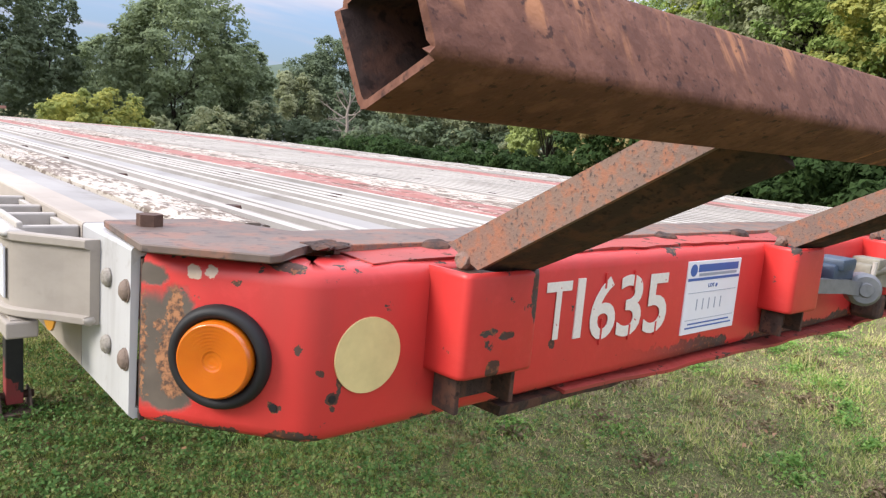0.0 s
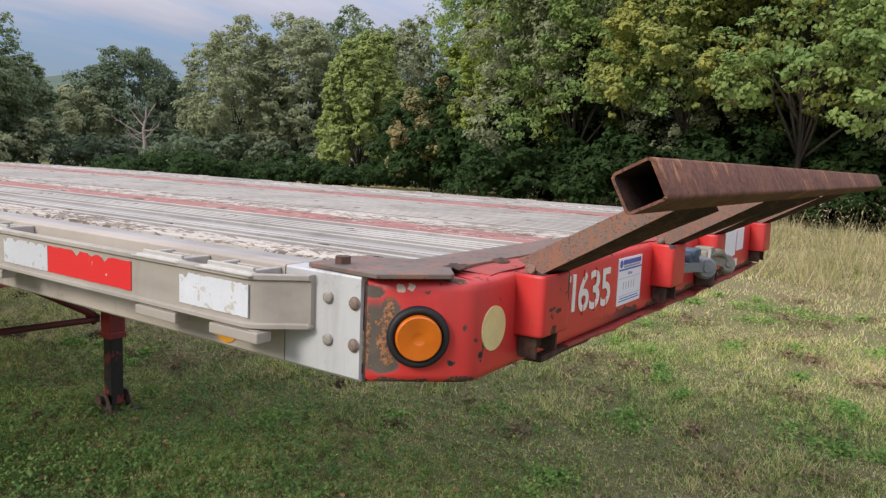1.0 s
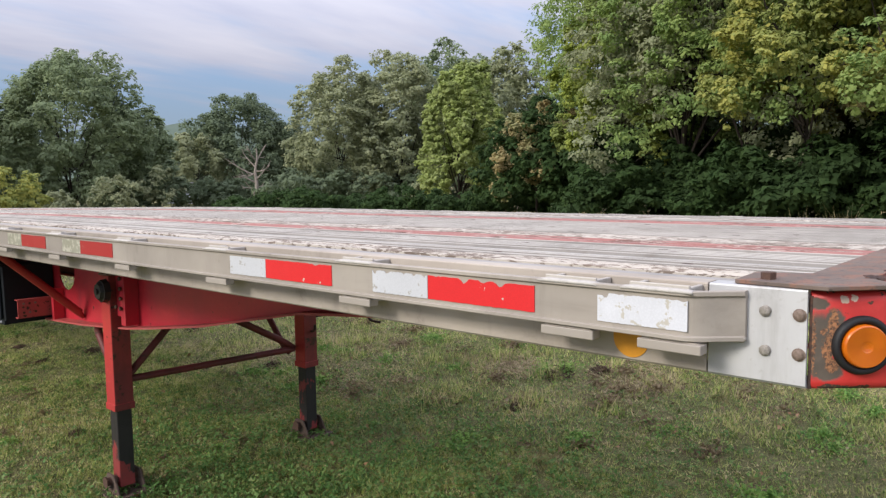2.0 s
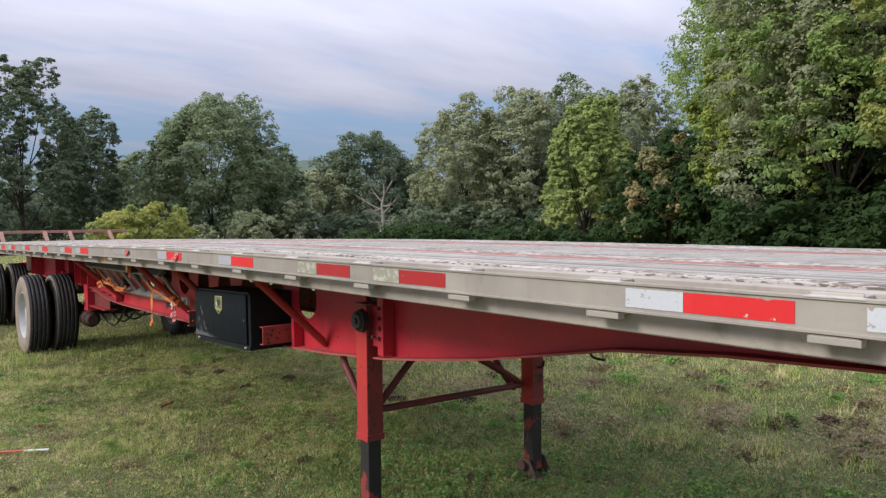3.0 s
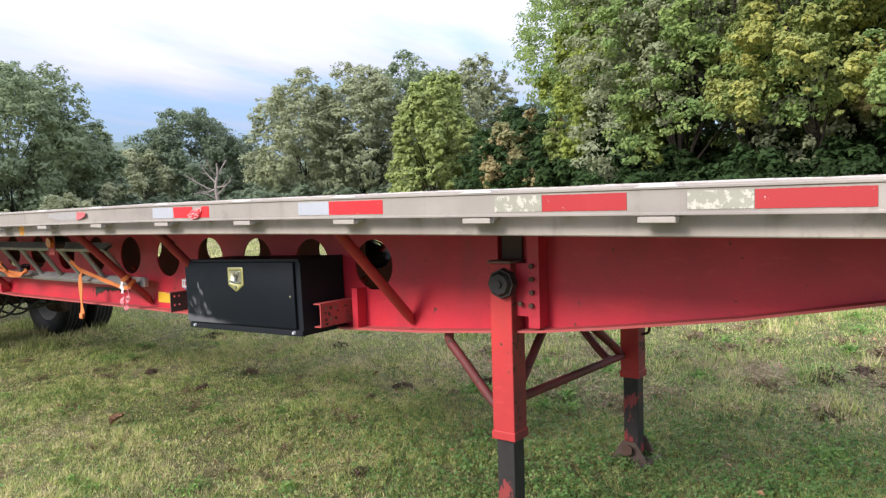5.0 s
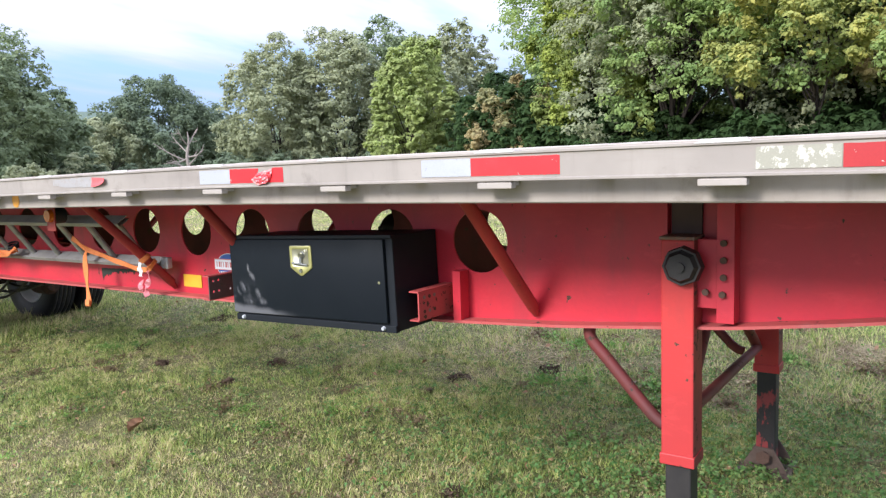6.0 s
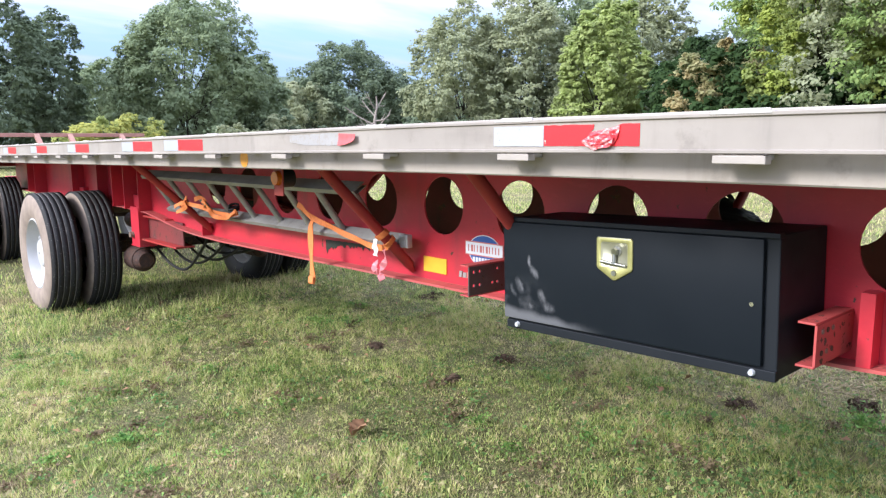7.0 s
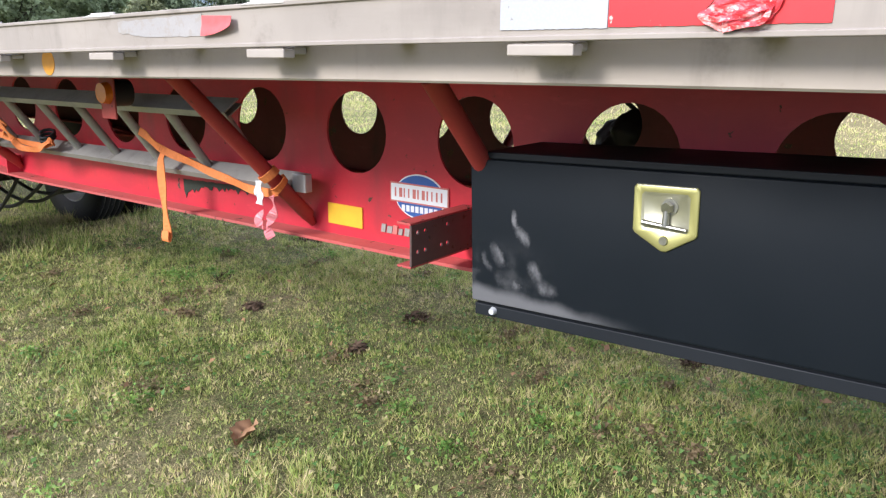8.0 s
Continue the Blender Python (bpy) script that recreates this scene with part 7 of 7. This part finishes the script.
# dead snag with a few bare limbs
sx, sy = at_bearing(34.7, 52)
sz = float(ground_z(sx, sy))
snag = thing("dead_tree", (sx, sy, sz), "bare bleached dead tree in front of dark oaks", "tree")
aside = Vector((math.cos(radians(34.7)), -math.sin(radians(34.7)), 0))
depth = Vector((math.sin(radians(34.7)), math.cos(radians(34.7)), 0))
foot = Vector((sx, sy, sz))
bm = bmesh.new()
pipe(bm, smooth_path([tuple(foot + aside * a + Vector((0, 0, z))) for a, z in ((0, -0.1), (-0.05, 1.2), (0.06, 2.1), (-0.02, 3.0), (0.14, 3.9), (0.10, 4.6))], 3), [0.19 - 0.0105 * i for i in range(16)], 8)
part("trunk", bm, M_SNAG, snag)
rs = random.Random(8)
for z, a, rise in ((2.2, -1.3, 0.5), (2.7, -2.0, 1.2), (3.0, 1.0, 0.4), (2.4, 0.8, 0.9), (3.3, -0.8, 1.0), (3.5, 0.7, 1.3), (1.8, -0.9, 0.1), (1.9, 1.1, 0.3), (3.8, -0.5, 1.0), (2.9, -1.1, -0.1)):
    s = foot + Vector((0, 0, z))
    e = s + aside * a + depth * rs.uniform(-0.6, 0.6) + Vector((0, 0, rise))
    mid = s.lerp(e, 0.5) + Vector((0, 0, rs.uniform(-0.25, 0.1)))
    bm = bmesh.new()
    pts = smooth_path([tuple(s), tuple(mid), tuple(e)], 4)
    pipe(bm, pts, [0.062 - 0.0058 * i for i in range(9)], 6)
    # twigs fork off the limb
    for k in (3, 5, 6):
        tip = pts[k] + aside * (math.copysign(rs.uniform(0.2, 0.5), a)) + Vector((0, 0, rs.uniform(-0.15, 0.55)))
        pipe(bm, [tuple(pts[k]), tuple(pts[k].lerp(tip, 0.6) + Vector((0, 0, -0.05))), tuple(tip)], [0.028, 0.020, 0.009], 5)
    part("limb", bm, M_SNAG, snag)

# small pale house among the far trees
hx, hy = at_bearing(30.2, 98)
hz = float(ground_z(hx, hy))
house = thing("house", (hx, hy, hz), "small pale house half hidden by distant trees", "house")
rot = Matrix.Translation((hx, hy, hz)) @ Matrix.Rotation(radians(-30.6), 4, "Z")
bm = box(bmesh.new(), -4.0, 4.0, -3, 3, 0, 2.6, m=rot)
part("wall", bm, plain("pale_siding", (0.55, 0.58, 0.64), 0.7, 0, 0.1, 3), house)
bm = bmesh.new()
loft(bm, [[rot @ Vector((-4.4, -3.5, 2.6)), rot @ Vector((-4.4, 0, 4.1)), rot @ Vector((-4.4, 3.5, 2.6))], [rot @ Vector((4.4, -3.5, 2.6)), rot @ Vector((4.4, 0, 4.1)), rot @ Vector((4.4, 3.5, 2.6))]])
part("roof", bm, plain("grey_roof", (0.20, 0.20, 0.21), 0.9, 0, 0.2, 3), house)
for wx in (-2.2, 1.8):
    part("window", box(bmesh.new(), wx - 0.5, wx + 0.5, -3.06, -2.98, 1.0, 2.0, m=rot), plain("dark_pane", (0.03, 0.035, 0.04), 0.2), house)

# wooded hill on the horizon
w_ = Nodes("wooded_hill")
M_HILL = w_.finish(w_.mix(w_.noise(0.05, 6, 0.7), (0.085, 0.115, 0.090), (0.125, 0.155, 0.125)), 1.0, 0.0, 0.0)
rings = []
for i in range(61):
    az = radians(-20 + i * 2.2)
    d = 620.0
    crest = 46 + 14 * math.sin(i * 0.33 + 0.4) + 7 * math.sin(i * 0.9) + 2.5 * noise.noise((i * 0.8, 0, 0))
    c, s = math.cos(az), math.sin(az)
    rings.append([(d * s, d * c, -2), ((d + 60) * s, (d + 60) * c, crest * 0.7), ((d + 140) * s, (d + 140) * c, crest), ((d + 260) * s, (d + 260) * c, crest * 0.6), ((d + 300) * s, (d + 300) * c, -4)])
hill = part("backdrop_hill", loft(bmesh.new(), rings, closed=False, caps=False), M_HILL, None, "", 60)
tagged(hill, "low wooded hill on the horizon", "hill", "", "structure")

# ---- grass blades ----
def blade_material(name, ramp, bare=0.6):
    """Every blade takes its own colour along the ramp, from green to straw; patches lean to one end or the other."""
    w = Nodes(name)
    r = w.math("MULTIPLY", w.rand(True), 0.72)
    r = w.math("ADD", r, w.step(w.noise(0.55, 5, 0.6), 0.38, 0.64, 0.05, 0.19))
    r = w.math("ADD", r, w.step(w.noise(2.2, 5, 0.65), 0.42, 0.62, -0.07, 0.10))
    r = w.math("ADD", r, w.step(w.noise(9.0, 4, 0.6), 0.40, 0.62, -0.10, 0.14))
    x, y, _z = w.xyz()
    drier = w.math("ADD", w.math("SUBTRACT", x, w.math("MULTIPLY", y, 0.7)), w.math("MULTIPLY", w.noise(0.5, 4), 4.0))
    r = w.math("ADD", r, w.step(drier, 6.4, 10.0, 0.0, 0.26))
    cr = w.nt.nodes.new("ShaderNodeValToRGB")
    w.nt.links.new(r, cr.inputs[0])
    el = cr.color_ramp.elements
    while len(el) < len(ramp):
        el.new(0.5)
    for e, (pos, col) in zip(el, ramp):
        e.position, e.color = pos, (*col, 1)
    c = w.mix(w.step(w.noise(1.4, 6, 0.7), 0.57, 0.66, 0.0, bare), cr.outputs[0], (0.30, 0.215, 0.135))
    dark = w.math("MAXIMUM", w.step(w.noise(17, 4, 0.65), 0.52, 0.60, 0.0, 0.58), w.step(w.noise(5.5, 5, 0.65), 0.55, 0.63, 0.0, 0.32))
    c = w.mix(dark, c, tuple(0.75 * v for v in ramp[0][1]))
    m = w.finish(c, 0.6, 0.0, 0.2)
    tr = w.nt.nodes.new("ShaderNodeBsdfTranslucent")
    w.nt.links.new(c, tr.inputs["Color"])
    mx = w.nt.nodes.new("ShaderNodeMixShader")
    mx.inputs[0].default_value = 0.35
    w.nt.links.new(w.b.outputs[0], mx.inputs[1])
    w.nt.links.new(tr.outputs[0], mx.inputs[2])
    w.nt.links.new(mx.outputs[0], w.nt.nodes["Material Output"].inputs["Surface"])
    return m


GREENS = [(0.0, (0.080, 0.135, 0.034)), (0.24, (0.298, 0.405, 0.100)), (0.46, (0.515, 0.582, 0.178)), (0.70, (0.690, 0.615, 0.288)), (1.0, (0.780, 0.630, 0.400))]
M_BLADE = blade_material("grass_blades", GREENS)
M_MAT_LEAF = blade_material("lawn_leaf_mat", [(p, tuple(0.68 * v for v in c)) for p, c in GREENS])
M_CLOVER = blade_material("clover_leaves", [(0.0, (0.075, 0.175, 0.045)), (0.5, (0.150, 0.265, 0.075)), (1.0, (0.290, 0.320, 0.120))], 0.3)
M_STRAW = blade_material("dry_grass", [(0.0, (0.27, 0.205, 0.12)), (0.5, (0.42, 0.34, 0.20)), (1.0, (0.56, 0.47, 0.30))], 0.4)
M_FRESH = blade_material("fresh_clover", [(0.0, (0.080, 0.190, 0.040)), (0.5, (0.210, 0.370, 0.080)), (1.0, (0.360, 0.470, 0.130))], 0.1)
M_WORN = blade_material("dead_brown_grass", [(0.0, (0.120, 0.085, 0.050)), (0.5, (0.245, 0.182, 0.100)), (1.0, (0.360, 0.280, 0.160))], 0.2)
M_WEED = blade_material("tall_weeds", [(0.0, (0.190, 0.240, 0.080)), (0.4, (0.340, 0.340, 0.140)), (0.75, (0.520, 0.440, 0.230)), (1.0, (0.60, 0.49, 0.30))], 0.3)


def clump_noise(x, y):
    return 0.5 + 0.5 * np.sin(x * 2.3 + 1.3 * np.sin(y * 1.7)) * np.sin(y * 2.9 + 0.9 * np.sin(x * 2.1 + 1))


def tufty(x, y):
    """Tufts a hand across, with thin places between them."""
    u, v = x + 0.13 * np.sin(y * 7.3), y + 0.15 * np.sin(x * 6.1 + 1.0)
    t = 0.5 + 0.25 * np.sin(u * 31 + 2.0 * np.sin(v * 9)) + 0.25 * np.sin(v * 27 + 2.2 * np.sin(u * 11 + 0.5))
    return t * (0.55 + 0.6 * clump_noise(x * 1.1 + 1, y * 1.1))


def blades(n, x0, x1, y0, y1, h0, h1, wide, material, name, label, keep=None, bend=0.7):
    x = RNG.uniform(x0, x1, n)
    y = RNG.uniform(y0, y1, n)
    if keep is not None:
        k = keep(x, y)
        x, y = x[k], y[k]
    n = len(x)
    z = ground_z(x, y) + lumps(x, y)
    h = RNG.uniform(h0, h1, n) * (0.35 + 1.1 * clump_noise(x * 1.7, y * 1.7) * (0.5 + clump_noise(x * 0.5 + 3, y * 0.5)))
    h *= 0.60 + 0.95 * tufty(x, y)
    a = RNG.uniform(0, 2 * np.pi, n)
    ca, sa = np.cos(a), np.sin(a)
    ww = wide * RNG.uniform(0.6, 1.3, n)
    lean = h * RNG.uniform(0.15, bend, n)
    b = RNG.uniform(0, 2 * np.pi, n)
    lx, ly = np.cos(b) * lean, np.sin(b) * lean
    p0 = np.stack([x - ca * ww, y - sa * ww, z - 0.008], -1)
    p1 = np.stack([x + ca * ww, y + sa * ww, z - 0.008], -1)
    p2 = np.stack([x + lx, y + ly, z + h], -1)
    v = np.stack([p0, p1, p2], 1).reshape(-1, 3)
    f = np.arange(3 * n).reshape(n, 3)
    ob = new(name, fast_mesh(name, v, f, material))
    return tagged(ob, label, "grass", "", "stuff")


def near(x, y):
    """The lawn beside the trailer."""
    return (x > -1.5) & (x < 2.7) & (y > 0.2) & (y < 9.6)


def middle(x, y):
    return (x > -1.8) & (x < 7.0) & (y > -2.4) & (y < 12.0)


blades(470000, -1.5, 2.7, 0.2, 9.6, 0.014, 0.038, 0.0027, M_BLADE, "grass", "short mown green grass", lambda x, y: tufty(x, y) > RNG.uniform(-0.25, 0.62, len(x)), 1.2)
blades(340000, -1.8, 7.0, -2.4, 12.0, 0.020, 0.052, 0.0042, M_BLADE, "grass", "short mown green grass", lambda x, y: ~near(x, y) & (tufty(x, y) > RNG.uniform(-0.25, 0.62, len(x))), 1.2)
blades(170000, -3.5, 14.0, -7.0, 22.0, 0.022, 0.060, 0.0075, M_BLADE, "grass", "short mown green grass", lambda x, y: ~middle(x, y), 1.2)
blades(120000, -8.0, 34.0, -12.0, 60.0, 0.04, 0.10, 0.015, M_BLADE, "grass", "mown grass further out in the field", lambda x, y: ~((x > -3.5) & (x < 14.0) & (y > -7.0) & (y < 22.0)), 1.2)
blades(85000, -1.8, 7.0, -2.0, 11.0, 0.010, 0.042, 0.0016, M_STRAW, "dry_stems", "dry pale grass stems in the lawn", None, 2.4)
# taller tufts under and beside the wheels
blades(9000, -0.3, 2.9, 9.7, 11.6, 0.05, 0.13, 0.0035, M_BLADE, "grass_tufts", "longer grass round the wheels", lambda x, y: clump_noise(x * 2, y * 2) > 0.4)
blades(60000, 3.2, 9.0, 1.5, 9.0, 0.06, 0.15, 0.006, M_BLADE, "grass_tufts", "longer green tufts in the field", lambda x, y: clump_noise(x * 2.1 + 1, y * 2.1) > 0.86, 0.6)
# broad low leaves
n = 50000
x, y = RNG.uniform(-1.6, 6.5, n), RNG.uniform(-1.5, 10.5, n)
k = clump_noise(x * 1.3 + 2, y * 1.3) > 0.52
x, y = x[k], y[k]
p = np.stack([x, y, ground_z(x, y) + lumps(x, y) + RNG.uniform(0.008, 0.045, len(x))], -1)
v, f = leaf_quads(p, RNG.uniform(0.008, 0.020, len(x)), 1.6, 0.9)
tagged(new("clover", fast_mesh("clover", v, f, M_CLOVER)), "low clover and broad weeds in the lawn", "weeds", "", "stuff")
# a thick patch of it beside the trailer's front, darkening the ground for shade
n = 30000
x, y = RNG.normal(-0.25, 0.75, n), RNG.normal(1.7, 1.0, n)
k = tufty(x, y) > RNG.uniform(0.0, 0.7, n)
x, y = x[k], y[k]
p = np.stack([x, y, ground_z(x, y) + lumps(x, y) + RNG.uniform(0.010, 0.055, len(x))], -1)
v, f = leaf_quads(p, RNG.uniform(0.014, 0.034, len(x)), 1.2, 0.8)
tagged(new("clover", fast_mesh("clover", v, f, M_CLOVER)), "thick dark green clover beside the trailer, doubling as its shade", "weeds", "", "stuff")
# and a finer mat under the front half, its dark green imitating trailer shade
n = 70000
x, y = RNG.normal(1.5, 0.85, n), RNG.normal(3.0, 1.25, n)
k = tufty(x, y) > RNG.uniform(0.0, 0.75, n)
x, y = x[k], y[k]
p = np.stack([x, y, ground_z(x, y) + lumps(x, y) + RNG.uniform(0.012, 0.058, len(x))], -1)
v, f = leaf_quads(p, RNG.uniform(0.012, 0.030, len(x)), 0.7, 0.6, None, 3)
tagged(new("clover", fast_mesh("clover", v, f, M_CLOVER)), "fine dark green clover under the trailer, doubling as its shade", "weeds", "", "stuff")
# dense low mat of small leaves between the blades
n = 120000
x, y = RNG.uniform(-1.6, 5.2, n), RNG.uniform(-1.3, 10.0, n)
k = tufty(x, y) > RNG.uniform(0.0, 0.80, n)
x, y = x[k], y[k]
p = np.stack([x, y, ground_z(x, y) + lumps(x, y) + (0.25 + tufty(x, y)) * RNG.uniform(0.006, 0.040, len(x))], -1)
v, f = leaf_quads(p, RNG.uniform(0.012, 0.028, len(x)), 0.9, 0.6, None, 3)
tagged(new("lawn_leaves", fast_mesh("lawn_leaves", v, f, M_MAT_LEAF)), "dense mat of small light green lawn leaves", "grass", "", "stuff")
# flat rosettes of broad weeds
n = 2600
cx, cy = RNG.uniform(-1.8, 8.0, n), RNG.uniform(-2.5, 12.0, n)
k = clump_noise(cx * 0.9 + 4, cy * 0.9) > 0.45
cx, cy = cx[k], cy[k]
m_ = 9
ang = RNG.uniform(0, 2 * np.pi, (len(cx), m_))
rad = RNG.uniform(0.015, 0.055, (len(cx), m_))
x, y = (cx[:, None] + np.cos(ang) * rad).ravel(), (cy[:, None] + np.sin(ang) * rad).ravel()
p = np.stack([x, y, ground_z(x, y) + lumps(x, y) + RNG.uniform(0.018, 0.05, len(x))], -1)
v, f = leaf_quads(p, RNG.uniform(0.016, 0.034, len(x)), 1.1, 0.55)
tagged(new("broadleaf_weeds", fast_mesh("broadleaf_weeds", v, f, M_CLOVER)), "low broadleaf weeds dotted through the lawn", "weeds", "", "stuff")
# fresh green clumps and worn brown spots over the lawn
def clumps(count, per, x0, x1, y0, y1, r0, r1, size, high, material, name, label, category):
    cx, cy = RNG.uniform(x0, x1, count), RNG.uniform(y0, y1, count)
    rr = RNG.uniform(r0, r1, count)
    a = RNG.uniform(0, 2 * np.pi, (count, per))
    d = np.abs(RNG.normal(0, 0.5, (count, per))) * rr[:, None]
    x, y = (cx[:, None] + 1.3 * d * np.cos(a)).ravel(), (cy[:, None] + d * np.sin(a)).ravel()
    p = np.stack([x, y, ground_z(x, y) + lumps(x, y) + RNG.uniform(0.010, high, len(x))], -1)
    v, f = leaf_quads(p, RNG.uniform(0.6, 1.4, len(x)) * size, 0.8, 0.5, None, 3)
    tagged(new(name, fast_mesh(name, v, f, material)), label, category, "", "stuff")


clumps(150, 260, 2.2, 8.5, -2.6, 6.0, 0.10, 0.34, 0.026, 0.060, M_FRESH, "green_clumps", "fresh green clumps of clover in the lawn", "weeds")
clumps(120, 170, 2.4, 9.0, -2.8, 6.5, 0.10, 0.40, 0.034, 0.040, M_WORN, "worn_spots", "spots of brown dead grass in the lawn", "dead grass")
clumps(60, 160, -1.2, 2.4, 3.5, 9.5, 0.06, 0.20, 0.016, 0.045, M_FRESH, "green_clumps", "small fresh green clumps in the lawn", "weeds")
clumps(60, 110, -1.2, 2.6, 3.5, 9.5, 0.05, 0.18, 0.020, 0.034, M_WORN, "worn_spots", "small spots of brown dead grass", "dead grass")
clumps(8, 160, 3.3, 5.0, 2.3, 4.5, 0.10, 0.32, 0.040, 0.055, M_WORN, "worn_spots", "brown dead grass raked together on the lawn", "dead grass")
# tall weeds with seed heads at the wood's edge
def weedy(x, y):
    return clump_noise(x * 1.3 + 1, y * 1.3) * (0.4 + 0.8 * clump_noise(x * 0.5, y * 0.5)) > 0.34


blades(20000, 9.6, 18.5, -5.5, 4.5, 0.16, 0.50, 0.009, M_WEED, "tall_weeds", "tall yellowing weeds at the wood's edge", lambda x, y: weedy(x, y) & (x > 9.9 + 0.5 * np.clip(y - 1.0, 0, 9)), 0.75)
n = 2400
x, y = RNG.uniform(9.8, 18.0, n), RNG.uniform(-5, 2.5, n)
k = weedy(x, y)
x, y = x[k], y[k]
p = np.stack([x, y, ground_z(x, y) + RNG.uniform(0.45, 1.05, len(x))], -1)
v, f = leaf_quads(p, RNG.uniform(0.03, 0.085, len(x)), 0.0, 0.22)
tagged(new("seed_heads", fast_mesh("seed_heads", v, f, M_STRAW)), "pale feathery seed heads of the weeds", "weeds", "", "stuff")
# scattered dead leaves
n = 1100
x, y = RNG.uniform(-1.8, 7, n), RNG.uniform(-2.5, 11, n)
p = np.stack([x, y, ground_z(x, y) + lumps(x, y) + RNG.uniform(0.02, 0.045, n)], -1)
v, f = leaf_quads(p, RNG.uniform(0.018, 0.055, n), 1.2, 0.6)
tagged(new("fallen_leaves", fast_mesh("fallen_leaves", v, f, M_DEAD_LEAF)), "scattered brown fallen leaves", "leaves", "", "stuff")


def curled_leaf(x, y, size, seed):
    z = float(ground_z(x, y) + lumps(x, y)) + 0.028
    rr = random.Random(seed)
    bm = bmesh.new()
    rings = []
    for i in range(9):
        t = i / 8 - 0.5
        wdt = size * 0.34 * math.cos(t * 2.7) * (1 + 0.25 * math.sin(i * 2.6))
        c = Vector((x + t * size * 0.9, y + t * size * 0.4, z + 0.10 * size * math.sin(t * 3 + seed)))
        rings.append([c + Vector((-0.4, 0.9, 0)) * wdt + Vector((0, 0, size * 0.22)), c + Vector((-0.4, 0.9, 0)) * wdt * 0.4, c - Vector((-0.4, 0.9, 0)) * wdt * 0.4 + Vector((0, 0, 0.01)), c - Vector((-0.4, 0.9, 0)) * wdt + Vector((0, 0, size * 0.28))])
    loft(bm, rings, closed=False, caps=False)
    ob = part("fallen_leaf", bm, M_DEAD_LEAF, None, "large curled brown leaf lying in the grass", 60)
    return tagged(ob, "", "leaf", "large fallen leaves")


curled_leaf(0.487, 6.866, 0.135, 1)
curled_leaf(-0.20, 1.75, 0.06, 2)
curled_leaf(1.55, 1.05, 0.06, 3)
# red and white marker stake lying in the grass
st0, st1 = Vector((-0.858, 6.470, 0.060)), Vector((-0.554, 6.293, 0.060))
stake = thing("marker_stake", (-0.70, 6.38, 0.045), "flat wooden marker stake, half red, half white, in the grass", "stake")
midp = st0.lerp(st1, 0.52)
part("painted_half", ribbon(bmesh.new(), [st0, st0.lerp(midp, 0.5), midp], 0.026, (0.5, 0.86, 0.1), 0.008), plain("faded_red_paint", (0.42, 0.09, 0.06), 0.7), stake)
part("bare_half", ribbon(bmesh.new(), [midp, midp.lerp(st1, 0.5), st1], 0.024, (0.5, 0.86, 0.1), 0.008), M_STICK, stake)
# raked thatch, dead tufts and clods
M_CLOD = plain("dark_dead_tuft", (0.090, 0.062, 0.043), 0.95, 0, 0.5, 40, 0.1)


def heap(x, y, rx, ry, high, n, size, slim):
    """Blades strewn over an oval, heaped up towards its middle."""
    a = RNG.uniform(0, 2 * np.pi, n)
    d = np.sqrt(RNG.random(n))
    px, py = x + np.cos(a) * d * rx, y + np.sin(a) * d * ry
    p = np.stack([px, py, ground_z(px, py) + lumps(px, py) + 0.012 + high * (1 - d) * RNG.random(n)], -1)
    return leaf_quads(p, RNG.uniform(0.6, 1.5, n) * size, 0.9, slim)


def thatch(x, y, rx, ry, n, label):
    v, f = heap(x, y, rx, ry, 0.035, n, 0.10, 0.05)
    tagged(new("thatch", fast_mesh("thatch", v, f, M_STRAW)), label, "thatch", "", "stuff")


thatch(4.02, 3.65, 0.30, 0.55, 1500, "strip of dry brown thatch lying on the grass")
thatch(3.6, 4.9, 0.9, 1.0, 1500, "thin dry thatch spread on the grass")
thatch(3.4, 5.6, 0.7, 0.5, 1100, "patch of pale dry thatch on bare soil")
thatch(4.6, 2.6, 0.6, 0.5, 900, "thin dry thatch spread on the grass")
for x, y, r, h in ((4.06, 3.16, 0.17, 0.14), (4.40, 2.95, 0.11, 0.07), (0.78, 4.92, 0.06, 0.04), (2.58, 8.72, 0.13, 0.06), (1.62, 8.48, 0.09, 0.04), (2.89, 7.15, 0.10, 0.05),
                   (1.80, 7.13, 0.07, 0.04), (2.20, 5.80, 0.09, 0.04), (1.33, 7.10, 0.06, 0.03), (2.66, 5.36, 0.10, 0.05), (1.40, 7.96, 0.07, 0.03), (3.20, 2.99, 0.09, 0.04), (5.15, 4.30, 0.10, 0.05)):
    v, f = heap(x, y, r, r * 0.8, h, 150 if r > 0.1 else 90, 0.055, 0.22)
    ob = new("dead_tuft", fast_mesh("dead_tuft", v, f, M_CLOD))
    tagged(ob, "dark clump of dead grass lying on the lawn" if r < 0.15 else "large dark clump of raked dead grass", "dead grass", "dead grass clumps")
